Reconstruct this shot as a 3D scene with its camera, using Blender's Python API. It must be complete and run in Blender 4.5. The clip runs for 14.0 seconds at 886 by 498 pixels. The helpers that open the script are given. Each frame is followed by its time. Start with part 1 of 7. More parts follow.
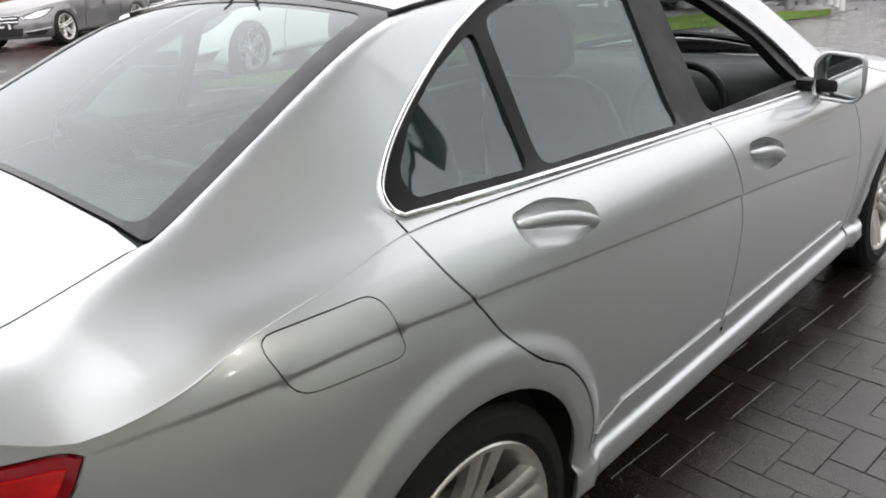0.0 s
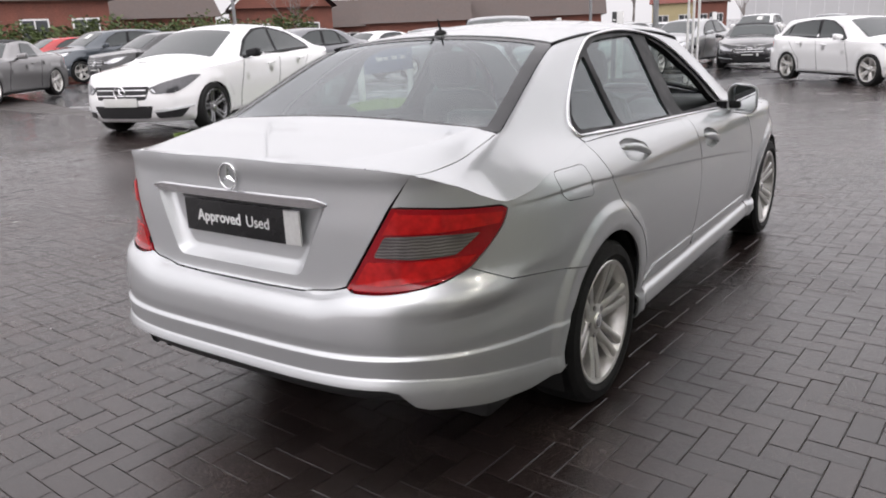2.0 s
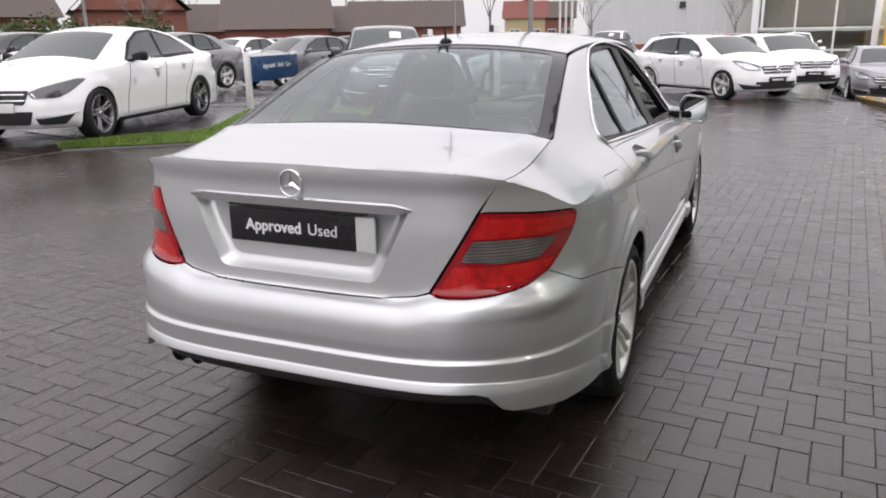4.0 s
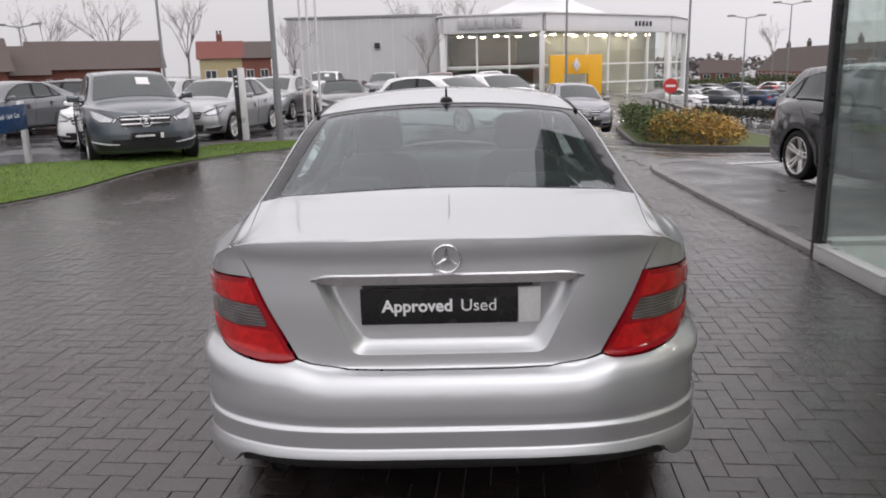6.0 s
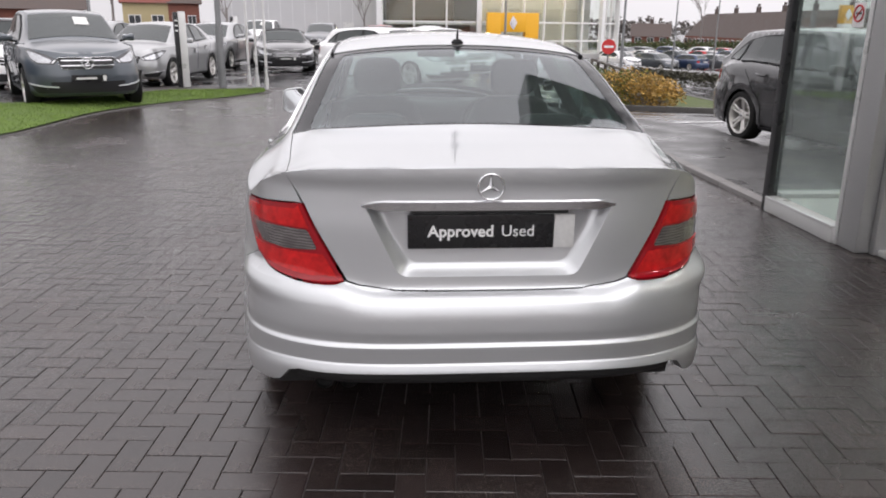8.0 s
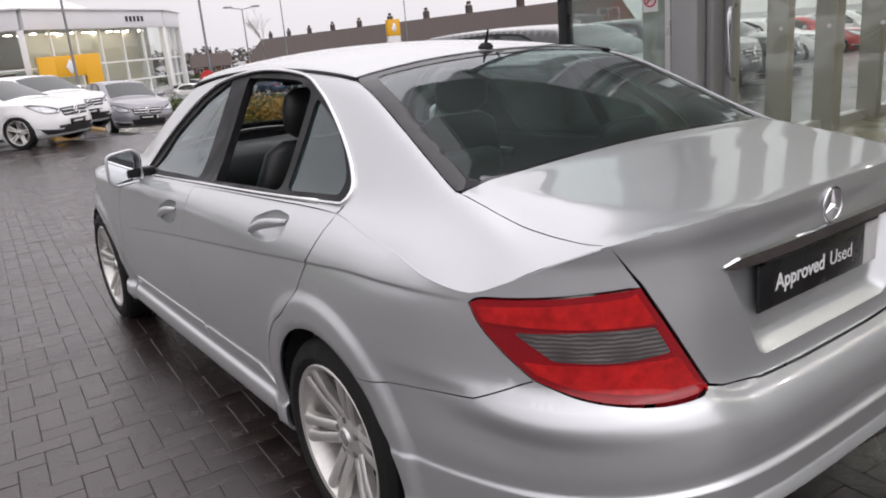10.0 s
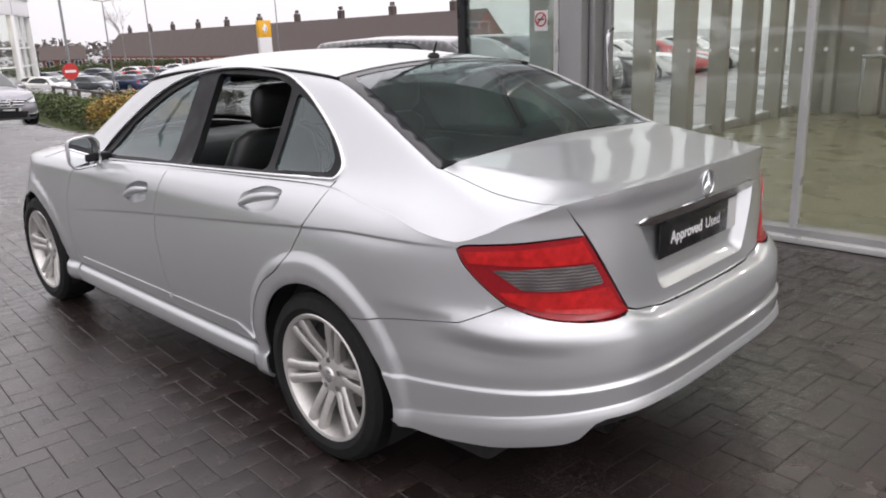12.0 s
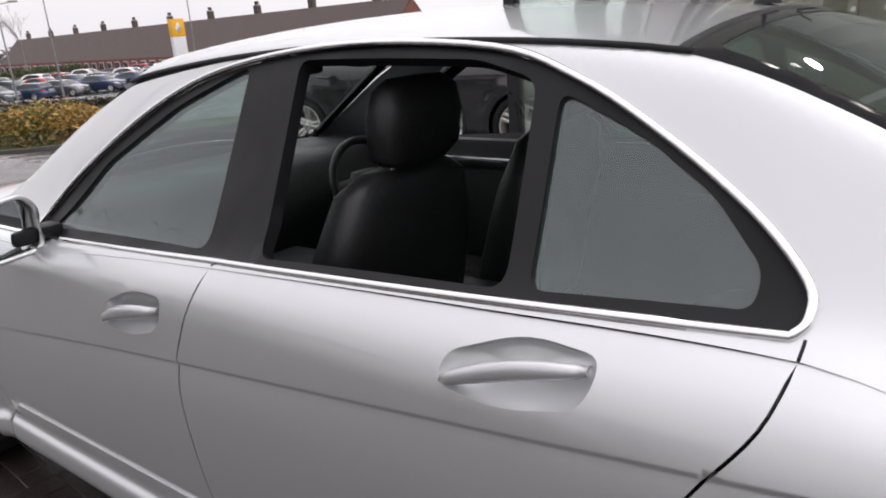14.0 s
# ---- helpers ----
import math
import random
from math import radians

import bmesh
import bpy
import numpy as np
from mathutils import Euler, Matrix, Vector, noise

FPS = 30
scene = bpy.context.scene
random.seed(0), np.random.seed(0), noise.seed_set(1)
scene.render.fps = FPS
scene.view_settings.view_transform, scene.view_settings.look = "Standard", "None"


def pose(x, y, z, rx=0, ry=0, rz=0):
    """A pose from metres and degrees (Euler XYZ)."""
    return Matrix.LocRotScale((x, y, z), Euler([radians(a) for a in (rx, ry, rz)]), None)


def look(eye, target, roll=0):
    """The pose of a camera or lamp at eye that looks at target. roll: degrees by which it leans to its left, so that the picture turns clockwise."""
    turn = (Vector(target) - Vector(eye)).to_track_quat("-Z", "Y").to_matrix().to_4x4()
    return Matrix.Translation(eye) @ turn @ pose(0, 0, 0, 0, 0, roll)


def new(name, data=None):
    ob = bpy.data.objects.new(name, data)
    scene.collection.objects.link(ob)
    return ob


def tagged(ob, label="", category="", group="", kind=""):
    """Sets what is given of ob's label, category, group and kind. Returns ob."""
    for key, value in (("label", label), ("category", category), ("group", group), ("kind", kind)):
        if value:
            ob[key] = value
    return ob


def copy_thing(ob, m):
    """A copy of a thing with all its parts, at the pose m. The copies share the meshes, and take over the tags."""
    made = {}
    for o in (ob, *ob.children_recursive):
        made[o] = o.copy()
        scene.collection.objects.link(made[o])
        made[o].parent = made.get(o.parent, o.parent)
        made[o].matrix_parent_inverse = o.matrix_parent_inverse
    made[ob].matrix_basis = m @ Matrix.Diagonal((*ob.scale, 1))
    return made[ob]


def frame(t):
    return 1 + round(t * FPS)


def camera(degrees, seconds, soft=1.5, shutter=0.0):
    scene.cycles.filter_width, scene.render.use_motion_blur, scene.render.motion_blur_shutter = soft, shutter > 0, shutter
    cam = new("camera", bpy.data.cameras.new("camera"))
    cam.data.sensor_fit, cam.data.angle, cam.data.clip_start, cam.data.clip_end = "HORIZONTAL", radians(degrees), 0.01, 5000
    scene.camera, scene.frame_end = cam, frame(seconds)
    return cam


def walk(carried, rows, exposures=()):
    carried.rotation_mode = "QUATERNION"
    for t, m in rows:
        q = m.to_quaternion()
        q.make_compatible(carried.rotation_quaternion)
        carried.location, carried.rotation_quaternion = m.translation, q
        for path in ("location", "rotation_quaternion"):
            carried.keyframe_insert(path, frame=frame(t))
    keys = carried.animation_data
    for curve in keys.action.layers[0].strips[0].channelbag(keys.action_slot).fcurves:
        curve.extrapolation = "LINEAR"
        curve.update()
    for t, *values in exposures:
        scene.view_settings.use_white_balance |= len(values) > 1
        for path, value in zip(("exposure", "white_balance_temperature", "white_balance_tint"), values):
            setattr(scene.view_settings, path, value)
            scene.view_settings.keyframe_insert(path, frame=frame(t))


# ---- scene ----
cam = camera(60.5, 14.0, soft=1.9)
PATH = [
    (0, (1.699, 0.168, 1.442), (0.382, 1.49, 0.721), -4.2),
    (0.5, (1.734, -0.407, 1.426), (0.45, 0.992, 0.798), -4.3),
    (1, (1.828, -0.871, 1.427), (0.606, 0.639, 0.952), -2.6),
    (1.5, (1.887, -1.266, 1.391), (0.735, 0.28, 0.861), -1.2),
    (2, (1.9, -1.536, 1.409), (0.81, 0.047, 0.856), -2.4),
    (2.2, (1.921, -1.575, 1.415), (0.827, 0.014, 0.888), -2.6),
    (4.3, (1.119, -1.901, 1.423), (0.433, -0.1, 0.886), 0.1),
    (4.5, (0.957, -1.912, 1.46), (0.332, -0.087, 0.929), 0.7),
    (5, (0.565, -1.946, 1.478), (0.199, -0.052, 0.948), -0.5),
    (5.5, (0.223, -1.929, 1.517), (0.006, 0.015, 1.097), -1.3),
    (6, (0.029, -2.089, 1.53), (-0.006, -0.143, 1.068), -1.5),
    (6.5, (0.03, -2.271, 1.518), (0.002, -0.33, 1.036), -1.1),
    (7, (0.025, -2.322, 1.523), (0.022, -0.394, 0.993), 0.1),
    (7.5, (-0.003, -2.323, 1.522), (0.015, -0.397, 0.985), 0.5),
    (8, (-0.323, -2.249, 1.479), (-0.177, -0.338, 0.909), 0.6),
    (8.2, (-0.488, -2.196, 1.485), (-0.307, -0.292, 0.899), -0.4),
    (10.3, (-1.869, -0.774, 1.447), (-0.656, 0.716, 0.892), -4.5),
    (10.5, (-1.957, -0.775, 1.455), (-0.691, 0.659, 0.873), -3.7),
    (11, (-2.203, -0.98, 1.46), (-0.86, 0.385, 0.883), -1.9),
    (11.5, (-2.305, -1.07, 1.495), (-0.943, 0.287, 0.944), -1.3),
    (12, (-2.317, -1.047, 1.486), (-0.954, 0.311, 0.941), -2.1),
    (12.5, (-2.263, -0.879, 1.452), (-0.869, 0.45, 0.916), -2.0),
    (13, (-2.196, -0.327, 1.391), (-0.809, 1.014, 0.865), -2.5),
    (13.5, (-1.797, 0.276, 1.402), (-0.45, 1.65, 0.854), -5.9),
    (14, (-1.656, 0.8, 1.411), (-0.177, 2.016, 0.835), -4.5),
]
LEVELS = [(0, .66, 6500, 10), (.5, .28, 6500, 11), (1, .06, 6500, 13), (1.5, .14, 6500, 14), (2, .30, 6500, 14), (4.5, .17, 6500, 14), (5.5, -.11, 6500, 14), (6.5, -.03, 6500, 14), (8, .18, 6500, 14), (10.5, .01, 6500, 15), (12, .26, 6500, 15), (12.5, .28, 6500, 15), (13, .04, 6500, 16), (13.5, -.14, 6500, 16), (14, .10, 6500, 15)]
walk(cam, [(t, look(e, a, r)) for t, e, a, r in PATH], LEVELS)
# ==== body ====
# light levels
SKY_GREY = (7.7, 7.6, 7.75)
SKY_STRENGTH = 0.15
SUN_POWER = 0.35
SKY_LOW, SKY_HIGH = 0.84, 1.58

# ==== light ====
world = bpy.data.worlds.new("overcast")
scene.world = world
world.use_nodes = True
wn = world.node_tree
wn.nodes.clear()
sky = wn.nodes.new("ShaderNodeTexSky")
sky.sky_type = "NISHITA"
sky.sun_disc = False
sky.sun_elevation, sky.sun_rotation = radians(57), radians(149)
sky.air_density, sky.dust_density, sky.ozone_density = 1.0, 6.0, 1.0
grey = wn.nodes.new("ShaderNodeHueSaturation")
grey.inputs["Saturation"].default_value = 0.06
cloud_coord = wn.nodes.new("ShaderNodeTexCoord")
cloud_noise = wn.nodes.new("ShaderNodeTexNoise")
cloud_noise.inputs["Scale"].default_value = 2.2
cloud_noise.inputs["Detail"].default_value = 4
cloud_range = wn.nodes.new("ShaderNodeMapRange")
cloud_range.inputs["To Min"].default_value, cloud_range.inputs["To Max"].default_value = 0.86, 1.14
cloud_mix = wn.nodes.new("ShaderNodeMix")
cloud_mix.data_type, cloud_mix.blend_type = "RGBA", "MULTIPLY"
cloud_mix.inputs["Factor"].default_value = 1.0
# an even cloud cover
cover = wn.nodes.new("ShaderNodeMix")
cover.data_type = "RGBA"
cover.inputs["Factor"].default_value = 0.85
cover.inputs["B"].default_value = (SKY_GREY[0], SKY_GREY[1], SKY_GREY[2], 1)
back = wn.nodes.new("ShaderNodeBackground")
back.inputs["Strength"].default_value = SKY_STRENGTH
wout = wn.nodes.new("ShaderNodeOutputWorld")
wn.links.new(sky.outputs["Color"], grey.inputs["Color"])
wn.links.new(grey.outputs["Color"], cover.inputs["A"])
wn.links.new(cloud_coord.outputs["Generated"], cloud_noise.inputs["Vector"])
wn.links.new(cloud_noise.outputs["Fac"], cloud_range.inputs["Value"])
# an overcast sky is about twice as bright overhead as at the horizon
height = wn.nodes.new("ShaderNodeSeparateXYZ")
swell = wn.nodes.new("ShaderNodeMapRange")
swell.inputs["From Min"].default_value, swell.inputs["From Max"].default_value = 0.0, 1.0
swell.inputs["To Min"].default_value, swell.inputs["To Max"].default_value = SKY_LOW, SKY_HIGH
swell_mix = wn.nodes.new("ShaderNodeMix")
swell_mix.data_type, swell_mix.blend_type = "RGBA", "MULTIPLY"
swell_mix.inputs["Factor"].default_value = 1.0
wn.links.new(cloud_coord.outputs["Generated"], height.inputs["Vector"])
wn.links.new(height.outputs["Z"], swell.inputs["Value"])
wn.links.new(cover.outputs["Result"], swell_mix.inputs["A"])
wn.links.new(swell.outputs["Result"], swell_mix.inputs["B"])
# the cloud is thinner towards the sun
lean = wn.nodes.new("ShaderNodeVectorMath")
lean.operation = "DOT_PRODUCT"
lean.inputs[1].default_value = (0.8, -0.5, 0.0)
thin = wn.nodes.new("ShaderNodeMath")
thin.operation, thin.inputs[1].default_value, thin.inputs[2].default_value = "MULTIPLY_ADD", 0.20, 1.0
lean_mix = wn.nodes.new("ShaderNodeMix")
lean_mix.data_type, lean_mix.blend_type = "RGBA", "MULTIPLY"
lean_mix.inputs["Factor"].default_value = 1.0
wn.links.new(cloud_coord.outputs["Generated"], lean.inputs[0])
wn.links.new(lean.outputs["Value"], thin.inputs[0])
wn.links.new(swell_mix.outputs["Result"], lean_mix.inputs["A"])
wn.links.new(thin.outputs["Value"], lean_mix.inputs["B"])
wn.links.new(lean_mix.outputs["Result"], cloud_mix.inputs["A"])
wn.links.new(cloud_range.outputs["Result"], cloud_mix.inputs["B"])
wn.links.new(cloud_mix.outputs["Result"], back.inputs["Color"])
wn.links.new(back.outputs["Background"], wout.inputs["Surface"])
sun_data = bpy.data.lights.new("sun", "SUN")
sun_data.energy, sun_data.angle, sun_data.color = SUN_POWER, radians(110), (1.0, 0.97, 0.93)
sun = new("sun", sun_data)
sun.matrix_world = look((0, 0, 0), (-3, 5, -9))

# ==== materials ====


def mat(name, col, rough=0.5, metal=0.0, var=0.15, scale=6.0, fine=90.0, bump=0.0, rvar=0.1, coat=0.0, spec=0.5,
        trans=0.0, ior=1.45, emit=0.0, wet=0.0, objvar=0.0, island=0.0, alpha=1.0, speck=0.0):
    """Principled with colour, roughness and relief varied at two scales."""
    m = bpy.data.materials.new(name)
    m.use_nodes = True
    nt = m.node_tree
    b = nt.nodes["Principled BSDF"]
    c = (*col, 1)
    b.inputs["Base Color"].default_value = c
    b.inputs["Roughness"].default_value = rough
    b.inputs["Metallic"].default_value = metal
    b.inputs["Coat Weight"].default_value = coat
    b.inputs["Coat Roughness"].default_value = 0.04
    b.inputs["Specular IOR Level"].default_value = spec
    b.inputs["Transmission Weight"].default_value = trans
    b.inputs["IOR"].default_value = ior
    b.inputs["Alpha"].default_value = alpha
    if emit:
        b.inputs["Emission Color"].default_value = c
        b.inputs["Emission Strength"].default_value = emit
    if var or bump or rvar or wet:
        co = nt.nodes.new("ShaderNodeTexCoord")
        n1 = nt.nodes.new("ShaderNodeTexNoise")
        n1.inputs["Scale"].default_value, n1.inputs["Detail"].default_value = scale, 5
        n2 = nt.nodes.new("ShaderNodeTexNoise")
        n2.inputs["Scale"].default_value, n2.inputs["Detail"].default_value = fine, 3
        for n in (n1, n2):
            nt.links.new(co.outputs["Object"], n.inputs["Vector"])
        add = nt.nodes.new("ShaderNodeMath")
        add.operation = "ADD"
        nt.links.new(n1.outputs["Fac"], add.inputs[0])
        nt.links.new(n2.outputs["Fac"], add.inputs[1])
        last = add.outputs["Value"]
        if objvar or island:
            src = nt.nodes.new("ShaderNodeObjectInfo" if objvar else "ShaderNodeNewGeometry")
            k = nt.nodes.new("ShaderNodeMath")
            k.operation, k.inputs[1].default_value = "MULTIPLY_ADD", (objvar or island) * 2
            k.inputs[2].default_value = -(objvar or island)
            nt.links.new(src.outputs["Random" if objvar else "Random Per Island"], k.inputs[0])
            a2 = nt.nodes.new("ShaderNodeMath")
            a2.operation = "ADD"
            nt.links.new(last, a2.inputs[0])
            nt.links.new(k.outputs["Value"], a2.inputs[1])
            last = a2.outputs["Value"]
        mr = nt.nodes.new("ShaderNodeMapRange")
        mr.inputs["From Min"].default_value, mr.inputs["From Max"].default_value = 0.6, 1.4
        mr.inputs["To Min"].default_value, mr.inputs["To Max"].default_value = 1 - var, 1 + var
        mr.clamp = False
        nt.links.new(last, mr.inputs["Value"])
        mix = nt.nodes.new("ShaderNodeMix")
        mix.data_type, mix.blend_type = "RGBA", "MULTIPLY"
        mix.inputs["Factor"].default_value = 1.0
        mix.inputs["A"].default_value = c
        nt.links.new(mr.outputs["Result"], mix.inputs["B"])
        tone = mix.outputs["Result"]
        if speck:
            # pale grains of stone in the surface, thicker in some places
            grain = nt.nodes.new("ShaderNodeTexVoronoi")
            grain.inputs["Scale"].default_value = 150.0
            patch = nt.nodes.new("ShaderNodeTexNoise")
            patch.inputs["Scale"].default_value, patch.inputs["Detail"].default_value = 2.3, 3
            for n in (grain, patch):
                nt.links.new(co.outputs["Object"], n.inputs["Vector"])
            dot = nt.nodes.new("ShaderNodeMapRange")
            dot.inputs["From Min"].default_value, dot.inputs["From Max"].default_value = 0.30, 0.16
            dot.inputs["To Min"].default_value, dot.inputs["To Max"].default_value = 0.0, speck
            nt.links.new(grain.outputs["Distance"], dot.inputs["Value"])
            thick = nt.nodes.new("ShaderNodeMapRange")
            thick.inputs["From Min"].default_value, thick.inputs["From Max"].default_value = 0.42, 0.66
            nt.links.new(patch.outputs["Fac"], thick.inputs["Value"])
            amount = nt.nodes.new("ShaderNodeMath")
            amount.operation = "MULTIPLY"
            nt.links.new(dot.outputs["Result"], amount.inputs[0])
            nt.links.new(thick.outputs["Result"], amount.inputs[1])
            stone = nt.nodes.new("ShaderNodeMix")
            stone.data_type = "RGBA"
            stone.inputs["B"].default_value = (0.30, 0.27, 0.22, 1)
            nt.links.new(amount.outputs["Value"], stone.inputs["Factor"])
            nt.links.new(tone, stone.inputs["A"])
            tone = stone.outputs["Result"]
        if var:
            nt.links.new(tone, b.inputs["Base Color"])
        if rvar or wet:
            rr = nt.nodes.new("ShaderNodeMapRange")
            rr.inputs["From Min"].default_value, rr.inputs["From Max"].default_value = 0.35, 0.65
            rr.inputs["To Min"].default_value = max(0.02, rough - rvar - wet)
            rr.inputs["To Max"].default_value = min(1, rough + rvar)
            nt.links.new(n1.outputs["Fac"], rr.inputs["Value"])
            nt.links.new(rr.outputs["Result"], b.inputs["Roughness"])
        if bump:
            bp = nt.nodes.new("ShaderNodeBump")
            bp.inputs["Strength"].default_value, bp.inputs["Distance"].default_value = min(1, bump), 0.004
            nt.links.new(n2.outputs["Fac"], bp.inputs["Height"])
            nt.links.new(bp.outputs["Normal"], b.inputs["Normal"])
    return m


def glass_mat(name, tint, mirror=0.08, see=0.8, haze=0.0, veil_col=(0.5, 0.5, 0.5), gain=1.25):
    """Thin pane: a tinted see-through share under a clear reflecting coat."""
    m = bpy.data.materials.new(name)
    m.use_nodes = True
    nt = m.node_tree
    nt.nodes.clear()
    out = nt.nodes.new("ShaderNodeOutputMaterial")
    tr = nt.nodes.new("ShaderNodeBsdfTransparent")
    tr.inputs["Color"].default_value = (tint[0] * see, tint[1] * see, tint[2] * see, 1)
    gl = nt.nodes.new("ShaderNodeBsdfGlossy")
    gl.inputs["Roughness"].default_value = 0.015
    gl.inputs["Color"].default_value = (0.95, 0.97, 1.0, 1)
    fr = nt.nodes.new("ShaderNodeLayerWeight")
    fr.inputs["Blend"].default_value = 0.5
    steep = nt.nodes.new("ShaderNodeMath")
    steep.operation, steep.inputs[1].default_value = "POWER", 5.0
    curve = nt.nodes.new("ShaderNodeMath")
    curve.operation, curve.inputs[1].default_value, curve.inputs[2].default_value = "MULTIPLY_ADD", 0.957, 0.043
    nt.links.new(fr.outputs["Facing"], steep.inputs[0])
    nt.links.new(steep.outputs["Value"], curve.inputs[0])
    ad = nt.nodes.new("ShaderNodeMath")
    ad.operation, ad.inputs[1].default_value, ad.inputs[2].default_value = "MULTIPLY_ADD", gain, mirror
    ad.use_clamp = True
    mx = nt.nodes.new("ShaderNodeMixShader")
    nt.links.new(curve.outputs["Value"], ad.inputs[0])
    nt.links.new(ad.outputs["Value"], mx.inputs["Fac"])
    nt.links.new(tr.outputs["BSDF"], mx.inputs[1])
    nt.links.new(gl.outputs["BSDF"], mx.inputs[2])
    last = mx.outputs["Shader"]
    if haze:
        # pale patchy share: sky glare painted in as diffuse colour, along with rain film
        df = nt.nodes.new("ShaderNodeBsdfDiffuse")
        df.inputs["Color"].default_value = (*veil_col, 1)
        hz = nt.nodes.new("ShaderNodeMixShader")
        co = nt.nodes.new("ShaderNodeTexCoord")
        ns = nt.nodes.new("ShaderNodeTexNoise")
        ns.inputs["Scale"].default_value, ns.inputs["Detail"].default_value = 4.0, 4
        rg = nt.nodes.new("ShaderNodeMapRange")
        rg.inputs["From Min"].default_value, rg.inputs["From Max"].default_value = 0.3, 0.7
        rg.inputs["To Min"].default_value, rg.inputs["To Max"].default_value = haze * 0.6, haze * 1.4
        nt.links.new(co.outputs["Object"], ns.inputs["Vector"])
        nt.links.new(ns.outputs["Fac"], rg.inputs["Value"])
        nt.links.new(rg.outputs["Result"], hz.inputs["Fac"])
        nt.links.new(last, hz.inputs[1])
        nt.links.new(df.outputs["BSDF"], hz.inputs[2])
        last = hz.outputs["Shader"]
    nt.links.new(last, out.inputs["Surface"])
    return m


def paint_mat(name, col, metal=0.0, rough=0.35, coat=1.0):
    return mat(name, col, rough, metal, var=0.015, scale=3, fine=900, rvar=0.0, coat=coat, bump=0.0)


M = {}
M["silver"] = paint_mat("silver_paint", (0.54, 0.553, 0.563), 0.70, 0.37)
M["gap"] = mat("dark_gap", (0.01, 0.01, 0.01), 0.9, var=0)
M["black_trim"] = mat("black_trim", (0.009, 0.009, 0.010), 0.5, var=0.1, bump=0.05, spec=0.25)
M["piano_black"] = mat("gloss_black", (0.02, 0.02, 0.022), 0.12, var=0.05, rvar=0.03)
M["plastic"] = mat("black_plastic", (0.02, 0.02, 0.02), 0.55, var=0.2, bump=0.2)
M["chrome"] = mat("chrome", (0.82, 0.82, 0.83), 0.09, 1.0, var=0.04, rvar=0.04)
M["satin"] = mat("satin_chrome", (0.78, 0.78, 0.79), 0.2, 1.0, var=0.04, rvar=0.04)
M["alloy"] = mat("wheel_alloy", (0.66, 0.645, 0.62), 0.36, 0.75, var=0.12, scale=9, rvar=0.08, coat=0.3)
M["tyre"] = mat("tyre_rubber", (0.014, 0.014, 0.014), 0.72, var=0.3, scale=14, bump=0.25, spec=0.25)
M["disc"] = mat("brake_disc", (0.3, 0.29, 0.28), 0.4, 0.9, var=0.2)
M["lamp_red"] = mat("red_lens", (0.44, 0.010, 0.010), 0.16, var=0.42, scale=16, fine=45, rvar=0.02, coat=0.35, spec=0.3)
M["lamp_dark"] = mat("deep_red_lens_rim", (0.26, 0.005, 0.010), 0.12, var=0.12, coat=0.4, spec=0.3)
M["lamp_clear"] = mat("smoked_clear_lens", (0.24, 0.22, 0.22), 0.15, 0.4, var=0.2, scale=12, fine=60, rvar=0.03, coat=1.0)
# clear band of the tail lamps: fine ribs crossed by darker cells
lc = M["lamp_clear"].node_tree
wave = lc.nodes.new("ShaderNodeTexWave")
wave.wave_type, wave.bands_direction = "BANDS", "Z"
wave.inputs["Scale"].default_value, wave.inputs["Distortion"].default_value = 34.0, 2.5
cells = lc.nodes.new("ShaderNodeTexVoronoi")
cells.inputs["Scale"].default_value = 16.0
wco = lc.nodes.new("ShaderNodeTexCoord")
wmul = lc.nodes.new("ShaderNodeMath")
wmul.operation = "MULTIPLY"
wramp = lc.nodes.new("ShaderNodeMix")
wramp.data_type = "RGBA"
wramp.inputs["A"].default_value, wramp.inputs["B"].default_value = (0.075, 0.062, 0.062, 1), (0.25, 0.235, 0.23, 1)
lc.links.new(wco.outputs["Object"], wave.inputs["Vector"])
lc.links.new(wco.outputs["Object"], cells.inputs["Vector"])
lc.links.new(wave.outputs["Fac"], wmul.inputs[0])
lc.links.new(cells.outputs["Distance"], wmul.inputs[1])
lc.links.new(wmul.outputs["Value"], wramp.inputs["Factor"])
lc.links.new(wramp.outputs["Result"], lc.nodes["Principled BSDF"].inputs["Base Color"])
M["glass"] = glass_mat("green_tinted_car_glass", (0.56, 0.80, 0.73), 0.045, 0.60, 0.055, (0.28, 0.48, 0.45), 1.0)
M["rear_glass"] = glass_mat("rear_car_glass", (0.70, 0.90, 0.85), 0.065, 0.68, 0.045, (0.42, 0.52, 0.50), 1.2)
M["screen_glass"] = glass_mat("windscreen_glass", (0.86, 0.93, 0.90), 0.02, 0.9)
M["leather"] = mat("black_leather", (0.018, 0.018, 0.019), 0.42, var=0.25, scale=12, bump=0.35)
M["dash"] = mat("dark_grey_dash", (0.03, 0.03, 0.032), 0.6, var=0.2, bump=0.3)
M["headliner"] = mat("grey_headlining", (0.35, 0.34, 0.33), 0.9, var=0.1, bump=0.2)
M["plate_black"] = mat("black_plate", (0.012, 0.012, 0.013), 0.3, var=0.1)
M["white_text"] = mat("white_print", (0.75, 0.75, 0.75), 0.5, var=0)
M["plate_white"] = mat("grey_white_tape", (0.55, 0.55, 0.54), 0.5, var=0.1)
M["mirror"] = mat("mirror_face", (0.8, 0.82, 0.83), 0.02, 1.0, var=0, rvar=0)


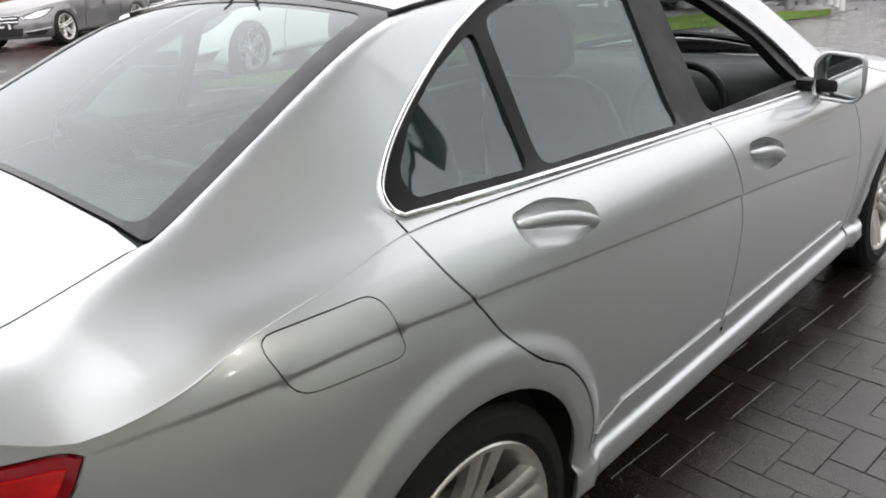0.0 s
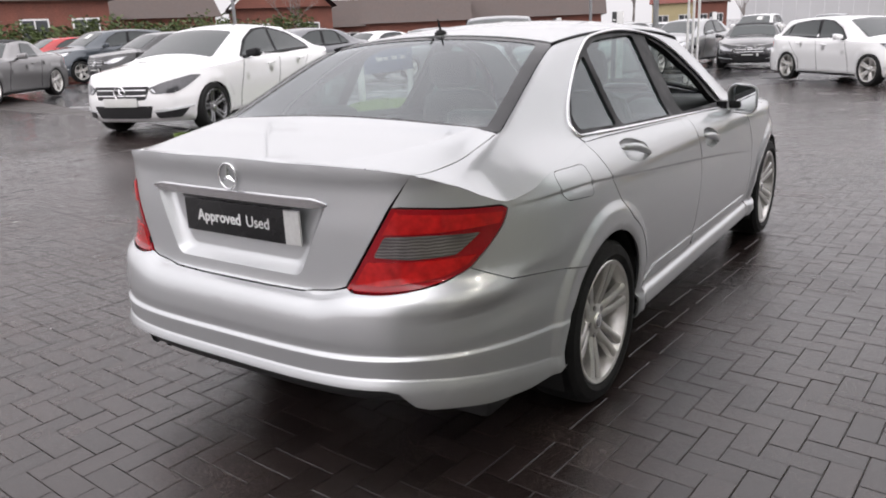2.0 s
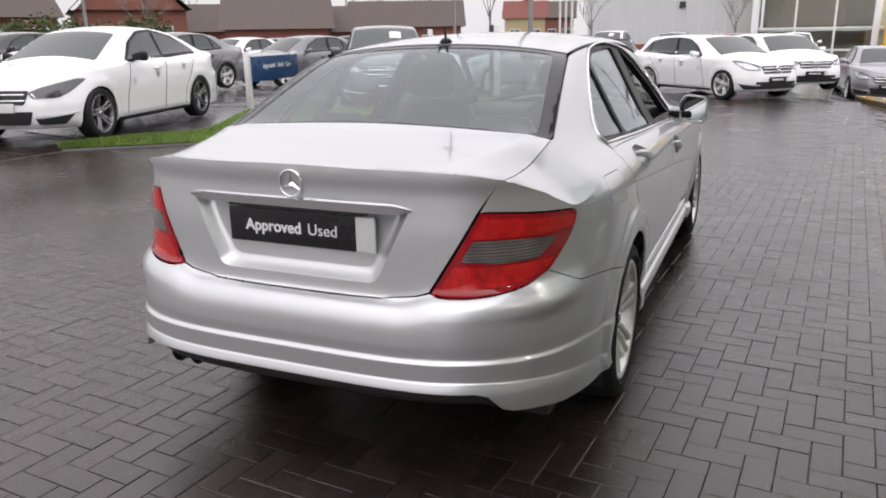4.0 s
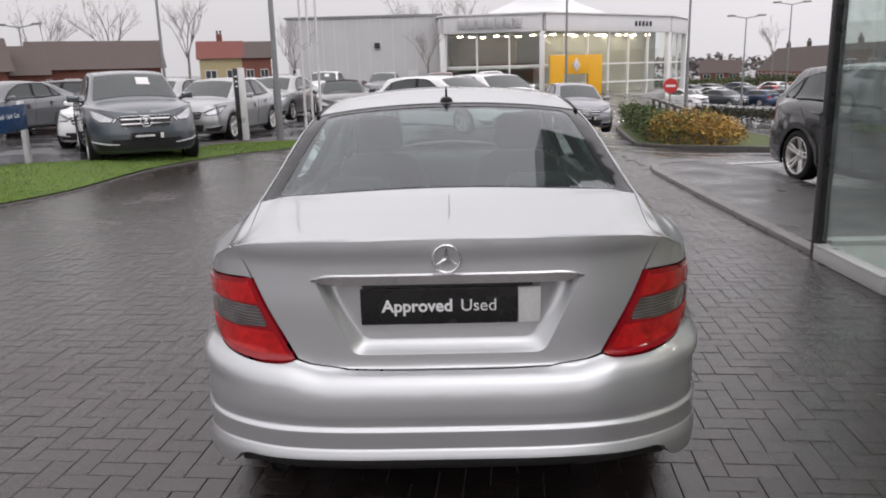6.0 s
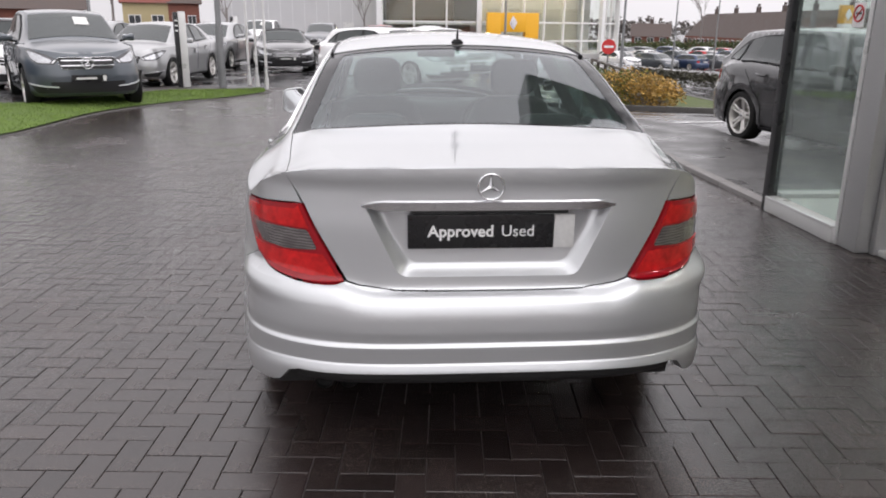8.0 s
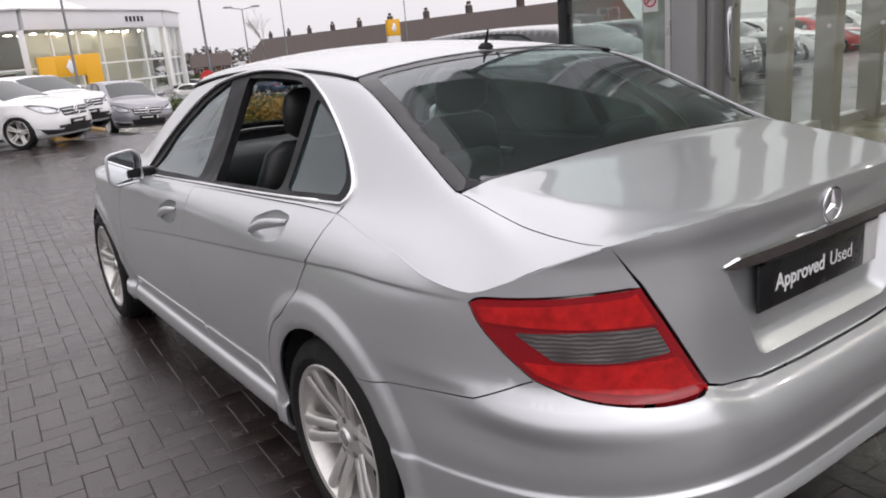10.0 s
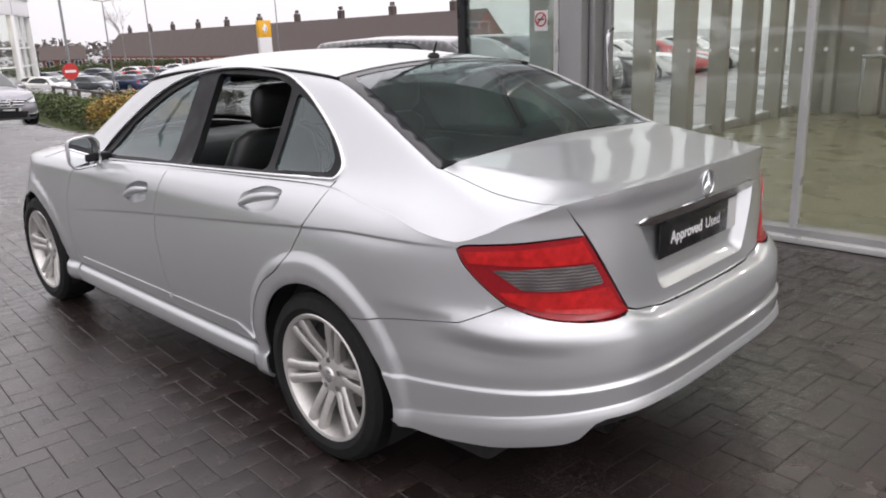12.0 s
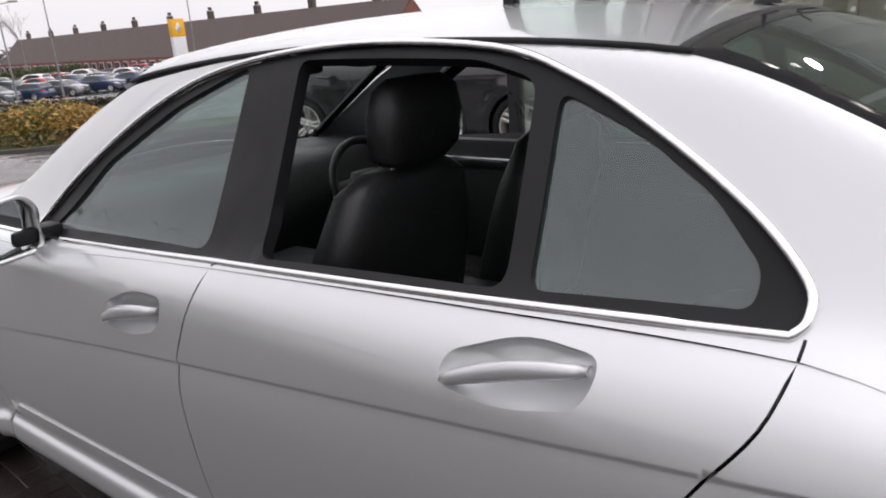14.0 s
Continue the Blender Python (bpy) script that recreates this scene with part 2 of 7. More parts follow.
# ==== mesh helpers ====
def mesh_of(name, verts, faces, material, smooth=True, normals=None):
    me = bpy.data.meshes.new(name)
    me.from_pydata([tuple(map(float, v)) for v in verts], [], faces)
    for mm in (material if isinstance(material, (list, tuple)) else [material]):
        me.materials.append(mm)
    me.polygons.foreach_set("use_smooth", [smooth] * len(me.polygons))
    if normals is not None:
        me.normals_split_custom_set(normals)
    me.update()
    return me


def link(name, me, parent=None, label=""):
    ob = new(name, me)
    if parent is not None:
        ob.parent = parent
    if label:
        ob["label"] = label
    return ob


def part(name, bm, material, parent=None, label="", smooth=False):
    """Links a bmesh as one mesh object under a thing or part."""
    me = bpy.data.meshes.new(name)
    bm.to_mesh(me)
    bm.free()
    for mm in (material if isinstance(material, (list, tuple)) else [material]):
        me.materials.append(mm)
    if smooth:
        me.polygons.foreach_set("use_smooth", [True] * len(me.polygons))
        if smooth != "all":
            me.set_sharp_from_angle(angle=radians(38))
    return link(name, me, parent, label)


def thing(name, m=None, label="", category="", group="", kind=""):
    ob = new(name)
    ob.empty_display_size = 0.1
    if m is not None:
        ob.matrix_world = m
    return tagged(ob, label, category, group, kind)


def box_bm(cx, cy, cz, sx, sy, sz, bev=0.0, seg=2, bm=None, rot=None):
    bm = bm or bmesh.new()
    r = bmesh.ops.create_cube(bm, size=1)
    vs = r["verts"]
    m = Matrix.Translation((cx, cy, cz)) @ (rot or Matrix()) @ Matrix.Diagonal((sx, sy, sz, 1))
    bmesh.ops.transform(bm, matrix=m, verts=vs)
    if bev:
        es = list({e for v in vs for e in v.link_edges})
        bmesh.ops.bevel(bm, geom=es, offset=bev, segments=seg, affect="EDGES", profile=0.6)
    return bm


def box(name, c, s, material, parent=None, bev=0.0, label="", seg=2, rot=None):
    return part(name, box_bm(*c, *s, bev, seg, None, rot), material, parent, label, smooth=bev > 0)


def cyl_bm(p, q, r0, r1=None, seg=12, bm=None, caps=True):
    bm = bm or bmesh.new()
    p, q = Vector(p), Vector(q)
    d = q - p
    m = Matrix.Translation((p + q) / 2) @ d.to_track_quat("Z", "Y").to_matrix().to_4x4()
    bmesh.ops.create_cone(bm, cap_ends=caps, segments=seg, radius1=r0, radius2=r0 if r1 is None else r1, depth=d.length, matrix=m)
    return bm


def tube(name, pts, r, material, parent=None, closed=False, seg=6, flat=1.0, label=""):
    """A round or flattened bar along points."""
    pts = [Vector(p) for p in pts]
    n = len(pts)
    verts, faces = [], []
    for i, p in enumerate(pts):
        a = pts[(i - 1) % n] if closed or i else p
        b = pts[(i + 1) % n] if closed or i < n - 1 else p
        d = (b - a).normalized()
        side = d.cross(Vector((0, 0, 1)))
        if side.length < 1e-3:
            side = Vector((1, 0, 0))
        side.normalize()
        up = side.cross(d)
        for k in range(seg):
            an = 2 * math.pi * k / seg
            verts.append(p + side * math.cos(an) * r * flat + up * math.sin(an) * r)
    for i in range(n if closed else n - 1):
        j = (i + 1) % n
        for k in range(seg):
            k2 = (k + 1) % seg
            faces.append((i * seg + k, i * seg + k2, j * seg + k2, j * seg + k))
    if not closed:
        faces.append(tuple(range(seg))[::-1])
        faces.append(tuple((n - 1) * seg + k for k in range(seg)))
    return link(name, mesh_of(name, verts, faces, material), parent, label)


def lathe(name, prof, material, parent=None, seg=40, axis="x", label="", mirror=1):
    """Turns a profile of (offset along the axis, radius) about the axis."""
    verts, faces = [], []
    n = len(prof)
    for k in range(seg):
        an = 2 * math.pi * k / seg
        c, s = math.cos(an), math.sin(an)
        for o, r in prof:
            verts.append((o * mirror, r * c, r * s) if axis == "x" else (r * c, r * s, o))
    for k in range(seg):
        k2 = (k + 1) % seg
        for i in range(n - 1):
            f = (k * n + i, k * n + i + 1, k2 * n + i + 1, k2 * n + i)
            faces.append(f if mirror > 0 else f[::-1])
    me = mesh_of(name, verts, faces, material)
    me.set_sharp_from_angle(angle=radians(35))
    return link(name, me, parent, label)


def pchip(xs, ys):
    """A smooth monotone curve through control points."""
    xs, ys = np.array(xs, float), np.array(ys, float)
    h, d = np.diff(xs), np.diff(ys) / np.diff(xs)
    m = np.zeros(len(xs))
    m[1:-1] = np.where(d[:-1] * d[1:] > 0, 2 * d[:-1] * d[1:] / (d[:-1] + d[1:] + 1e-12 * np.sign(d[:-1] + d[1:] + 1e-20)), 0)
    m[0], m[-1] = d[0], d[-1]

    def f(x):
        x = np.clip(np.asarray(x, float), xs[0], xs[-1])
        i = np.clip(np.searchsorted(xs, x, side="right") - 1, 0, len(xs) - 2)
        t = (x - xs[i]) / h[i]
        return ((2 * t**3 - 3 * t**2 + 1) * ys[i] + (t**3 - 2 * t**2 + t) * h[i] * m[i]
                + (3 * t**2 - 2 * t**3) * ys[i + 1] + (t**3 - t**2) * h[i] * m[i + 1])
    return f


def sstep(x, a, b):
    t = np.clip((np.asarray(x, float) - a) / (b - a), 0, 1)
    return t * t * (3 - 2 * t)


def ground_z(x, y):
    """The lot rises a little beyond the verge and falls away past the planted island."""
    x, y = np.asarray(x, float), np.asarray(y, float)
    left = 0.22 * sstep(-x, 5.2, 7.0) * (1 - sstep(y, 8.5, 11.5)) + 0.09 * sstep(-x, 3.4, 5.2) * sstep(y, 8.0, 10.5) * (1 - sstep(y, 13.5, 17)) + 0.016 * np.clip(-x - 8, 0, 30) * (1 - sstep(y, 16, 26))
    right = -0.085 * np.clip(y - 10, 0, 10.2) * sstep(x, 1.0, 6.0)
    fall = -1.45 * sstep(y, 36, 58) * sstep(x, 14, 21)
    return left + right + fall

# ==== car body surfaces ====
from mathutils import geometry


def inside(poly, pts):
    poly, pts = np.asarray(poly), np.asarray(pts)
    x, y = pts[:, 0], pts[:, 1]
    res = np.zeros(len(pts), bool)
    a, b = poly, np.roll(poly, -1, 0)
    for (x0, y0), (x1, y1) in zip(a, b):
        if y0 != y1:
            res ^= ((y0 > y) != (y1 > y)) & (x < (x1 - x0) * (y - y0) / (y1 - y0) + x0)
    return res


def dense(loop, res):
    out = []
    loop = [np.asarray(p, float) for p in loop]
    for p, q in zip(loop, loop[1:] + loop[:1]):
        n = max(1, int(np.ceil(np.linalg.norm(q - p) / res)))
        out += [p + (q - p) * k / n for k in range(n)]
    return np.array(out)


def rounded(loop, r, n=4):
    """Rounds the corners of a closed loop in the plane."""
    loop = [np.asarray(p, float) for p in loop]
    out = []
    for a, p, b in zip(loop[-1:] + loop[:-1], loop, loop[1:] + loop[:1]):
        da, db = a - p, b - p
        la, lb = np.linalg.norm(da), np.linalg.norm(db)
        c = min(r, la * 0.45, lb * 0.45)
        p0, p1 = p + da / la * c, p + db / lb * c
        for k in range(n + 1):
            t = k / n
            out.append((1 - t) ** 2 * p0 + 2 * t * (1 - t) * p + t * t * p1)
    return out


def arc(cy, cz, r, a0, a1, n=24):
    return [(cy + r * math.cos(radians(a0 + (a1 - a0) * k / n)), cz + r * math.sin(radians(a0 + (a1 - a0) * k / n))) for k in range(n + 1)]


def panel(name, chart, loop, material, parent=None, holes=(), res=0.03, depth=0.012, lift=0.0, side=1, label="", scale=(1, 1), skirt=True, lines=()):
    """A sheet cut out of a curved surface: exact outline, true normals, and a turned-in rim."""
    sc = np.array(scale, float)
    loops = [dense(np.array(l) * sc, res) for l in (loop, *holes)]
    lo, hi = loops[0].min(0), loops[0].max(0)
    gx, gy = np.meshgrid(np.arange(lo[0] + res / 2, hi[0], res), np.arange(lo[1] + res / 2, hi[1], res * 0.87))
    gx[1::2] += res / 2
    g = np.stack([gx.ravel(), gy.ravel()], 1)
    ok = inside(loops[0], g)
    for l in loops[1:]:
        ok &= ~inside(l, g)
    g = g[ok]
    every = np.concatenate(loops)
    exs, links = [], []
    for l in lines:
        q = np.asarray(l, float) * sc
        good = inside(loops[0], q)
        for h in loops[1:]:
            good &= ~inside(h, q)
        if good.any():
            idx = np.nonzero(good)[0]
            idx = idx[(((q[idx][:, None] - every[None]) ** 2).sum(-1).min(1)) > (0.3 * res) ** 2]
            base = sum(len(e) for e in exs)
            links += [(base + k, base + k + 1) for k in range(len(idx) - 1) if idx[k + 1] == idx[k] + 1]
            exs.append(q[idx])
    ex = np.concatenate(exs) if exs else np.zeros((0, 2))
    if len(ex) and len(g):
        g = g[np.concatenate([((g[k:k + 300, None] - ex[None]) ** 2).sum(-1).min(1) for k in range(0, len(g), 300)]) > (0.45 * res) ** 2]
    if len(g):
        near = np.concatenate([((g[k:k + 400, None] - every[None]) ** 2).sum(-1).min(1) for k in range(0, len(g), 400)])
        g = g[near > (0.55 * res) ** 2]
    pts = np.concatenate([every, ex, g])
    edges, k = [], 0
    for l in loops:
        edges += [(k + q, k + (q + 1) % len(l)) for q in range(len(l))]
        k += len(l)
    edges += [(k + a, k + b) for a, b in links]
    vs, _, fs, *_ = geometry.delaunay_2d_cdt([Vector(p) for p in pts], edges, [], 0, 1e-7)
    v2 = np.array([tuple(v) for v in vs])
    tri = np.array([f for f in fs if len(f) == 3])
    mid = v2[tri].mean(1)
    keep = inside(loops[0], mid)
    for l in loops[1:]:
        keep &= ~inside(l, mid)
    tri = tri[keep]
    v2 = v2 / sc

    def at(p):
        return np.stack(chart(p[:, 0], p[:, 1]), 1)
    e = 0.0015
    p3 = at(v2)
    du = at(v2 + (e, 0)) - at(v2 - (e, 0))
    dv = at(v2 + (0, e)) - at(v2 - (0, e))
    nn = np.cross(du, dv)
    nn /= np.linalg.norm(nn, axis=1)[:, None] + 1e-12
    # orientation of each triangle along the normal
    a, b, c = p3[tri[:, 0]], p3[tri[:, 1]], p3[tri[:, 2]]
    flip = (np.cross(b - a, c - a) * nn[tri[:, 0]]).sum(1) < 0
    tri[flip] = tri[flip][:, ::-1]
    out_sign = chart.out(v2, p3, nn)
    nn = nn * out_sign
    if out_sign < 0:
        tri = tri[:, ::-1]
    nn = chart.ease(v2, nn)
    p3 = p3 + nn * lift
    if side < 0:
        p3, nn, tri = p3 * (-1, 1, 1), nn * (-1, 1, 1), tri[:, ::-1]
    verts = list(p3)
    faces = [tuple(int(i) for i in t) for t in tri]
    norms = [tuple(nn[i]) for t in faces for i in t]
    if skirt:
        cnt = {}
        for t in faces:
            for i, j in zip(t, t[1:] + t[:1]):
                cnt[(i, j)] = True
        bare = chart.flush(v2)
        rim = [(i, j) for (i, j) in cnt if (j, i) not in cnt and not (bare[i] and bare[j])]
        base = len(verts)
        idx = {}
        for i, j in rim:
            for q in (i, j):
                if q not in idx:
                    idx[q] = base + 2 * len(idx)
                    verts += [p3[q], p3[q] - nn[q] * depth]
        for i, j in rim:
            f = (idx[j], idx[i], idx[i] + 1, idx[j] + 1)
            fn = np.cross(verts[f[1]] - verts[f[0]], verts[f[2]] - verts[f[0]])
            fn = fn / (np.linalg.norm(fn) + 1e-12)
            faces.append(f)
            norms += [tuple(fn)] * 4
    return link(name, mesh_of(name, verts, faces, material, True, norms), parent, label)


class Shell:
    """Body surfaces of a car: rear at y = 0, front at y = L, wheels on z = 0.
    side(s, z): the wall all round, s running along the plan outline from the middle of the tail; top(x, y): bonnet, roof and boot."""

    def __init__(self, L=4.58, W=0.885, rear_n=4.0, front_n=3.2, yr=1.15, yf=3.55, axles=(1.03, 3.79), arch=0.352,
                 rear_off=None, side_off=None, front_off=None, ztop=None, crease=None,
                 deck=None, roof=(2.0, 1.437, 0.05), rear=(0.60, 1.118, 0.45), screen=(2.78, 1.385, -0.49), tumble=1.75, xs=None, flare=0.017, crown=(0.050, 0.10)):
        self.L, self.W, self.axles, self.arch = L, W, axles, arch
        self.roof, self.rear, self.screen, self.tumble, self.flare, self.crown = roof, rear, screen, tumble, flare, crown
        th = np.linspace(0, np.pi / 2, 400)
        rx, ry = W * np.sin(th) ** (2 / rear_n), yr - yr * np.cos(th) ** (2 / rear_n)
        fx, fy = W * np.sin(th[::-1]) ** (2 / front_n), yf + (L - yf) * np.cos(th[::-1]) ** (2 / front_n)
        ys = np.linspace(yr, yf, 60)[1:-1]
        ox, oy = np.concatenate([rx, np.full(58, W), fx]), np.concatenate([ry, ys, fy])
        s = np.concatenate([[0], np.cumsum(np.hypot(np.diff(ox), np.diff(oy)))])
        self.S = s[-1]
        su = np.linspace(0, self.S, 900)
        ox, oy = np.interp(su, s, ox), np.interp(su, s, oy)
        nx, ny = np.gradient(oy, su), -np.gradient(ox, su)
        # ease the normals so that the corners turn evenly
        kern = np.ones(25) / 25
        nx = np.convolve(np.pad(nx, 12, mode="reflect", reflect_type="odd"), kern, "valid")
        ny = np.convolve(np.pad(ny, 12, mode="edge"), kern, "valid")
        nx[0] = nx[-1] = 0
        ln = np.hypot(nx, ny)
        self.su, self.ox, self.oy, self.nx, self.ny = su, ox, oy, nx / ln, ny / ln
        half = int(np.argmax(ox >= W * 0.9995))
        self.s_side0 = su[half]
        self.rear_off = rear_off or pchip([0.18, 0.30, 0.402, 0.410, 0.420, 0.430, 0.4325, 0.4405, 0.4430, 0.470, 0.497, 0.4990, 0.5065, 0.509, 0.545, 0.58, 0.61, 0.63, 0.645, 0.655, 0.662, 0.669, 0.70, 0.85, 0.93, 0.98, 1.03, 1.06],
                                          [-.12, -.06, .010, .046, .060, .0635, .0620, .0510, .0495, .0515, .0535, .0525, .0420, .0410, .045, .0435, .038, .029, .016, .001, -.018, -.029, -.034, -.040, -.047, -.050, -.044, -.046])
        self.corner_off = rear_off or pchip([0.18, 0.30, 0.402, 0.410, 0.420, 0.430, 0.4325, 0.4405, 0.4430, 0.470, 0.497, 0.4990, 0.5065, 0.509, 0.545, 0.58, 0.61, 0.635, 0.655, 0.670, 0.70, 0.85, 0.93, 0.98, 1.03, 1.06],
                                            [-.12, -.06, .010, .046, .060, .0635, .0620, .0510, .0495, .0515, .0535, .0525, .0420, .0410, .044, .042, .036, .024, .006, -.012, -.030, -.040, -.047, -.050, -.044, -.046])
        self.side_off = side_off or pchip([0.17, 0.195, 0.208, 0.228, 0.26, 0.295, 0.303, 0.312, 0.318, 0.36, 0.45, 0.60, 0.70, 0.80, 0.86, 0.90, 0.94, 0.97, 0.99, 1.02],
                                          [-.12, -.080, -.048, -.026, -.021, -.023, -.025, -.038, -.042, -.034, -.018, -.004, 0, -.003, -.008, -.018, -.036, -.060, -.082, -.115])
        self.front_off = front_off or pchip([0.17, 0.25, 0.45, 0.60, 0.75, 0.90], [-.12, -.03, 0, -.02, -.06, -.12])
        self.crease = crease or pchip([0.2, 0.4, 0.76, 1.07, 1.37, 1.78, 2.4, 2.83, 3.4], [.903, .895, .893, .871, .842, .803, .743, .695, .625])
        self._ztop = ztop or pchip([0, .40, .55, .70, .78, .86, .94, 1.04, 1.15, 1.28, 1.45, 1.64, 2.1, 2.85, 3.75, 4.2, 5.0, 5.6, 6.2],
                                   [1.052, 1.050, 1.043, 1.022, .998, .970, .938, .908, .922, .958, .978, 1.000, .988, .963, .912, .898, .86, .80, .76])
        self._belt = pchip([0, .40, .55, .68, .80, 1.02, 1.40, 1.75, 2.85, 3.75, 4.2, 5.0, 5.6, 6.2],
                                   [1.052, 1.050, 1.042, 1.020, .998, .970, .978, 1.003, .963, .912, .898, .86, .80, .76])
        self.deck = deck or pchip([0, .05, .35, .60, .74, 1.2, 2.8, 3.5, 3.9, 4.3, 4.58], [1.05, 1.053, 1.078, 1.100, 1.100, 1.05, 1.0, .985, .95, .88, .76])
        t = np.linspace(0, self.S, 700)
        wx, wy, _ = self.wall(t, self.ztop(t))
        wy = np.maximum.accumulate(wy + 1e-6 * np.arange(700))
        self.ex, self.ey, self.et = wx, wy, t
        self.xs = xs or pchip([.3, .6, .72, 1.0, 2.1, 2.9, 3.5], [.70, .734, .748, .762, .787, .772, .72])

    def s_y(self, y):
        return float(np.interp(y, self.oy, self.su))

    def s_x(self, x):
        return float(np.interp(x, self.ox[:450], self.su[:450]))

    def s_xf(self, x):
        return float(np.interp(x, self.ox[::-1][:450], self.su[::-1][:450]))

    def ztop(self, s):
        return self._ztop(np.abs(s))

    def wall(self, s, z):
        sg, a = np.where(s < 0, -1.0, 1.0), np.abs(s)
        x, y = np.interp(a, self.su, self.ox), np.interp(a, self.su, self.oy)
        nx, ny = np.interp(a, self.su, self.nx), np.interp(a, self.su, self.ny)
        hi = sstep(a, self.s_side0 * 0.60, self.s_side0 * 0.92)
        lo = sstep(a, 0.45, 1.10)
        up = sstep(z, 0.60, 0.68)
        w = lo * (1 - up) + hi * up
        wf = sstep(y, self.L - 1.0, self.L - 0.35)
        # the bumper's two raised lines sink towards the wheel
        drop = sstep(a, 0.55, 1.45)
        z1, z2 = 0.438 - 0.113 * drop, 0.500 - 0.054 * drop
        zl = 0.66 + 0.026 * sstep(a, 0.36, 0.50)
        zr = np.where(z > z2, 0.500 + (z - z2) * 0.160 / (zl - z2), np.where(z > z1, 0.438 + (z - z1) * 0.062 / (z2 - z1), 0.438 + (z - z1) * 0.25))
        zr = np.where(z > zl, 0.66 + (z - zl) * (0.34 / (1.0 - zl)), zr)
        turn = sstep(a, 0.50, 0.72)
        r = self.rear_off(zr) * (1 - turn) + self.corner_off(zr) * turn
        sd = self.side_off(z)
        behind = (1 - sstep(y, self.axles[0] - 0.15, self.axles[0] + 0.1)) * (1 - sstep(z, 0.52, 0.66))
        sd = sd * (1 - behind) + (np.clip(r, -0.05, 0.07) * 0.45 - 0.026) * behind
        d = z - self.crease(y)
        sd = sd - 0.009 * np.where(d < 0, np.exp(np.minimum(d, 0) / 0.05), 0) * sstep(-d, -0.004, 0.010) * (1 - sstep(y, 2.6, 3.3)) * sstep(y, 0.28, 0.5)
        swell = 0.0
        for c in self.axles:
            q = np.hypot(y - c, z - 0.32)
            swell = swell + self.flare * (1 - sstep(q - self.arch, 0.070, 0.122)) * sstep(q - self.arch, -0.03, 0.022)
        o = r * (1 - w) + sd * w
        # the ledge under the lamp dies away towards the wheel
        flush = -0.031 * (1 - hi) + self.side_off(0.70) * hi
        rise = sstep(z, 0.52, 0.69)
        fade = sstep(a, 0.80, 1.25) * sstep(z, 0.52, 0.58) * (1 - sstep(z, 0.68, 0.72)) * (1 - sstep(y, self.axles[0] - 0.15, self.axles[0] + 0.1))
        o = o * (1 - fade) + (-0.0075 * (1 - rise) + flush * rise) * fade
        o = o + swell * sstep(y, 0.36, 0.60)
        o = o * (1 - wf) + (self.front_off(z) * wf)
        return sg * (x + nx * o), y + ny * o, z + 0 * x

    def top(self, x, y):
        x = np.asarray(x, float)
        a, y = np.abs(x), np.asarray(y, float)
        hw = np.maximum(np.interp(y, self.ey, self.ex), 0.05)
        e = np.clip(a / hw, 0, 1.25)
        ed = self.ztop(np.interp(y, self.ey, self.et))
        dk = self.deck(y)
        drop = np.where(y < 2.0, (np.clip(e - 0.70, 0, 1) / 0.30) ** 1.35, e**2.6)
        deck = ed + (dk - 0.006 * e**2 - ed) * np.clip(1 - drop, -0.6, 1)
        ry, rz, rs = self.rear
        sy, sz, ss = self.screen
        py, pz, pc = self.roof
        roof = pz - pc * ((y - py) / 0.8) ** 2 - self.crown[0] * (a / 0.58) ** 2.2
        glass = rz + (y - ry) * rs - 0.030 * (a / 0.62) ** 2
        screen = sz + (y - sy) * ss - self.crown[1] * (a / 0.62) ** 2
        bl = self._belt(np.interp(y, self.ey, self.et))
        side = bl + (self.xs(y) - a) * self.tumble + 0.10 * np.clip(self.xs(y) - a, 0, 0.3) ** 2
        k = 0.016
        cabin = -k * np.log(np.exp(-(roof - 1) / k) + np.exp(-(glass - 1) / k) + np.exp(-(screen - 1) / k) + np.exp(-(side - 1) / k)) + 1
        k = 0.008 + 0.020 * sstep(a, 0.60, 0.70)
        return x, y, k * np.log(np.exp((deck - 1) / k) + np.exp((cabin - 1) / k)) + 1

    def seam_normals(self):
        """Shared normals along the shoulder, where wall and top meet without an edge."""
        t = self.et[4:-4]
        e = 0.002

        def nrm(f, u, v):
            n = np.cross(np.stack(f(u + e, v), 1) - np.stack(f(u - e, v), 1), np.stack(f(u, v + e), 1) - np.stack(f(u, v - e), 1))
            return n / np.linalg.norm(n, axis=1)[:, None]
        a = nrm(self.wall, t, self.ztop(t) - 0.012)
        a *= np.where(a[:, 0] < 0, -1, 1)[:, None]
        b = nrm(self.top, self.ex[4:-4] - 0.012, self.ey[4:-4])
        b *= np.where(b[:, 2] < 0, -1, 1)[:, None]
        m = a + b
        return t, m / np.linalg.norm(m, axis=1)[:, None]

    def x_at(self, y, z):
        """Half width of the cabin side at a height."""
        lo, hi = np.full(np.shape(y), 0.30), np.full(np.shape(y), 0.88)
        for _ in range(30):
            m = (lo + hi) / 2
            up = self.top(m, y)[2] > z
            lo, hi = np.where(up, m, lo), np.where(up, hi, m)
        return (lo + hi) / 2


class Chart:
    def __init__(self, f, sign, soft=None, edge=None):
        self.f, self.sign, self.soft, self.edge = f, sign, soft, edge

    def ease(self, v2, nn):
        return self.soft(v2, nn) if self.soft else nn

    def flush(self, v2):
        """Points where the sheet runs on into its neighbour without a gap."""
        return self.edge(v2) if self.edge else np.zeros(len(v2), bool)

    def __call__(self, u, v):
        return self.f(u, v)

    def out(self, v2, p3, nn):
        return self.sign(p3, nn)


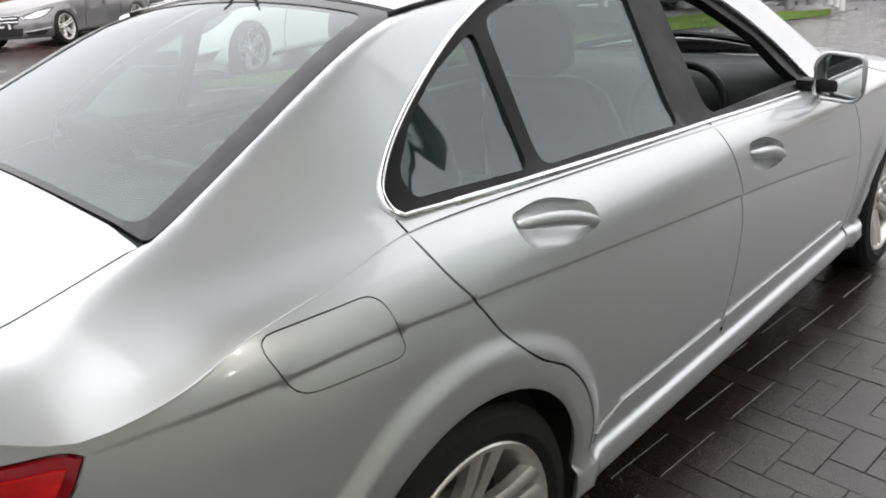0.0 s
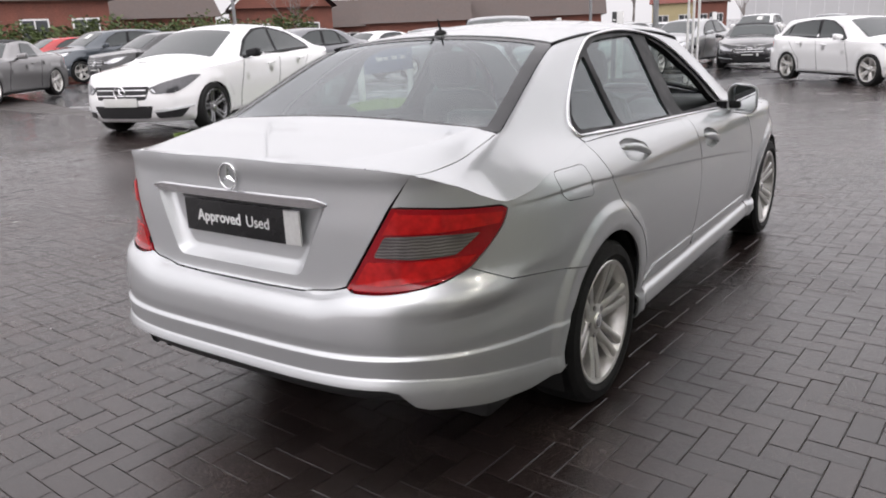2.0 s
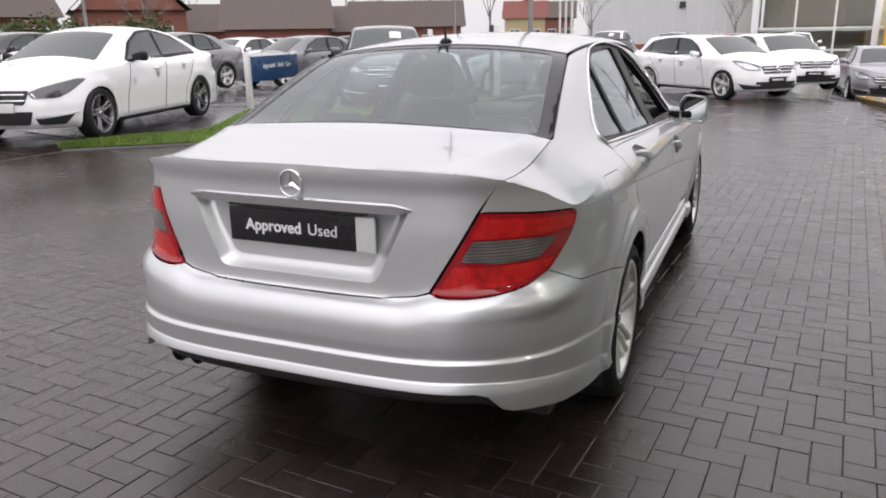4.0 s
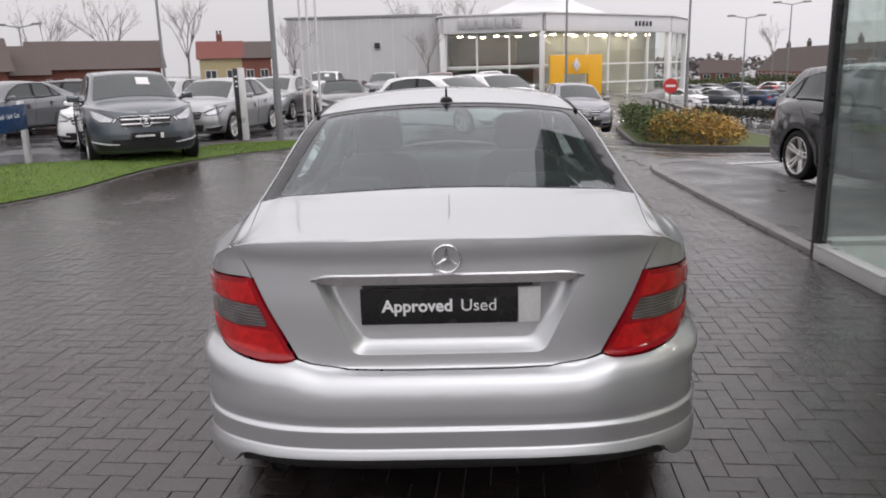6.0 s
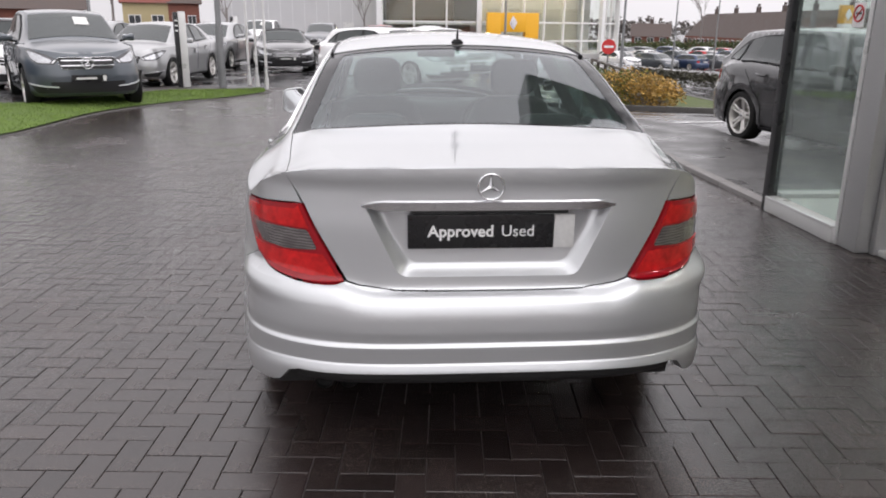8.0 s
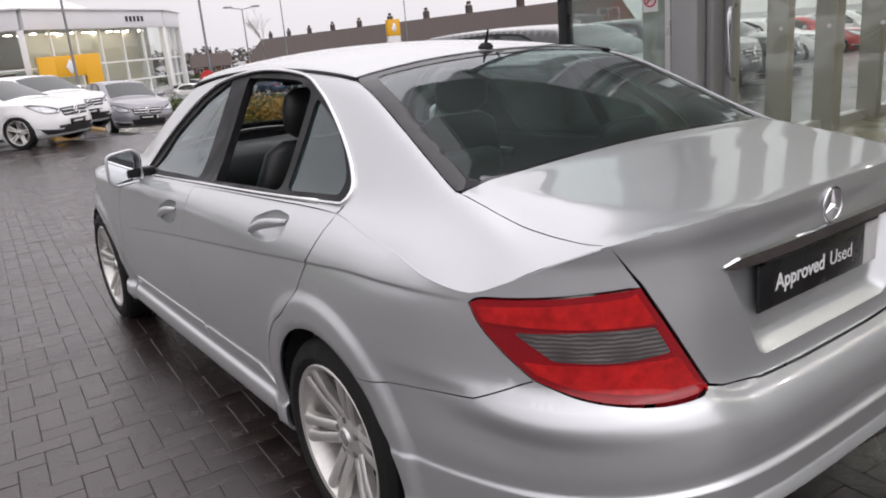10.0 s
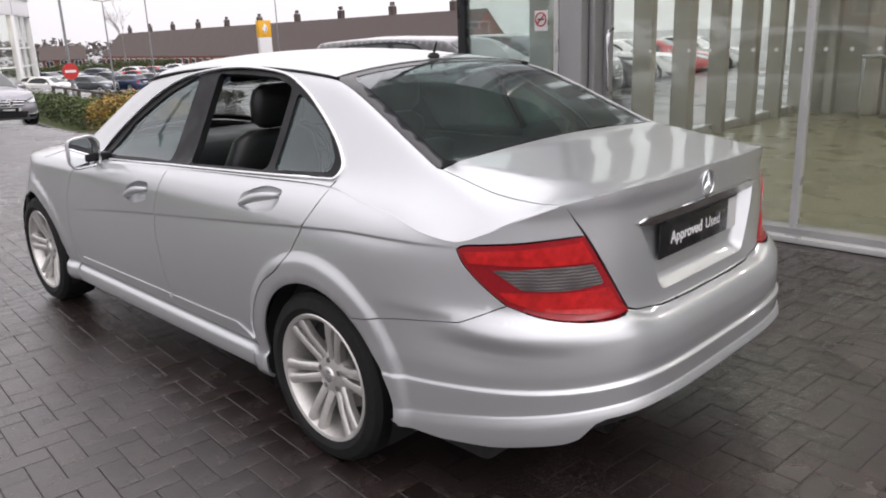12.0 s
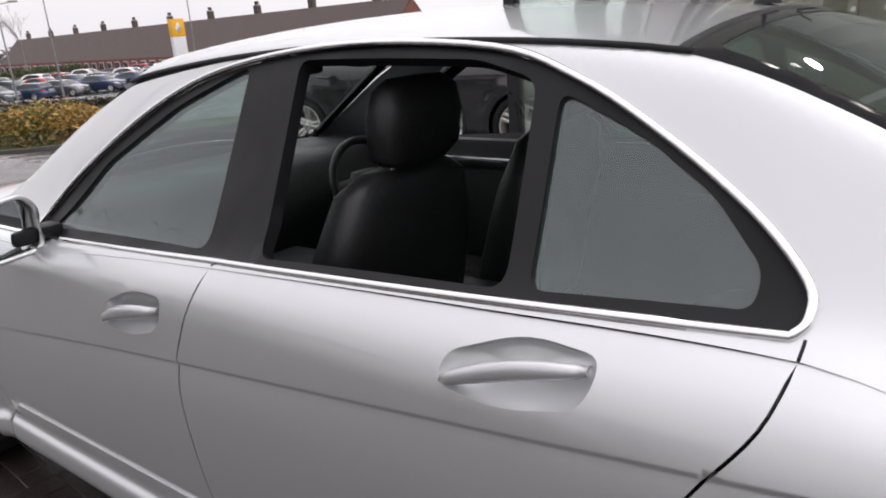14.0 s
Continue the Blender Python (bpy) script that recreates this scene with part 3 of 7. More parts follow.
seam0 = 0.70


def wall_chart(sh):
    mid = np.array([0, sh.L / 2, 0.6])
    t, m = sh.seam_normals()

    def soft(v2, nn):
        s = np.abs(v2[:, 0])
        g = np.stack([np.interp(s, t, m[:, k]) for k in range(3)], 1)
        g[:, 0] *= np.sign(v2[:, 0] + 1e-9)
        w = (1 - sstep(sh.ztop(s) - v2[:, 1], 0, 0.055)) * sstep(s, 1.05, 1.35)
        n = nn * (1 - w[:, None]) + g * w[:, None]
        return n / np.linalg.norm(n, axis=1)[:, None]
    return Chart(sh.wall, lambda p, n: 1 if ((p - mid) * n * (1, 1, 0)).sum() > 0 else -1, soft,
                 lambda v: (v[:, 1] > sh.ztop(v[:, 0]) - 0.0008) & (np.abs(v[:, 0]) > seam0))


def top_chart(sh):
    t, m = sh.seam_normals()

    def soft(v2, nn):
        s = np.interp(v2[:, 1], sh.ey, sh.et)
        g = np.stack([np.interp(s, t, m[:, k]) for k in range(3)], 1)
        g[:, 0] *= np.sign(v2[:, 0] + 1e-9)
        d = np.interp(v2[:, 1], sh.ey, sh.ex) - np.abs(v2[:, 0])
        w = (1 - sstep(d, 0, 0.05)) * sstep(s, 1.05, 1.35)
        n = nn * (1 - w[:, None]) + g * w[:, None]
        return n / np.linalg.norm(n, axis=1)[:, None]
    return Chart(sh.top, lambda p, n: 1 if n[:, 2].sum() > 0 else -1, soft,
                 lambda v: (np.interp(v[:, 1], sh.ey, sh.ex) - np.abs(v[:, 0]) < 0.0015) & (np.interp(v[:, 1], sh.ey, sh.et) > seam0))

# ==== the silver saloon ====
def inset(loop, d):
    p = np.array(loop, float)
    nxt, prv = np.roll(p, -1, 0), np.roll(p, 1, 0)
    area = (p[:, 0] * nxt[:, 1] - nxt[:, 0] * p[:, 1]).sum()
    t = nxt - prv
    n = np.stack([-t[:, 1], t[:, 0]], 1) * (1 if area > 0 else -1)
    return p + n / (np.linalg.norm(n, axis=1)[:, None] + 1e-9) * d


def tight(loop, d, sh):
    """Inset, but flush where the sheet runs on over the shoulder."""
    p = np.array(loop, float)
    q = inset(p, d)
    on = np.abs(p[:, 1] - sh.ztop(p[:, 0])) < 1e-4
    q[on] = p[on] + (0, 0.0015)
    return q


def spline(pts, n=8):
    """Catmull-Rom through open control points."""
    p = [np.array(q, float) for q in pts]
    p = [2 * p[0] - p[1]] + p + [2 * p[-1] - p[-2]]
    out = []
    for a, b, c, d in zip(p, p[1:], p[2:], p[3:]):
        for k in range(n):
            t = k / n
            out.append(0.5 * (2 * b + (c - a) * t + (2 * a - 5 * b + 4 * c - d) * t * t + (3 * b - a - 3 * c + d) * t**3))
    return out + [p[-2]]


def build_wheel(name, parent, pos, side, radius=0.317, rim=0.236, width=0.225, twin=6, alloy=None, turn=0.0):
    """Tyre, rim barrel, spokes, hub cap and brake disc; side +1 shows its face to +x."""
    w = thing(name)
    w.parent = parent
    w.matrix_basis = pose(*pos)
    alloy = alloy or M["alloy"]
    h = width / 2
    r = radius
    lathe("tyre", [(-h * .6, rim - .01), (-h * .9, rim + .01), (-h, r - .06), (-h * .93, r - .02), (-h * .75, r - .003), (-h * .3, r), (h * .3, r), (h * .75, r - .003),
                   (h * .93, r - .02), (h, r - .055), (h * .97, rim + .018), (h * .88, rim + .004), (h * .8, rim - .006)], M["tyre"], w, 48, mirror=side)
    lathe("rim", [(h * .80, rim - .006), (h * .89, rim + .004), (h * .92, rim), (h * .88, rim - .012), (h * .70, rim - .020), (-h * .1, rim - .035), (-h * .8, rim - .02)],
          alloy, w, 48, mirror=side)
    lathe("brake_disc", [(-h * .15, .02), (-h * .15, .150), (-h * .25, .150), (-h * .25, .02)], M["disc"], w, 32, mirror=side)
    lathe("hub_well", [(-h * .35, rim - .03), (-h * .36, .02)], M["gap"], w, 24, mirror=side)
    lathe("hub", [(h * .66, 0.0), (h * .66, .030), (h * .60, .034), (h * .53, .066), (h * .46, .086), (h * .2, .094), (-h * .1, .095)], alloy, w, 30, mirror=side)
    bm = bmesh.new()
    for k in range(twin):
        for off in (-1, 1):
            an = 2 * math.pi * k / twin + turn
            ring = []
            for rad, spread, wd, o0, th in ((.050, .012, .021, h * .50, .03), (.085, .0195, .0175, h * .58, .03), (.15, .0240, .0160, h * .74, .03), (rim - .008, .0315, .0200, h * .87, .03)):
                cx = off * spread
                for e, o in ((-wd, o0 - th), (-wd, o0 - .006), (-wd * .55, o0), (wd * .55, o0), (wd, o0 - .006), (wd, o0 - th)):
                    yy, zz = cx + e, rad
                    ring.append(bm.verts.new((o * side, yy * math.cos(an) + zz * math.sin(an), -yy * math.sin(an) + zz * math.cos(an))))
            for i in range(3):
                for j in range(6):
                    a, b = i * 6 + j, i * 6 + (j + 1) % 6
                    f = (ring[a], ring[b], ring[b + 6], ring[a + 6])
                    bm.faces.new(f if side > 0 else f[::-1])
    bmesh.ops.recalc_face_normals(bm, faces=bm.faces)
    part("spokes", bm, alloy, w, smooth=True)
    for k in range(5):
        an = 2 * math.pi * (k + .5) / 5 + turn
        part("lug_recess", cyl_bm((side * h * .50, .056 * math.sin(an), .056 * math.cos(an)), (side * h * .575, .056 * math.sin(an), .056 * math.cos(an)), .0115, seg=8), M["disc"], w)
    lathe("centre_cap", [(h * .70, 0.0), (h * .70, .018), (h * .67, .027), (h * .60, .030)], M["satin"], w, 20, mirror=side)
    return w


def build_silver():
    sh = Shell()
    A, T = wall_chart(sh), top_chart(sh)
    car = thing("silver_car", pose(0, 0, 0), "silver four-door saloon parked on wet block paving, two windows down", "car")
    sy, sx = sh.s_y, sh.s_x

    def Wp(y, z):
        return (sy(y), z)

    def Rp(x, z):
        return (sx(x), z)

    def zt(s):
        return float(sh.ztop(s))

    def topline(s0, s1, n):
        return [(s, zt(s)) for s in np.linspace(s0, s1, n)]

    # seams on the side, front to back
    gapC = spline([(.996, zt(sy(.996))), (1.020, .935), (1.075, .860), (1.14, .768), (1.22, .690), (1.315, .627), (1.392, .534), (1.44, .42), (1.45, .325)], 4)
    gapB = spline([(2.092, zt(sy(2.092))), (2.150, .84), (2.186, .755), (2.192, .64), (2.175, .42), (2.150, .325)], 5)
    gapA = spline([(3.06, zt(sy(3.06))), (3.20, .74), (3.28, .52), (3.28, .325)], 5)
    lamp_out = spline([Wp(.398, .889), Wp(.372, .845), Wp(.315, .79), Wp(.245, .735)], 5) + spline([Wp(.245, .735), Rp(.735, .708), Rp(.66, .692), Rp(.58, .684), Rp(.50, .684), Rp(.463, .690)], 4)[1:]
    lamp_top = spline([Rp(.612, .932), Rp(.70, .926), Rp(.765, .917), Wp(.31, .908), Wp(.372, .902), Wp(.398, .889)], 4)
    n_side = 16
    ys_ = np.arange(.25, 3.3, .014)
    crease = [[(sy(y), float(sh.crease(y)) + o) for y in ys_] for o in (.012, .004, -.003, -.010, -.022, -.045)]
    bs = np.arange(-2.0, 2.0, .02)
    dr_ = sstep(np.abs(bs), .55, 1.45)
    up_ = .026 * sstep(np.abs(bs), .36, .50)
    ridge = [list(zip(bs, .500 - .054 * dr_ + o)) for o in (.014, .0095, .0075, .005, .002, 0, -.002, -.0045, -.010)] + [list(zip(bs, .438 - .113 * dr_ + o)) for o in (.014, .007, .0045, .002, -.001, -.004, -.0065, -.009, -.014, -.024)]
    ridge += [list(zip(bs, up_ + z)) for z in (.60, .615, .63, .638, .645, .650, .655, .659)]
    swell = [[(sy(1.03 + (sh.arch + o) * math.cos(a)), .32 + (sh.arch + o) * math.sin(a)) for a in np.linspace(-.2, 3.3, 70)] for o in (.012, .035, .060, .072, .085, .096, .108, .120)]
    seam_x = sx(.672)
    for side in (1, -1):
        w = lambda pts: [Wp(*p) for p in pts]
        lamp_hi = lamp_out[:n_side]
        rear_arc = w(arc(1.03, .32, sh.arch, 126, -18, 34))
        quarter = (topline(seam_x, sy(.996), 26) + w(gapC)[1:] + [Wp(1.44, .215)] + rear_arc[::-1] + [Wp(.62, .642), Wp(.383, .676)] + [tuple(lamp_out[n_side - 1])]
                   + [tuple(p) for p in lamp_hi[::-1]] + [tuple(p) for p in lamp_top[::-1]][1:])
        flap = rounded([Wp(.645, .958), Wp(.873, .952), Wp(.903, .836), Wp(.685, .856)], .035, 5)
        holes = []
        if side > 0:
            holes = [flap]
            panel("fuel_flap", A, inset(flap, .002), M["silver"], car, res=.02, side=side, lines=crease)
        panel("rear_quarter", A, tight(quarter, .0024, sh), M["silver"], car, holes, res=.022, side=side, lines=crease + swell)
        door_r = w(gapC)[::-1] + topline(sy(.996), sy(2.092), 30)[1:] + w(gapB)[1:]
        scoop_r = rounded([Wp(1.222, .970), Wp(1.35, .978), Wp(1.47, .938), Wp(1.485, .890), Wp(1.37, .876), Wp(1.240, .905)], .05, 5)
        scoop_f = rounded([Wp(2.22, .898), Wp(2.345, .897), Wp(2.46, .852), Wp(2.475, .800), Wp(2.365, .788), Wp(2.24, .822)], .05, 5)
        rd = panel("rear_door", A, tight(door_r, .0024, sh), M["silver"], car, [scoop_r], res=.024, side=side, lines=crease + swell)
        door_f = w(gapB)[::-1] + topline(sy(2.092), sy(3.06), 20)[1:] + w(gapA)[1:]
        fd = panel("front_door", A, tight(door_f, .0024, sh), M["silver"], car, [scoop_f], res=.024, side=side, lines=crease)
        front_arc = w(arc(3.79, .32, sh.arch, 198, 60, 30))
        fender = w(gapA)[::-1] + topline(sy(3.06), sy(4.05), 16)[1:] + [Wp(4.12, .62)] + front_arc[::-1] + [Wp(3.43, .215), Wp(3.29, .215)]
        panel("front_wing", A, tight(fender, .0018, sh), M["silver"], car, res=.03, side=side)
        sill = w([(1.45, .322), (3.28, .322), (3.28, .20), (1.42, .185)])
        panel("side_skirt", A, inset(sill, .0015), M["silver"], car, res=.03, side=side)
        trim = w([(1.60, .388), (2.15, .384), (2.16, .330), (1.50, .330), (1.49, .345)])
        trim_f = w([(2.19, .384), (3.2, .376), (3.22, .330), (2.18, .330)])
        for tl in (trim, trim_f):
            panel("door_moulding", A, tl, M["silver"], car, res=.04, lift=.0055, depth=.008, side=side)
        # handles: dished cup and a bar across it
        for dr, loop, cy, cz, tilt in ((rd, scoop_r, 1.355, .928, .10), (fd, scoop_f, 2.352, .842, .10)):
            cup = np.array(dense(loop, .02))
            mid = cup.mean(0)
            rings = []
            for q, dep in ((1.0, 0.0), (.88, .012), (.6, .024), (.25, .029), (0.02, .030)):
                pts = mid + (cup - mid) * q
                x, y, z = sh.wall(pts[:, 0], pts[:, 1])
                rings.append(np.stack([(x - dep) * side, y, z], 1))
            n = len(cup)
            verts = np.concatenate(rings)
            faces = [(i * n + j, i * n + (j + 1) % n, (i + 1) * n + (j + 1) % n, (i + 1) * n + j) for i in range(4) for j in range(n)]
            bm = bmesh.new()
            bv = [bm.verts.new(v) for v in verts]
            for f in faces:
                bm.faces.new([bv[i] for i in f])
            bmesh.ops.recalc_face_normals(bm, faces=bm.faces)
            if sum((f.normal.x * side for f in bm.faces)) < 0:
                bmesh.ops.reverse_faces(bm, faces=bm.faces)
            part("handle_cup", bm, M["silver"], dr, smooth="all")
            bar = []
            for k in range(15):
                t = k / 14
                yy = cy - .115 + .235 * t
                zz = cz - .004 + .012 * math.sin(math.pi * t) - (t - .5) * .055
                xx = float(sh.wall(np.array(sy(yy)), np.array(zz))[0]) + .020 * math.sin(math.pi * min(1, max(0, t))) ** .5 - .006
                bar.append((xx * side, yy, zz))
            verts, faces = [], []
            for k, (x, y, z) in enumerate(bar):
                t = k / 14
                hh = .008 + .009 * math.sin(math.pi * t) ** .6
                for an in range(8):
                    c, s_ = math.cos(an * math.pi / 4), math.sin(an * math.pi / 4)
                    verts.append((x + side * c * .010, y, z + s_ * hh))
            for k in range(14):
                for an in range(8):
                    b2 = (an + 1) % 8
                    f = (k * 8 + an, k * 8 + b2, (k + 1) * 8 + b2, (k + 1) * 8 + an)
                    faces.append(f if side < 0 else f[::-1])
            faces += [tuple(range(8)), tuple(112 + q for q in range(8))]
            link("door_handle", mesh_of("door_handle", verts, faces, M["silver"]), dr)
        # tail lamp in three bands under a dark rim
        lamp = thing("tail_lamp")
        lamp.parent = car
        loop = [tuple(p) for p in lamp_top[:-1]] + [tuple(p) for p in lamp_out]
        LP = np.array(inset(loop, .003))
        panel("lamp_rim", A, LP, M["lamp_dark"], lamp, res=.02, lift=.003, depth=.02, side=side)
        inner = np.array(inset(LP, .015))

        def band(z0, z1, sl):
            """Part of the lens between two lines that tilt along it."""
            keep = []
            s0 = inner[:, 0].min()
            d = dense(inner, .006)
            lo = z0 + sl * (d[:, 0] - s0)
            hi = z1 + sl * (d[:, 0] - s0)
            c = d.copy()
            c[:, 1] = np.clip(d[:, 1], lo, hi)
            out = [c[0]]
            for p in c[1:]:
                if np.linalg.norm(p - out[-1]) > .004:
                    out.append(p)
            # drop points that were pressed onto a line outside the lens
            res_ = [p for p in out if inside(np.array(inset(inner, -.0015)), p[None])[0]]
            return res_
        panel("red_lens", A, band(.855, 1.0, -.004), M["lamp_red"], lamp, res=.02, lift=.007, depth=.006, side=side)
        panel("clear_lens", A, rounded([Rp(.590, .848), Rp(.556, .788), Rp(.66, .780), Wp(.205, .784), Wp(.285, .838), Rp(.70, .848)], .010, 3), M["lamp_clear"], lamp, res=.02, lift=.0065, depth=.006, side=side)
        panel("red_lens", A, band(.60, .772, .006), M["lamp_red"], lamp, res=.02, lift=.007, depth=.006, side=side)
        # upper quarter, roof rail and pillars with the window opening
        dlo_yz = spline([(2.985, .930), (2.80, .942), (2.10, .978), (1.50, 1.002), (1.012, 1.023)], 4)[:-1] + spline(
            [(1.012, 1.023), (.997, 1.040), (1.006, 1.078), (1.085, 1.150), (1.225, 1.238), (1.375, 1.312), (1.55, 1.362), (1.90, 1.380), (2.25, 1.350), (2.50, 1.280), (2.75, 1.150), (2.93, 1.01), (2.985, .930)], 5)[:-1]
        dlo_yz = np.array(dlo_yz)
        dlo = np.stack([sh.x_at(dlo_yz[:, 0], dlo_yz[:, 1]), dlo_yz[:, 0]], 1)
        ss = np.linspace(seam_x, sy(3.5), 60)
        ex, ey, _ = sh.wall(ss, sh.ztop(ss))
        outer = list(zip(ex, ey))[::-1] + spline([(float(ex[0]), float(ey[0])), (.652, .32), (.662, .48), (.668, .595)], 5) + spline([(.670, .605), (.638, .78), (.596, 1.02), (.558, 1.235)], 5) + [(.560, 1.5), (.558, 2.2), (.566, 2.70), (.60, 2.95), (.655, 3.25), (.695, 3.5)]
        panel("body_side", T, outer, M["silver"], car, [dlo], res=.017, side=side)
        js = np.linspace(seam_x + .02, sy(3.06), 150)
        jx, jy, jz = sh.wall(js, sh.ztop(js))
        tube("shoulder_joint", [(side * (float(a_) - .0030), float(b_), float(c_) - .0012) for a_, b_, c_ in zip(jx, jy, jz)], .0034, M["silver"], car, seg=8)
        xd = sh.x_at(dlo_yz[:, 0], dlo_yz[:, 1])
        line = [(side * (x + .004), y, z) for x, (y, z) in zip(xd, dlo_yz)]
        tube("window_chrome", line, .0068, M["chrome"], car, closed=True, seg=8)
        low = [(side * (float(sh.x_at(np.array([y]), np.array([z]))[0]) + .004), y, z - .004) for y, z in dlo_yz[:16]]
        tube("belt_strip", low, .0118, M["chrome"], car, seg=8, flat=.55)
        for gy, gl in ((.996, 1.021), (2.092, .974)):
            seam = [(gy - (z - zt(sy(gy))) * .06 * (1 if gy < 1.5 else -4), z) for z in np.linspace(zt(sy(gy)) + .004, gl, 6)]
            tube("door_gap", [(side * (float(sh.x_at(np.array([y]), np.array([z]))[0]) + .0004), y, z) for y, z in seam], .0022, M["gap"], car, seg=5)
        # pillars and divider: one black frame with three panes' openings
        k1 = np.array(inset(dlo, .004))

        def yz(pts):
            p = np.array(pts)
            return np.stack([sh.x_at(p[:, 0], p[:, 1]), p[:, 0]], 1)
        f_win = yz(rounded([(2.90, .958), (2.17, .990), (2.205, 1.350), (2.30, 1.318), (2.46, 1.262), (2.72, 1.125)], .03, 4))
        r_win = yz(rounded([(1.99, .997), (1.42, 1.020), (1.452, 1.312), (1.58, 1.346), (2.04, 1.357)], .03, 4))
        q_win = yz(rounded([(1.38, 1.024), (1.062, 1.042), (1.060, 1.085), (1.14, 1.165), (1.25, 1.232), (1.405, 1.296)], .03, 4))
        panel("window_frame", T, k1, M["black_trim"], car, [f_win, r_win, q_win], res=.02, lift=-.006, depth=.03, side=side)
        panes = [("quarter_window", q_win)]
        panes += [("front_window", f_win)] if side < 0 else [("rear_window", r_win)]
        for nm, lp in panes:
            panel(nm, T, np.array(inset(lp, -.004)), M["glass"], car, res=.05, lift=-.014, depth=.004, side=side, skirt=False)
        tube("roof_ditch", [(side * .556, y, float(sh.top(np.array(.556), np.array(y))[2]) + .001) for y in np.linspace(1.215, 2.72, 24)], .007, M["black_trim"], car, seg=6)
        # mirror
        mir = thing("door_mirror")
        mir.parent = car
        bm = bmesh.new()
        prof = [(0, .0, .012), (0, .130, .0), (0, .155, .03), (0, .152, .150), (0, .03, .165), (0, .0, .13)]
        base = Vector((side * .83, 2.81, .908))
        rings = []
        for dy, q in ((0, 1.0), (.03, .97), (.065, .82), (.085, .52), (.092, .2)):
            rg = []
            for _, a, b in rounded2(prof):
                cxx, czz = .078, .082
                rg.append(bm.verts.new(base + Vector((side * (cxx + (a - cxx) * q) * 1.0, dy, czz + (b - czz) * q))))
            rings.append(rg)
        for r0, r1 in zip(rings, rings[1:]):
            for i in range(len(r0)):
                j = (i + 1) % len(r0)
                bm.faces.new((r0[i], r0[j], r1[j], r1[i]))
        bm.faces.new(rings[-1])
        bmesh.ops.recalc_face_normals(bm, faces=bm.faces)
        part("mirror_shell", bm, M["silver"], mir, smooth="all")
        bm = bmesh.new()
        inner_ring = [bm.verts.new(base + Vector((side * (.078 + (a - .078) * .9), .034 - a * .16 - (b - .08) * .06, .084 + (b - .084) * .88))) for _, a, b in rounded2(prof)]
        bm.faces.new(inner_ring if side < 0 else inner_ring[::-1])
        part("mirror_glass", bm, M["mirror"], mir)
        tube("mirror_bezel", [base + Vector((side * (.078 + (a - .078) * .96), .002, .084 + (b - .084) * .95)) for _, a, b in rounded2(prof)], .007, M["silver"], mir, closed=True)
        box("mirror_foot", (side * .83, 2.86, .955), (.13, .07, .04), M["black_trim"], mir, .012)
        # liners
        for c in sh.axles:
            lathe_arch(car, c, side)
    # bumper: one piece round the tail
    b_top = [Rp(0, .662), Rp(.15, .662), Rp(.30, .664), Rp(.42, .678)] + [tuple(p) for p in lamp_out[n_side - 1:][::-1]] + [Wp(.383, .676), Wp(.62, .642)]
    b_arc = [Wp(1.03 + (sh.arch + .055 * sstep(a, 130, 185)) * math.cos(radians(a)), .32 + (sh.arch + .055 * sstep(a, 130, 185)) * math.sin(radians(a))) for a in np.linspace(126, 183, 16)]
    b_bot = [Wp(.635, .305), Wp(.60, .290), Wp(.45, .288), Wp(.28, .304), Rp(.74, .326), Rp(.685, .337), Rp(.655, .352), Rp(.62, .398), Rp(.59, .409), Rp(.4, .4125), Rp(.2, .413)]
    right = b_top + b_arc + b_bot
    bumper = right + [(-a, b) for a, b in right[::-1]][:-1]
    panel("rear_bumper", A, inset(bumper, .0008), M["silver"], car, res=.018, depth=.03, lines=ridge)
    # diffuser and underside
    dlp = [Rp(0, .411), Rp(.4, .410), Rp(.60, .400), Rp(.65, .350), Rp(.62, .315), Rp(0, .310)]
    panel("diffuser", A, dlp + [(-a, b) for a, b in dlp[::-1]][1:-1], M["plastic"], car, res=.04, lift=-.050)
    box("underbody", (0, 2.3, .27), (1.5, 3.9, .16), M["plastic"], car, .03)
    for q in (-.535, -.455):
        part("tailpipe", cyl_bm((q, .055, .345), (q, .25, .345), .030, seg=20, caps=False), M["plastic"], car, smooth=True)
        part("pipe_bore", cyl_bm((q, .075, .345), (q, .24, .345), .028, seg=16), M["gap"], car)
    # boot lid: upright face with the plate recess, and the deck
    inner_edge = [Rp(.463, .690), Rp(.612, .932)]
    lr = [Rp(0, .6635), Rp(.15, .6635), Rp(.30, .6655), Rp(.415, .6795), Rp(.458, .693), Rp(.606, .932), (seam_x, zt(seam_x))] + topline(seam_x, 0, 14)[1:-1]
    lid = lr + [(0, zt(0))] + [(-a, b) for a, b in lr[::-1]][:-1]
    rec_o = rounded([Rp(.405, .946), Rp(.286, .706), (-sx(.286), .706), (-sx(.405), .946)], .03, 5)
    boot = thing("boot_lid")
    boot.parent = car
    hem = [list(zip(bs, up_ + z)) for z in (.666, .669, .673, .680, .692)]
    panel("lid_face", A, inset(lid, .0009), M["silver"], boot, [rec_o], res=.02, lines=hem)
    o = np.array(dense(rec_o, .02))
    mid = np.array([0, .84])
    rings = []
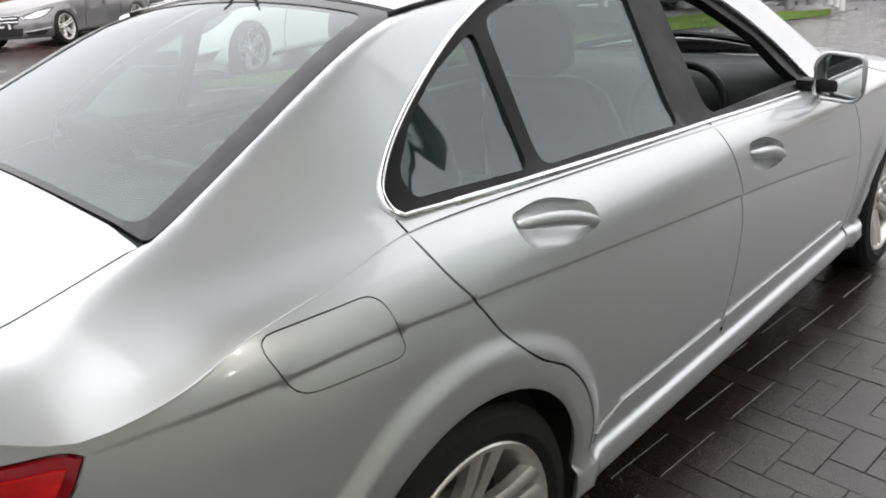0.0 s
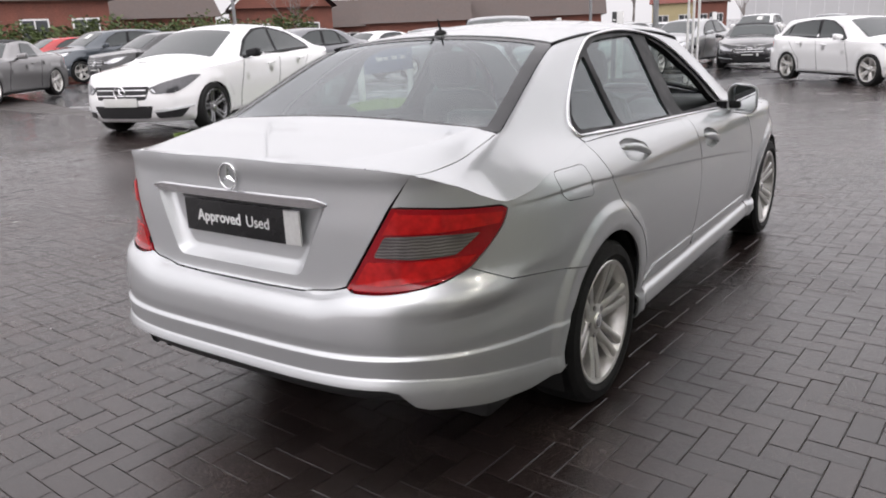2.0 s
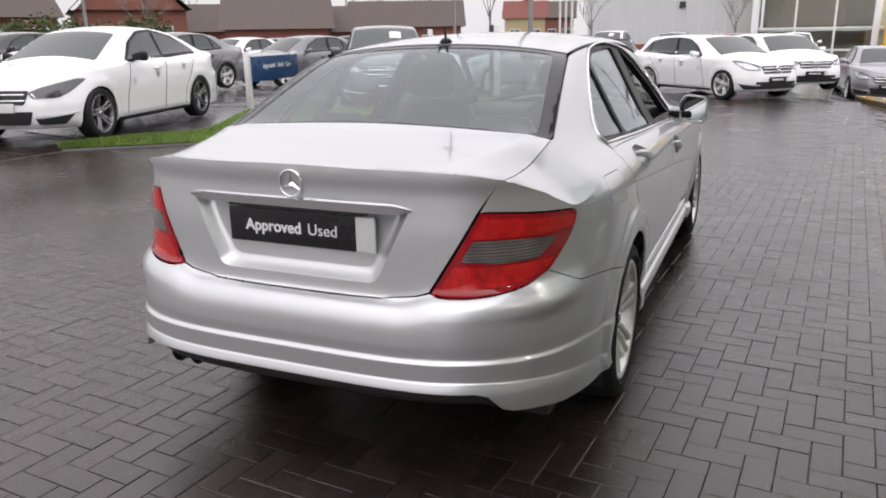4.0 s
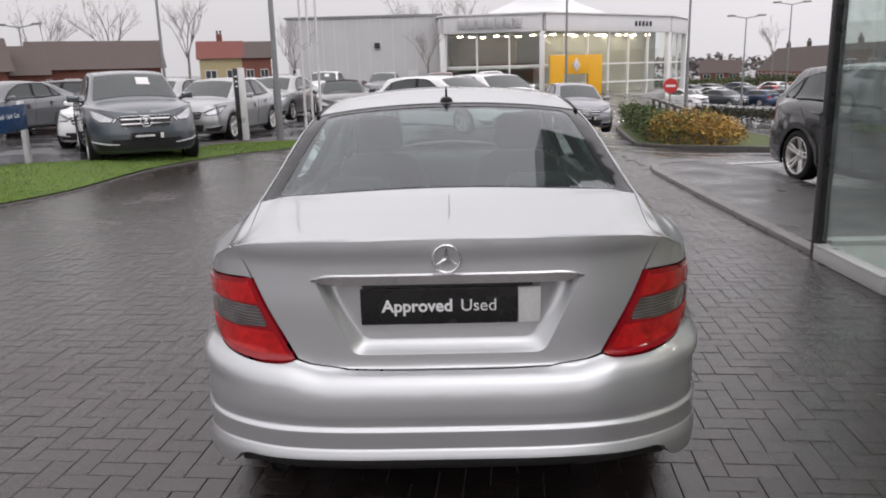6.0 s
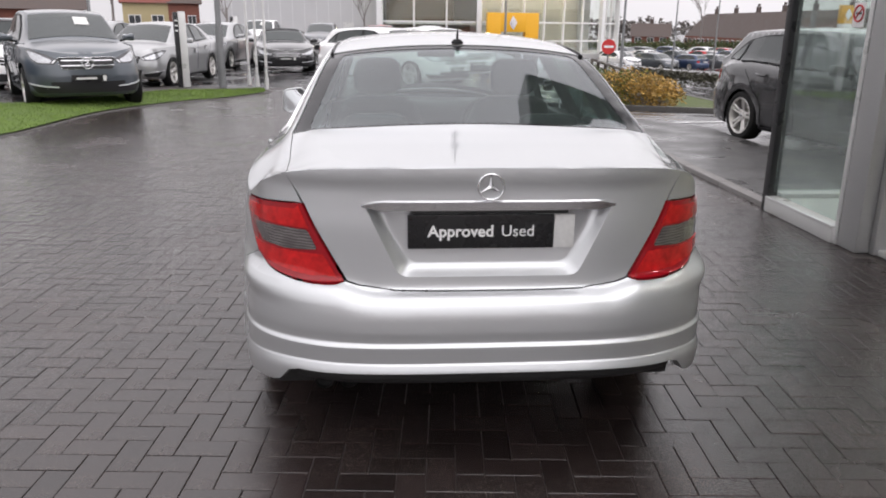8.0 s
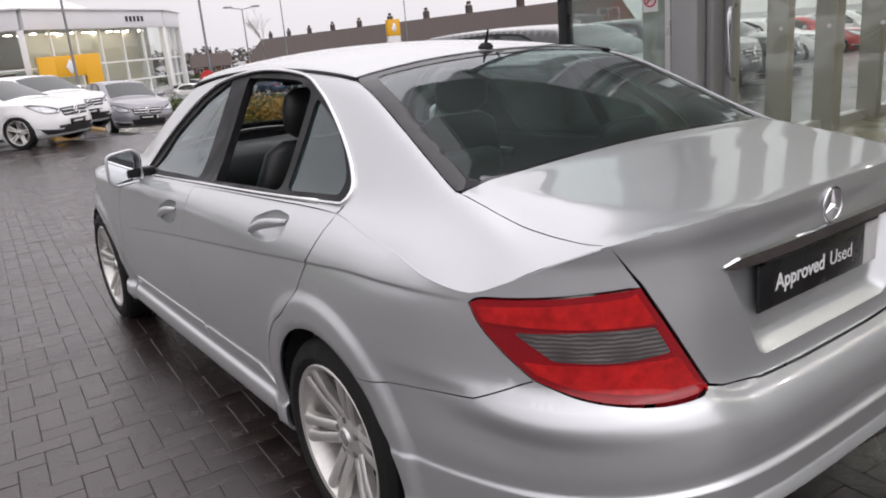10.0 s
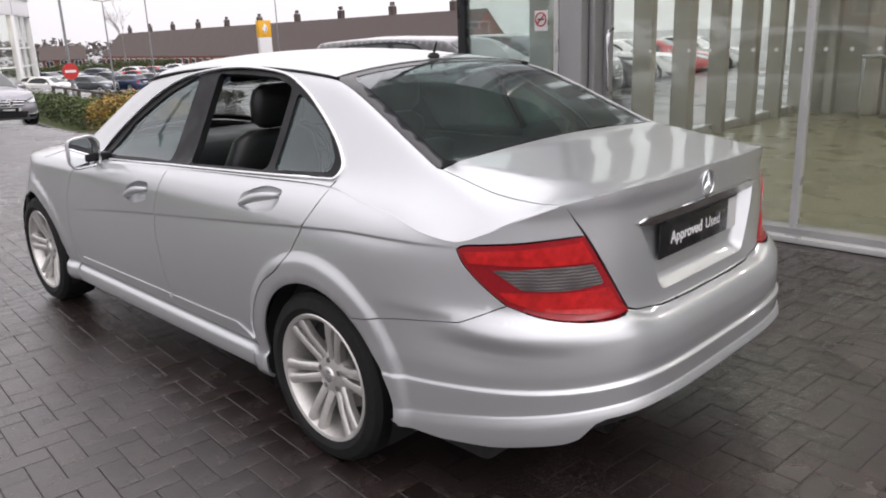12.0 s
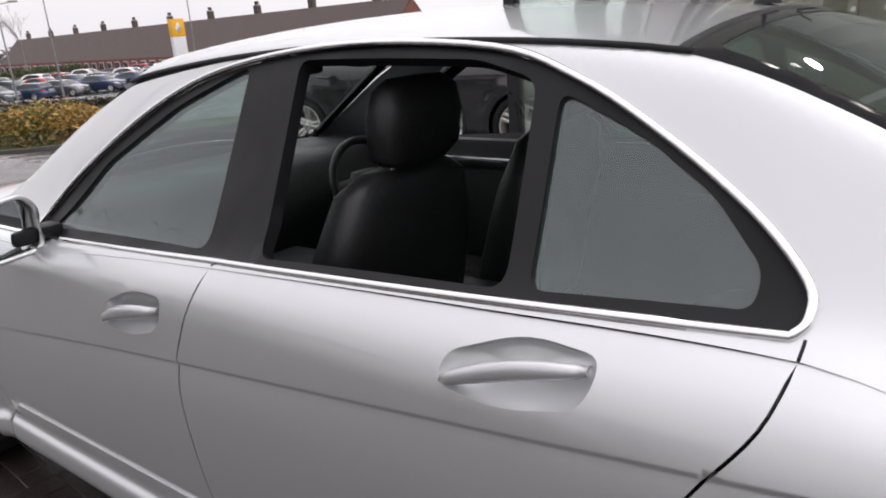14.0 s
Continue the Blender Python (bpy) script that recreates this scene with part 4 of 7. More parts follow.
    for q, dep in ((0, 0.0), (.12, .006), (.5, .030), (.88, .040), (1.0, .041)):
        hi = sstep(o[:, 1], .80, .935)
        tgt = np.stack([o[:, 0] * (.86 + .02 * hi), (.80 + (o[:, 1] - .80) * .62) * (1 - hi) + (o[:, 1] - .002) * hi], 1)
        pts = o + (tgt - o) * q
        x, y, z = sh.wall(pts[:, 0], pts[:, 1])
        rings.append(np.stack([x, y + dep, z], 1))
    n = len(o)
    bm = bmesh.new()
    bv = [[bm.verts.new(v) for v in r] for r in rings]
    for r0, r1 in zip(bv, bv[1:]):
        for i in range(n):
            j = (i + 1) % n
            bm.faces.new((r0[i], r0[j], r1[j], r1[i]))
    bm.faces.new(bv[-1])
    bmesh.ops.recalc_face_normals(bm, faces=bm.faces)
    if sum(f.normal.y * f.calc_area() for f in bm.faces) > 0:
        bmesh.ops.reverse_faces(bm, faces=bm.faces)
    part("plate_recess", bm, M["silver"], boot, smooth=True)
    # chrome strip over the plate
    xs_ = np.linspace(-.402, .402, 41)
    yw = [float(sh.wall(np.array(math.copysign(sx(abs(x)), x)), np.array(.936))[1]) for x in xs_]
    hh = [.004 + .013 * min(1.0, (.402 - abs(x)) / .05) for x in xs_]
    rows = [[(x, y - .002, .934 + h) for x, y, h in zip(xs_, yw, hh)], [(x, y - .009, .934 + h * .75) for x, y, h in zip(xs_, yw, hh)],
            [(x, y - .004, .934 - h * .9) for x, y, h in zip(xs_, yw, hh)], [(x, y + .014, .934 - h) for x, y, h in zip(xs_, yw, hh)]]
    n = len(xs_)
    faces = [(r * n + k + 1, r * n + k, (r + 1) * n + k, (r + 1) * n + k + 1) for r in range(3) for k in range(n - 1)]
    me = mesh_of("chrome_strip", [q for r in rows for q in r], faces, M["chrome"])
    me.set_sharp_from_angle(angle=radians(25))
    link("chrome_strip", me, boot)
    box("plate_lamp_bar", (0, .066, .912), (.50, .03, .010), M["plastic"], boot, .003)
    # lip and deck
    lip = np.linspace(-seam_x, seam_x, 40)
    lx, ly, _ = sh.wall(lip, sh.ztop(lip))
    lid_side = spline([(float(lx[-1]), float(ly[-1])), (.652, .32), (.662, .48), (.667, .590)], 5)[1:]
    deck_loop = list(zip(lx, ly)) + lid_side + [(.35, .596), (0, .598), (-.35, .596)] + [(-a, b) for a, b in lid_side][::-1]
    panel("lid_deck", T, inset(deck_loop, .0030), M["silver"], boot, res=.025)
    # star badge
    bm = bmesh.new()
    by = float(sh.wall(np.array(0.0), np.array(.994))[1]) - .006
    pts = [(.0405 * math.sin(a), by - .001, .994 + .0405 * math.cos(a)) for a in np.linspace(0, 2 * math.pi, 41)[:-1]]
    badge = thing("badge")
    badge.parent = boot
    tube("badge_ring", pts, .0035, M["chrome"], badge, closed=True, seg=8)
    bm.free()
    bm = bmesh.new()
    c0 = bm.verts.new((0, by - .008, .994))
    for k in range(3):
        a = 2 * math.pi * k / 3
        tip = bm.verts.new((.039 * math.sin(a), by, .994 + .039 * math.cos(a)))
        l = bm.verts.new((.008 * math.sin(a - 1.05), by, .994 + .008 * math.cos(a - 1.05)))
        r = bm.verts.new((.008 * math.sin(a + 1.05), by, .994 + .008 * math.cos(a + 1.05)))
        bm.faces.new((c0, l, tip))
        bm.faces.new((c0, tip, r))
    bmesh.ops.recalc_face_normals(bm, faces=bm.faces)
    part("badge_star", bm, M["chrome"], badge)
    # number plate with its print
    plate = thing("rear_plate", None)
    plate.parent = boot
    py = .066
    box("plate_panel", (-.026, py, .846), (.466, .008, .112), M["plate_black"], plate, .003)
    box("plate_tape", (.242, py, .846), (.066, .0075, .110), M["plate_white"], plate, .002, "plain pale tape over the end of the plate")
    for txt, px, size in (("Approved", -.090, .052), ("Used", .092, .052)):
        cu = bpy.data.curves.new("plate_text", "FONT")
        cu.body, cu.size, cu.align_x, cu.align_y = txt, size, "CENTER", "CENTER"
        cu.extrude, cu.offset = .0004, .0012 if txt == "Approved" else .0
        tmp = bpy.data.objects.new("plate_text", cu)
        scene.collection.objects.link(tmp)
        me = bpy.data.meshes.new_from_object(tmp.evaluated_get(bpy.context.evaluated_depsgraph_get()))
        bpy.data.objects.remove(tmp)
        me.materials.clear()
        me.materials.append(M["white_text"])
        t = link("plate_text", me, plate, "white letters")
        t.matrix_basis = pose(px, py - .0052, .846, 90, 0, 0)
    # rear window with a dark printed border, and the windscreen
    rg = rounded([(.666, .600), (.552, 1.235), (-.552, 1.235), (-.666, .600)], .02, 4)
    rgi = rounded([(.612, .612), (.502, 1.200), (-.502, 1.200), (-.612, .612)], .04, 5)
    panel("rear_screen_border", T, rg, M["piano_black"], car, [rgi], res=.04, lift=-.004)
    panel("rear_screen", T, inset(rgi, -.003), M["rear_glass"], car, res=.06, lift=-.006, skirt=False)
    ws = rounded([(.560, 2.79), (.70, 3.50), (-.70, 3.50), (-.560, 2.79)], .03, 4)
    wsi = rounded([(.525, 2.83), (.655, 3.45), (-.655, 3.45), (-.525, 2.83)], .05, 4)
    panel("windscreen_border", T, ws, M["piano_black"], car, [wsi], res=.05, lift=-.004)
    panel("windscreen", T, inset(wsi, -.003), M["screen_glass"], car, res=.08, lift=-.006, skirt=False)
    roof = [(.551, y) for y in np.linspace(1.245, 2.775, 20)]
    panel("roof", T, roof + [(-a, b) for a, b in roof[::-1]], M["silver"], car, res=.04)
    inner = [(.54, y) for y in np.linspace(1.25, 2.74, 10)]
    panel("headlining", T, inner + [(-a, b) for a, b in inner[::-1]], M["headliner"], car, res=.08, lift=-.03, skirt=False)
    # bonnet and front
    ss = np.linspace(sy(3.52), sh.s_xf(.5), 30)
    hx, hy, _ = sh.wall(ss, sh.ztop(ss))
    hood = list(zip(hx, hy))
    panel("bonnet", T, hood + [(-a, b) for a, b in hood[::-1]], M["silver"], car, res=.05)
    nose = [(s, float(sh.ztop(s))) for s in np.linspace(sy(4.06), sh.S, 24)]
    low = [Wp(4.13, .60)] + [Wp(*p) for p in arc(3.79, .32, sh.arch, 55, -18, 16)]
    nl = nose + [(sh.S, .19), (sy(4.2), .20)] + low[::-1]
    for side in (1, -1):
        panel("front_bumper", A, nl, M["silver"], car, res=.05, side=side)
    # aerial
    aer = thing("aerial")
    aer.parent = car
    az = float(sh.top(np.array(0.0), np.array(1.275))[2])
    lathe("aerial_foot", [(0, .028), (.006, .026), (.016, .017), (.02, .0)], M["black_trim"], aer, 20, axis="z").location = (0, 1.275, az)
    part("aerial_mast", cyl_bm((0, 1.275, az + .012), (0, 1.255, az + .062), .006, .0035, 10), M["black_trim"], aer, smooth=True)
    part("aerial_lead", box_bm(0, 1.20, float(sh.top(np.array(0.0), np.array(1.20))[2]) + .002, .008, .035, .003), M["black_trim"], aer)
    # wheels
    for k, (y, side) in enumerate(((1.03, 1), (1.03, -1), (3.79, 1), (3.79, -1))):
        build_wheel("wheel", car, (side * .770, y, .317), side, turn=.30 + k * .4)
    interior(car, sh)
    return car


def rounded2(prof):
    p = rounded([(a, b) for _, a, b in prof], .03, 3)
    return [(0, float(a), float(b)) for a, b in p]


def lathe_arch(car, cy, side):
    """Dark liner over a wheel."""
    verts, faces = [], []
    n = 20
    for k in range(n + 1):
        a = radians(-25 + 230 * k / n)
        for x in (.50, .858):
            verts.append((side * x, cy + .365 * math.cos(a), .32 + .365 * math.sin(a)))
    for k in range(n):
        faces.append((2 * k, 2 * k + 1, 2 * k + 3, 2 * k + 2))
    b = len(verts)
    verts += [(side * .50, cy + .365 * math.cos(radians(-25 + 230 * k / n)), .32 + .365 * math.sin(radians(-25 + 230 * k / n))) for k in range(n + 1)]
    faces.append(tuple(range(b, b + n + 1)))
    link("wheel_liner", mesh_of("wheel_liner", verts, faces, M["plastic"]), car)


def loft_box(name, rings, material, parent, label=""):
    """A soft solid through rounded rectangles (centre, half width, half depth, height)."""
    verts, faces = [], []
    n = 20
    for cx, cy, cz, hx, hy in rings:
        for k in range(n):
            a = 2 * math.pi * k / n
            c, s = math.cos(a), math.sin(a)
            verts.append((cx + hx * math.copysign(abs(c) ** .5, c), cy + hy * math.copysign(abs(s) ** .5, s), cz))
    for i in range(len(rings) - 1):
        for k in range(n):
            k2 = (k + 1) % n
            faces.append((i * n + k, i * n + k2, (i + 1) * n + k2, (i + 1) * n + k))
    faces += [tuple(range(n))[::-1], tuple((len(rings) - 1) * n + k for k in range(n))]
    return link(name, mesh_of(name, verts, faces, material), parent, label)


def interior(car, sh):
    for side in (1, -1):
        x = side * .365
        seat = thing("front_seat")
        seat.parent = car
        loft_box("seat_cushion", [(x, 2.36, .32, .24, .26), (x, 2.36, .46, .26, .28), (x, 2.36, .53, .23, .26)], M["leather"], seat)
        loft_box("seat_back", [(x, 2.10, .50, .25, .08), (x, 2.06, .70, .26, .08), (x, 2.00, .92, .25, .07), (x, 1.965, 1.06, .20, .055), (x, 1.955, 1.10, .13, .035)], M["leather"], seat)
        loft_box("head_restraint", [(x, 1.925, 1.11, .085, .035), (x, 1.92, 1.14, .125, .05), (x, 1.91, 1.22, .13, .055), (x, 1.905, 1.275, .115, .045), (x, 1.905, 1.30, .08, .025)], M["leather"], seat)
        for q in (-.06, .06):
            part("restraint_post", cyl_bm((x + q, 1.95, 1.06), (x + q, 1.925, 1.16), .007), M["chrome"], seat, smooth=True)
        loft_box("rear_head_restraint", [(x, .985, 1.00, .12, .035), (x, .97, 1.05, .135, .045), (x, .955, 1.10, .12, .04), (x, .95, 1.115, .09, .02)], M["leather"], car)
        box("door_card", (side * .745, 1.95, .68), (.05, 2.0, .56), M["dash"], car, .02)
        box("door_trim", (side * .716, 2.45, .87), (.02, .95, .045), M["satin"], car, .008)
        box("door_pull", (side * .715, 1.62, .80), (.03, .22, .035), M["satin"], car, .01)
    loft_box("rear_bench", [(0, 1.36, .34, .62, .26), (0, 1.34, .50, .64, .28), (0, 1.33, .56, .60, .25)], M["leather"], car)
    loft_box("rear_backrest", [(0, 1.12, .50, .64, .09), (0, 1.06, .75, .64, .09), (0, 1.01, .96, .60, .08), (0, 1.00, 1.00, .55, .05)], M["leather"], car)
    box("parcel_shelf", (0, .84, .985), (1.2, .34, .03), M["dash"], car, .01)
    box("cabin_floor", (0, 2.2, .30), (1.42, 2.6, .04), M["dash"], car)
    box("centre_console", (0, 2.45, .50), (.20, 1.0, .32), M["dash"], car, .03)
    loft_box("dashboard", [(0, 3.18, .55, .70, .22), (0, 3.20, .80, .72, .26), (0, 3.22, .93, .70, .24), (0, 3.24, .96, .64, .18)], M["dash"], car)
    wheel_pts = [(.365 + .185 * math.cos(a), 2.78 + .07 * math.sin(a), .83 + .172 * math.sin(a)) for a in np.linspace(0, 2 * math.pi, 33)[:-1]]
    st = thing("steering_wheel")
    st.parent = car
    tube("wheel_rim", wheel_pts, .016, M["leather"], st, closed=True, seg=8)
    loft_box("wheel_boss", [(.365, 2.80, .77, .07, .03), (.365, 2.80, .83, .09, .035), (.365, 2.81, .89, .06, .03)], M["dash"], st)
    box("wheel_spoke", (.365, 2.80, .83), (.34, .02, .03), M["dash"], st, .006)
    part("steering_column", cyl_bm((.365, 2.82, .83), (.365, 3.1, .76), .04), M["dash"], st, smooth=True)
    mr = thing("inside_mirror")
    mr.parent = car
    box("mirror_case", (0, 2.72, 1.305), (.24, .03, .065), M["black_trim"], mr, .015)
    part("mirror_stalk", cyl_bm((0, 2.74, 1.33), (0, 2.80, 1.37), .012), M["black_trim"], mr)
    box("bulkhead", (0, .80, .62), (1.3, .03, .62), M["plastic"], car)


silver_car = build_silver()

# ==== ground ====
M["asphalt"] = mat("wet_asphalt", (0.050, 0.049, 0.051), 0.26, var=0.35, scale=0.7, fine=70, bump=0.35, rvar=0.14, wet=0.12)
M["footway"] = mat("wet_footway_asphalt", (0.075, 0.073, 0.073), 0.42, var=0.25, scale=1.5, fine=90, bump=0.3, wet=0.1)
M["joint"] = mat("dark_paving_sand", (0.050, 0.043, 0.040), 0.5, var=0.3, scale=3, bump=0.5)
M["paver"] = mat("wet_concrete_paver", (0.027, 0.0195, 0.0184), 0.19, var=0.42, scale=1.1, fine=260, bump=0.33, rvar=0.10, wet=0.10, island=0.26, speck=0.35, spec=0.92)
M["paver_piece"] = mat("wet_concrete_block", (0.027, 0.0195, 0.0184), 0.19, var=0.42, scale=5, fine=260, bump=0.33, rvar=0.10, wet=0.10, objvar=0.26, speck=0.35, spec=0.92)
M["kerb"] = mat("concrete_kerb", (0.20, 0.19, 0.185), 0.6, var=0.2, scale=4, bump=0.3)
M["edging"] = mat("wet_dark_edging", (0.075, 0.07, 0.065), 0.5, var=0.25, scale=4, bump=0.3)
M["paint_line"] = mat("worn_white_line", (0.55, 0.55, 0.55), 0.5, var=0.3, scale=9)
M["grass"] = mat("grass_blades", (0.12, 0.19, 0.030), 0.7, var=0.45, scale=3, fine=40, island=0.3)
M["turf"] = mat("turf_soil", (0.085, 0.135, 0.024), 0.9, var=0.4, scale=5, bump=0.6)


def strip_mesh(name, rows, material, parent=None, label=""):
    """A sheet through rows of points of equal count."""
    n = len(rows[0])
    verts = [p for r in rows for p in r]
    faces = [(j * n + i, j * n + i + 1, (j + 1) * n + i + 1, (j + 1) * n + i) for j in range(len(rows) - 1) for i in range(n - 1)]
    return link(name, mesh_of(name, verts, faces, material), parent, label)


def ground_sheet():
    xs = np.concatenate([[-600, -200, -90, -60], np.arange(-40, -9, 1.0), np.arange(-9, -3, .25), np.arange(-3, 41, 1.0), [60, 90, 200, 600]])
    ys = np.concatenate([[-500, -150, -60], np.arange(-20, 6, 1.0), np.arange(6, 17.5, .25), np.arange(18, 66, 1.0), [75, 100, 160, 400, 1200]])
    rows = [[(x, y, float(ground_z(x, y)) - .014) for x in xs] for y in ys]
    g = strip_mesh("ground", rows, M["asphalt"])
    tagged(g, "wet dark asphalt ground of the car lot", "ground", kind="structure")
    return g


ground = ground_sheet()

VERGE_NEAR = [(-6.45, 4.62), (-6.08, 5.6), (-5.60, 7.0), (-4.90, 9.8), (-4.10, 12.3), (-3.45, 13.4), (-2.9, 14.6)]
VERGE_FAR = [(-6.46, 4.66), (-6.42, 5.8), (-6.25, 7.0), (-6.9, 9.4), (-5.6, 12.0), (-4.5, 14.2), (-3.0, 15.0)]


PAVE_TURN = radians(-4.5)


def bay_edge(x):
    """Where the paving gives way to the asphalt bays."""
    return 5.2 + 0.24 * max(0.0, -6.3 - x)


def paving():
    """Herringbone blocks, 200 by 100 mm, on a sand bed."""
    xs = [-24, -20, -16, -13, -11, -10, -9] + [-8.75 + .25 * q for q in range(23)] + [-2, 0, 2.98]
    rows = []
    for k in range(61):
        r = []
        for x in xs:
            far = 16.0 if x > -6.3 else bay_edge(x)
            y = -7 + (far + 7) * k / 60
            r.append((x, y, float(ground_z(x, y)) - .005))
        rows.append(r)
    bed = strip_mesh("pavement", rows, M["joint"])
    tagged(bed, "herringbone block paving, dark and wet", "pavement", kind="structure")
    near = spline(VERGE_NEAR, 5)
    ny, nx = [p[1] for p in near], [p[0] for p in near]
    g, u = .0016, .10
    rng = random.Random(4)
    V, F, singles = [], [], []
    ca, sa = math.cos(PAVE_TURN), math.sin(PAVE_TURN)

    def block(lx, ly, tx, ty):
        hx, hy = lx / 2 - g, ly / 2 - g
        b = .002
        out = []
        for (kx, ky, dz) in ((hx, hy, -.012), (hx, hy, -b * .7), (hx - b, hy - b, 0)):
            for sx_, sy_ in ((-1, -1), (1, -1), (1, 1), (-1, 1)):
                out.append((sx_ * kx, sy_ * ky, dz + sx_ * kx * tx + sy_ * ky * ty))
        return out
    quad = [(8, 9, 10, 11)] + [(a, (a + 1) % 4, 4 + (a + 1) % 4, 4 + a) for a in range(4)] + [(4 + a, 4 + (a + 1) % 4, 8 + (a + 1) % 4, 8 + a) for a in range(4)]
    for j in range(-46, 160):
        for i in range(-212, 46):
            k = (i - j) % 4
            if k == 0:
                px, py, lx, ly = (i + 1) * u, (j + .5) * u, 2 * u, u
            elif k == 2:
                px, py, lx, ly = (i + .5) * u, j * u, u, 2 * u
            else:
                continue
            cx, cy = ca * px - sa * py, sa * px + ca * py
            if cx < -6.05 and (cy > bay_edge(cx) - .1 or cy < -.5 - .25 * cx - 3.5):
                continue
            if cy > 5.8 and cx < np.interp(cy, ny, nx) + .05:
                continue
            if cx > 2.90 or (cx > 2.86 and cy < 3.9) or cy < -4.4:
                continue
            z = rng.uniform(-.0010, .0010)
            tx, ty = rng.uniform(-.0016, .0016), rng.uniform(-.0016, .0016)
            if cx < -3.3:
                z += float(ground_z(cx, cy))
                tx += float(ground_z(cx + .1, cy) - ground_z(cx - .1, cy)) * 5
                ty += float(ground_z(cx, cy + .1) - ground_z(cx, cy - .1)) * 5
            if -1.75 < cx < -0.75 and -0.6 < cy < 2.3 and len(singles) < 300:
                singles.append((cx, cy, lx > ly, z))
                continue
            b0 = len(V)
            V.extend((cx + ca * x - sa * y, cy + sa * x + ca * y, z + w) for x, y, w in block(lx, ly, tx, ty))
            F.extend(tuple(b0 + q for q in f) for f in quad)
    st = link("paving_blocks", mesh_of("paving_blocks", V, F, M["paver"], False), bed)
    tagged(st, "wet grey-brown herringbone paving blocks", kind="stuff")
    mh = mesh_of("paving_block", block(2 * u, u, .002, -.003), quad, M["paver_piece"], False)
    mv = mesh_of("paving_block", block(u, 2 * u, -.003, .002), quad, M["paver_piece"], False)
    for cx, cy, hor, z in singles:
        o = link("paving_block", mh if hor else mv, bed)
        o.matrix_basis = pose(cx, cy, z, 0, 0, math.degrees(PAVE_TURN))


def verge():
    near, far = spline(VERGE_NEAR, 6), spline(VERGE_FAR, 6)
    rows = []
    for a, b in zip(near, far):
        r = []
        for k in range(7):
            t = k / 6
            x, y = a[0] + (b[0] - a[0]) * t, a[1] + (b[1] - a[1]) * t
            r.append((x, y, float(ground_z(x, y)) + .03 + .05 * math.sin(math.pi * t)))
        rows.append(r)
    v = strip_mesh("grass_verge", rows, M["turf"])
    tagged(v, "strip of bright mown grass along the paving", "grass", kind="structure")
    rng = random.Random(2)
    V, F = [], []
    for _ in range(26000):
        i = rng.randrange(len(near) - 1)
        t, q = rng.random(), rng.random()
        a = near[i] + (near[i + 1] - near[i]) * q
        b = far[i] + (far[i + 1] - far[i]) * q
        x, y = a + (b - a) * t
        z = .03 + .05 * math.sin(math.pi * t) + float(ground_z(x, y))
        an, hh = rng.uniform(0, 6.28), rng.uniform(.012, .040)
        c, s = math.cos(an) * .006, math.sin(an) * .006
        lx, ly = rng.uniform(-.03, .03), rng.uniform(-.03, .03)
        k = len(V)
        V += [(x - c, y - s, z - .01), (x + c, y + s, z - .01), (x + lx, y + ly, z + hh)]
        F.append((k, k + 1, k + 2))
    tagged(link("grass", mesh_of("grass", V, F, M["grass"], False)), "short bright green grass blades on the verge", "grass", kind="stuff")
    # edging along the paving
    edge = [(p[0] + .05, p[1], float(ground_z(p[0], p[1])) - .01) for p in near]
    tagged(tube("verge_edging", edge, .032, M["edging"], None, seg=6, flat=.6), "narrow concrete edging between grass and paving", "kerb", kind="structure")


def kerb_run(name, pts, w, h, label, z0=0.0, stone="kerb"):
    k = thing(name, None, label, "kerb", kind="structure")
    L, acc = 0.915, []
    p = [np.array(q, float) for q in pts]
    run = [p[0]]
    for a, b in zip(p, p[1:]):
        n = max(1, round(float(np.linalg.norm(b - a)) / L))
        run += [a + (b - a) * (i + 1) / n for i in range(n)]
    for a, b in zip(run, run[1:]):
        d = b - a
        ln = float(np.linalg.norm(d))
        m = (a + b) / 2
        z = float(ground_z(m[0], m[1]))
        o = part("kerb_stone", box_bm(0, 0, 0, ln - .008, w, .2 + h, .018, 2), M[stone], k, smooth=True)
        rise = float(ground_z(b[0], b[1]) - ground_z(a[0], a[1]))
        o.matrix_basis = pose(m[0], m[1], z + h / 2 - .1 + z0, 0, -math.degrees(math.atan2(rise, ln)), math.degrees(math.atan2(d[1], d[0])))
    return k


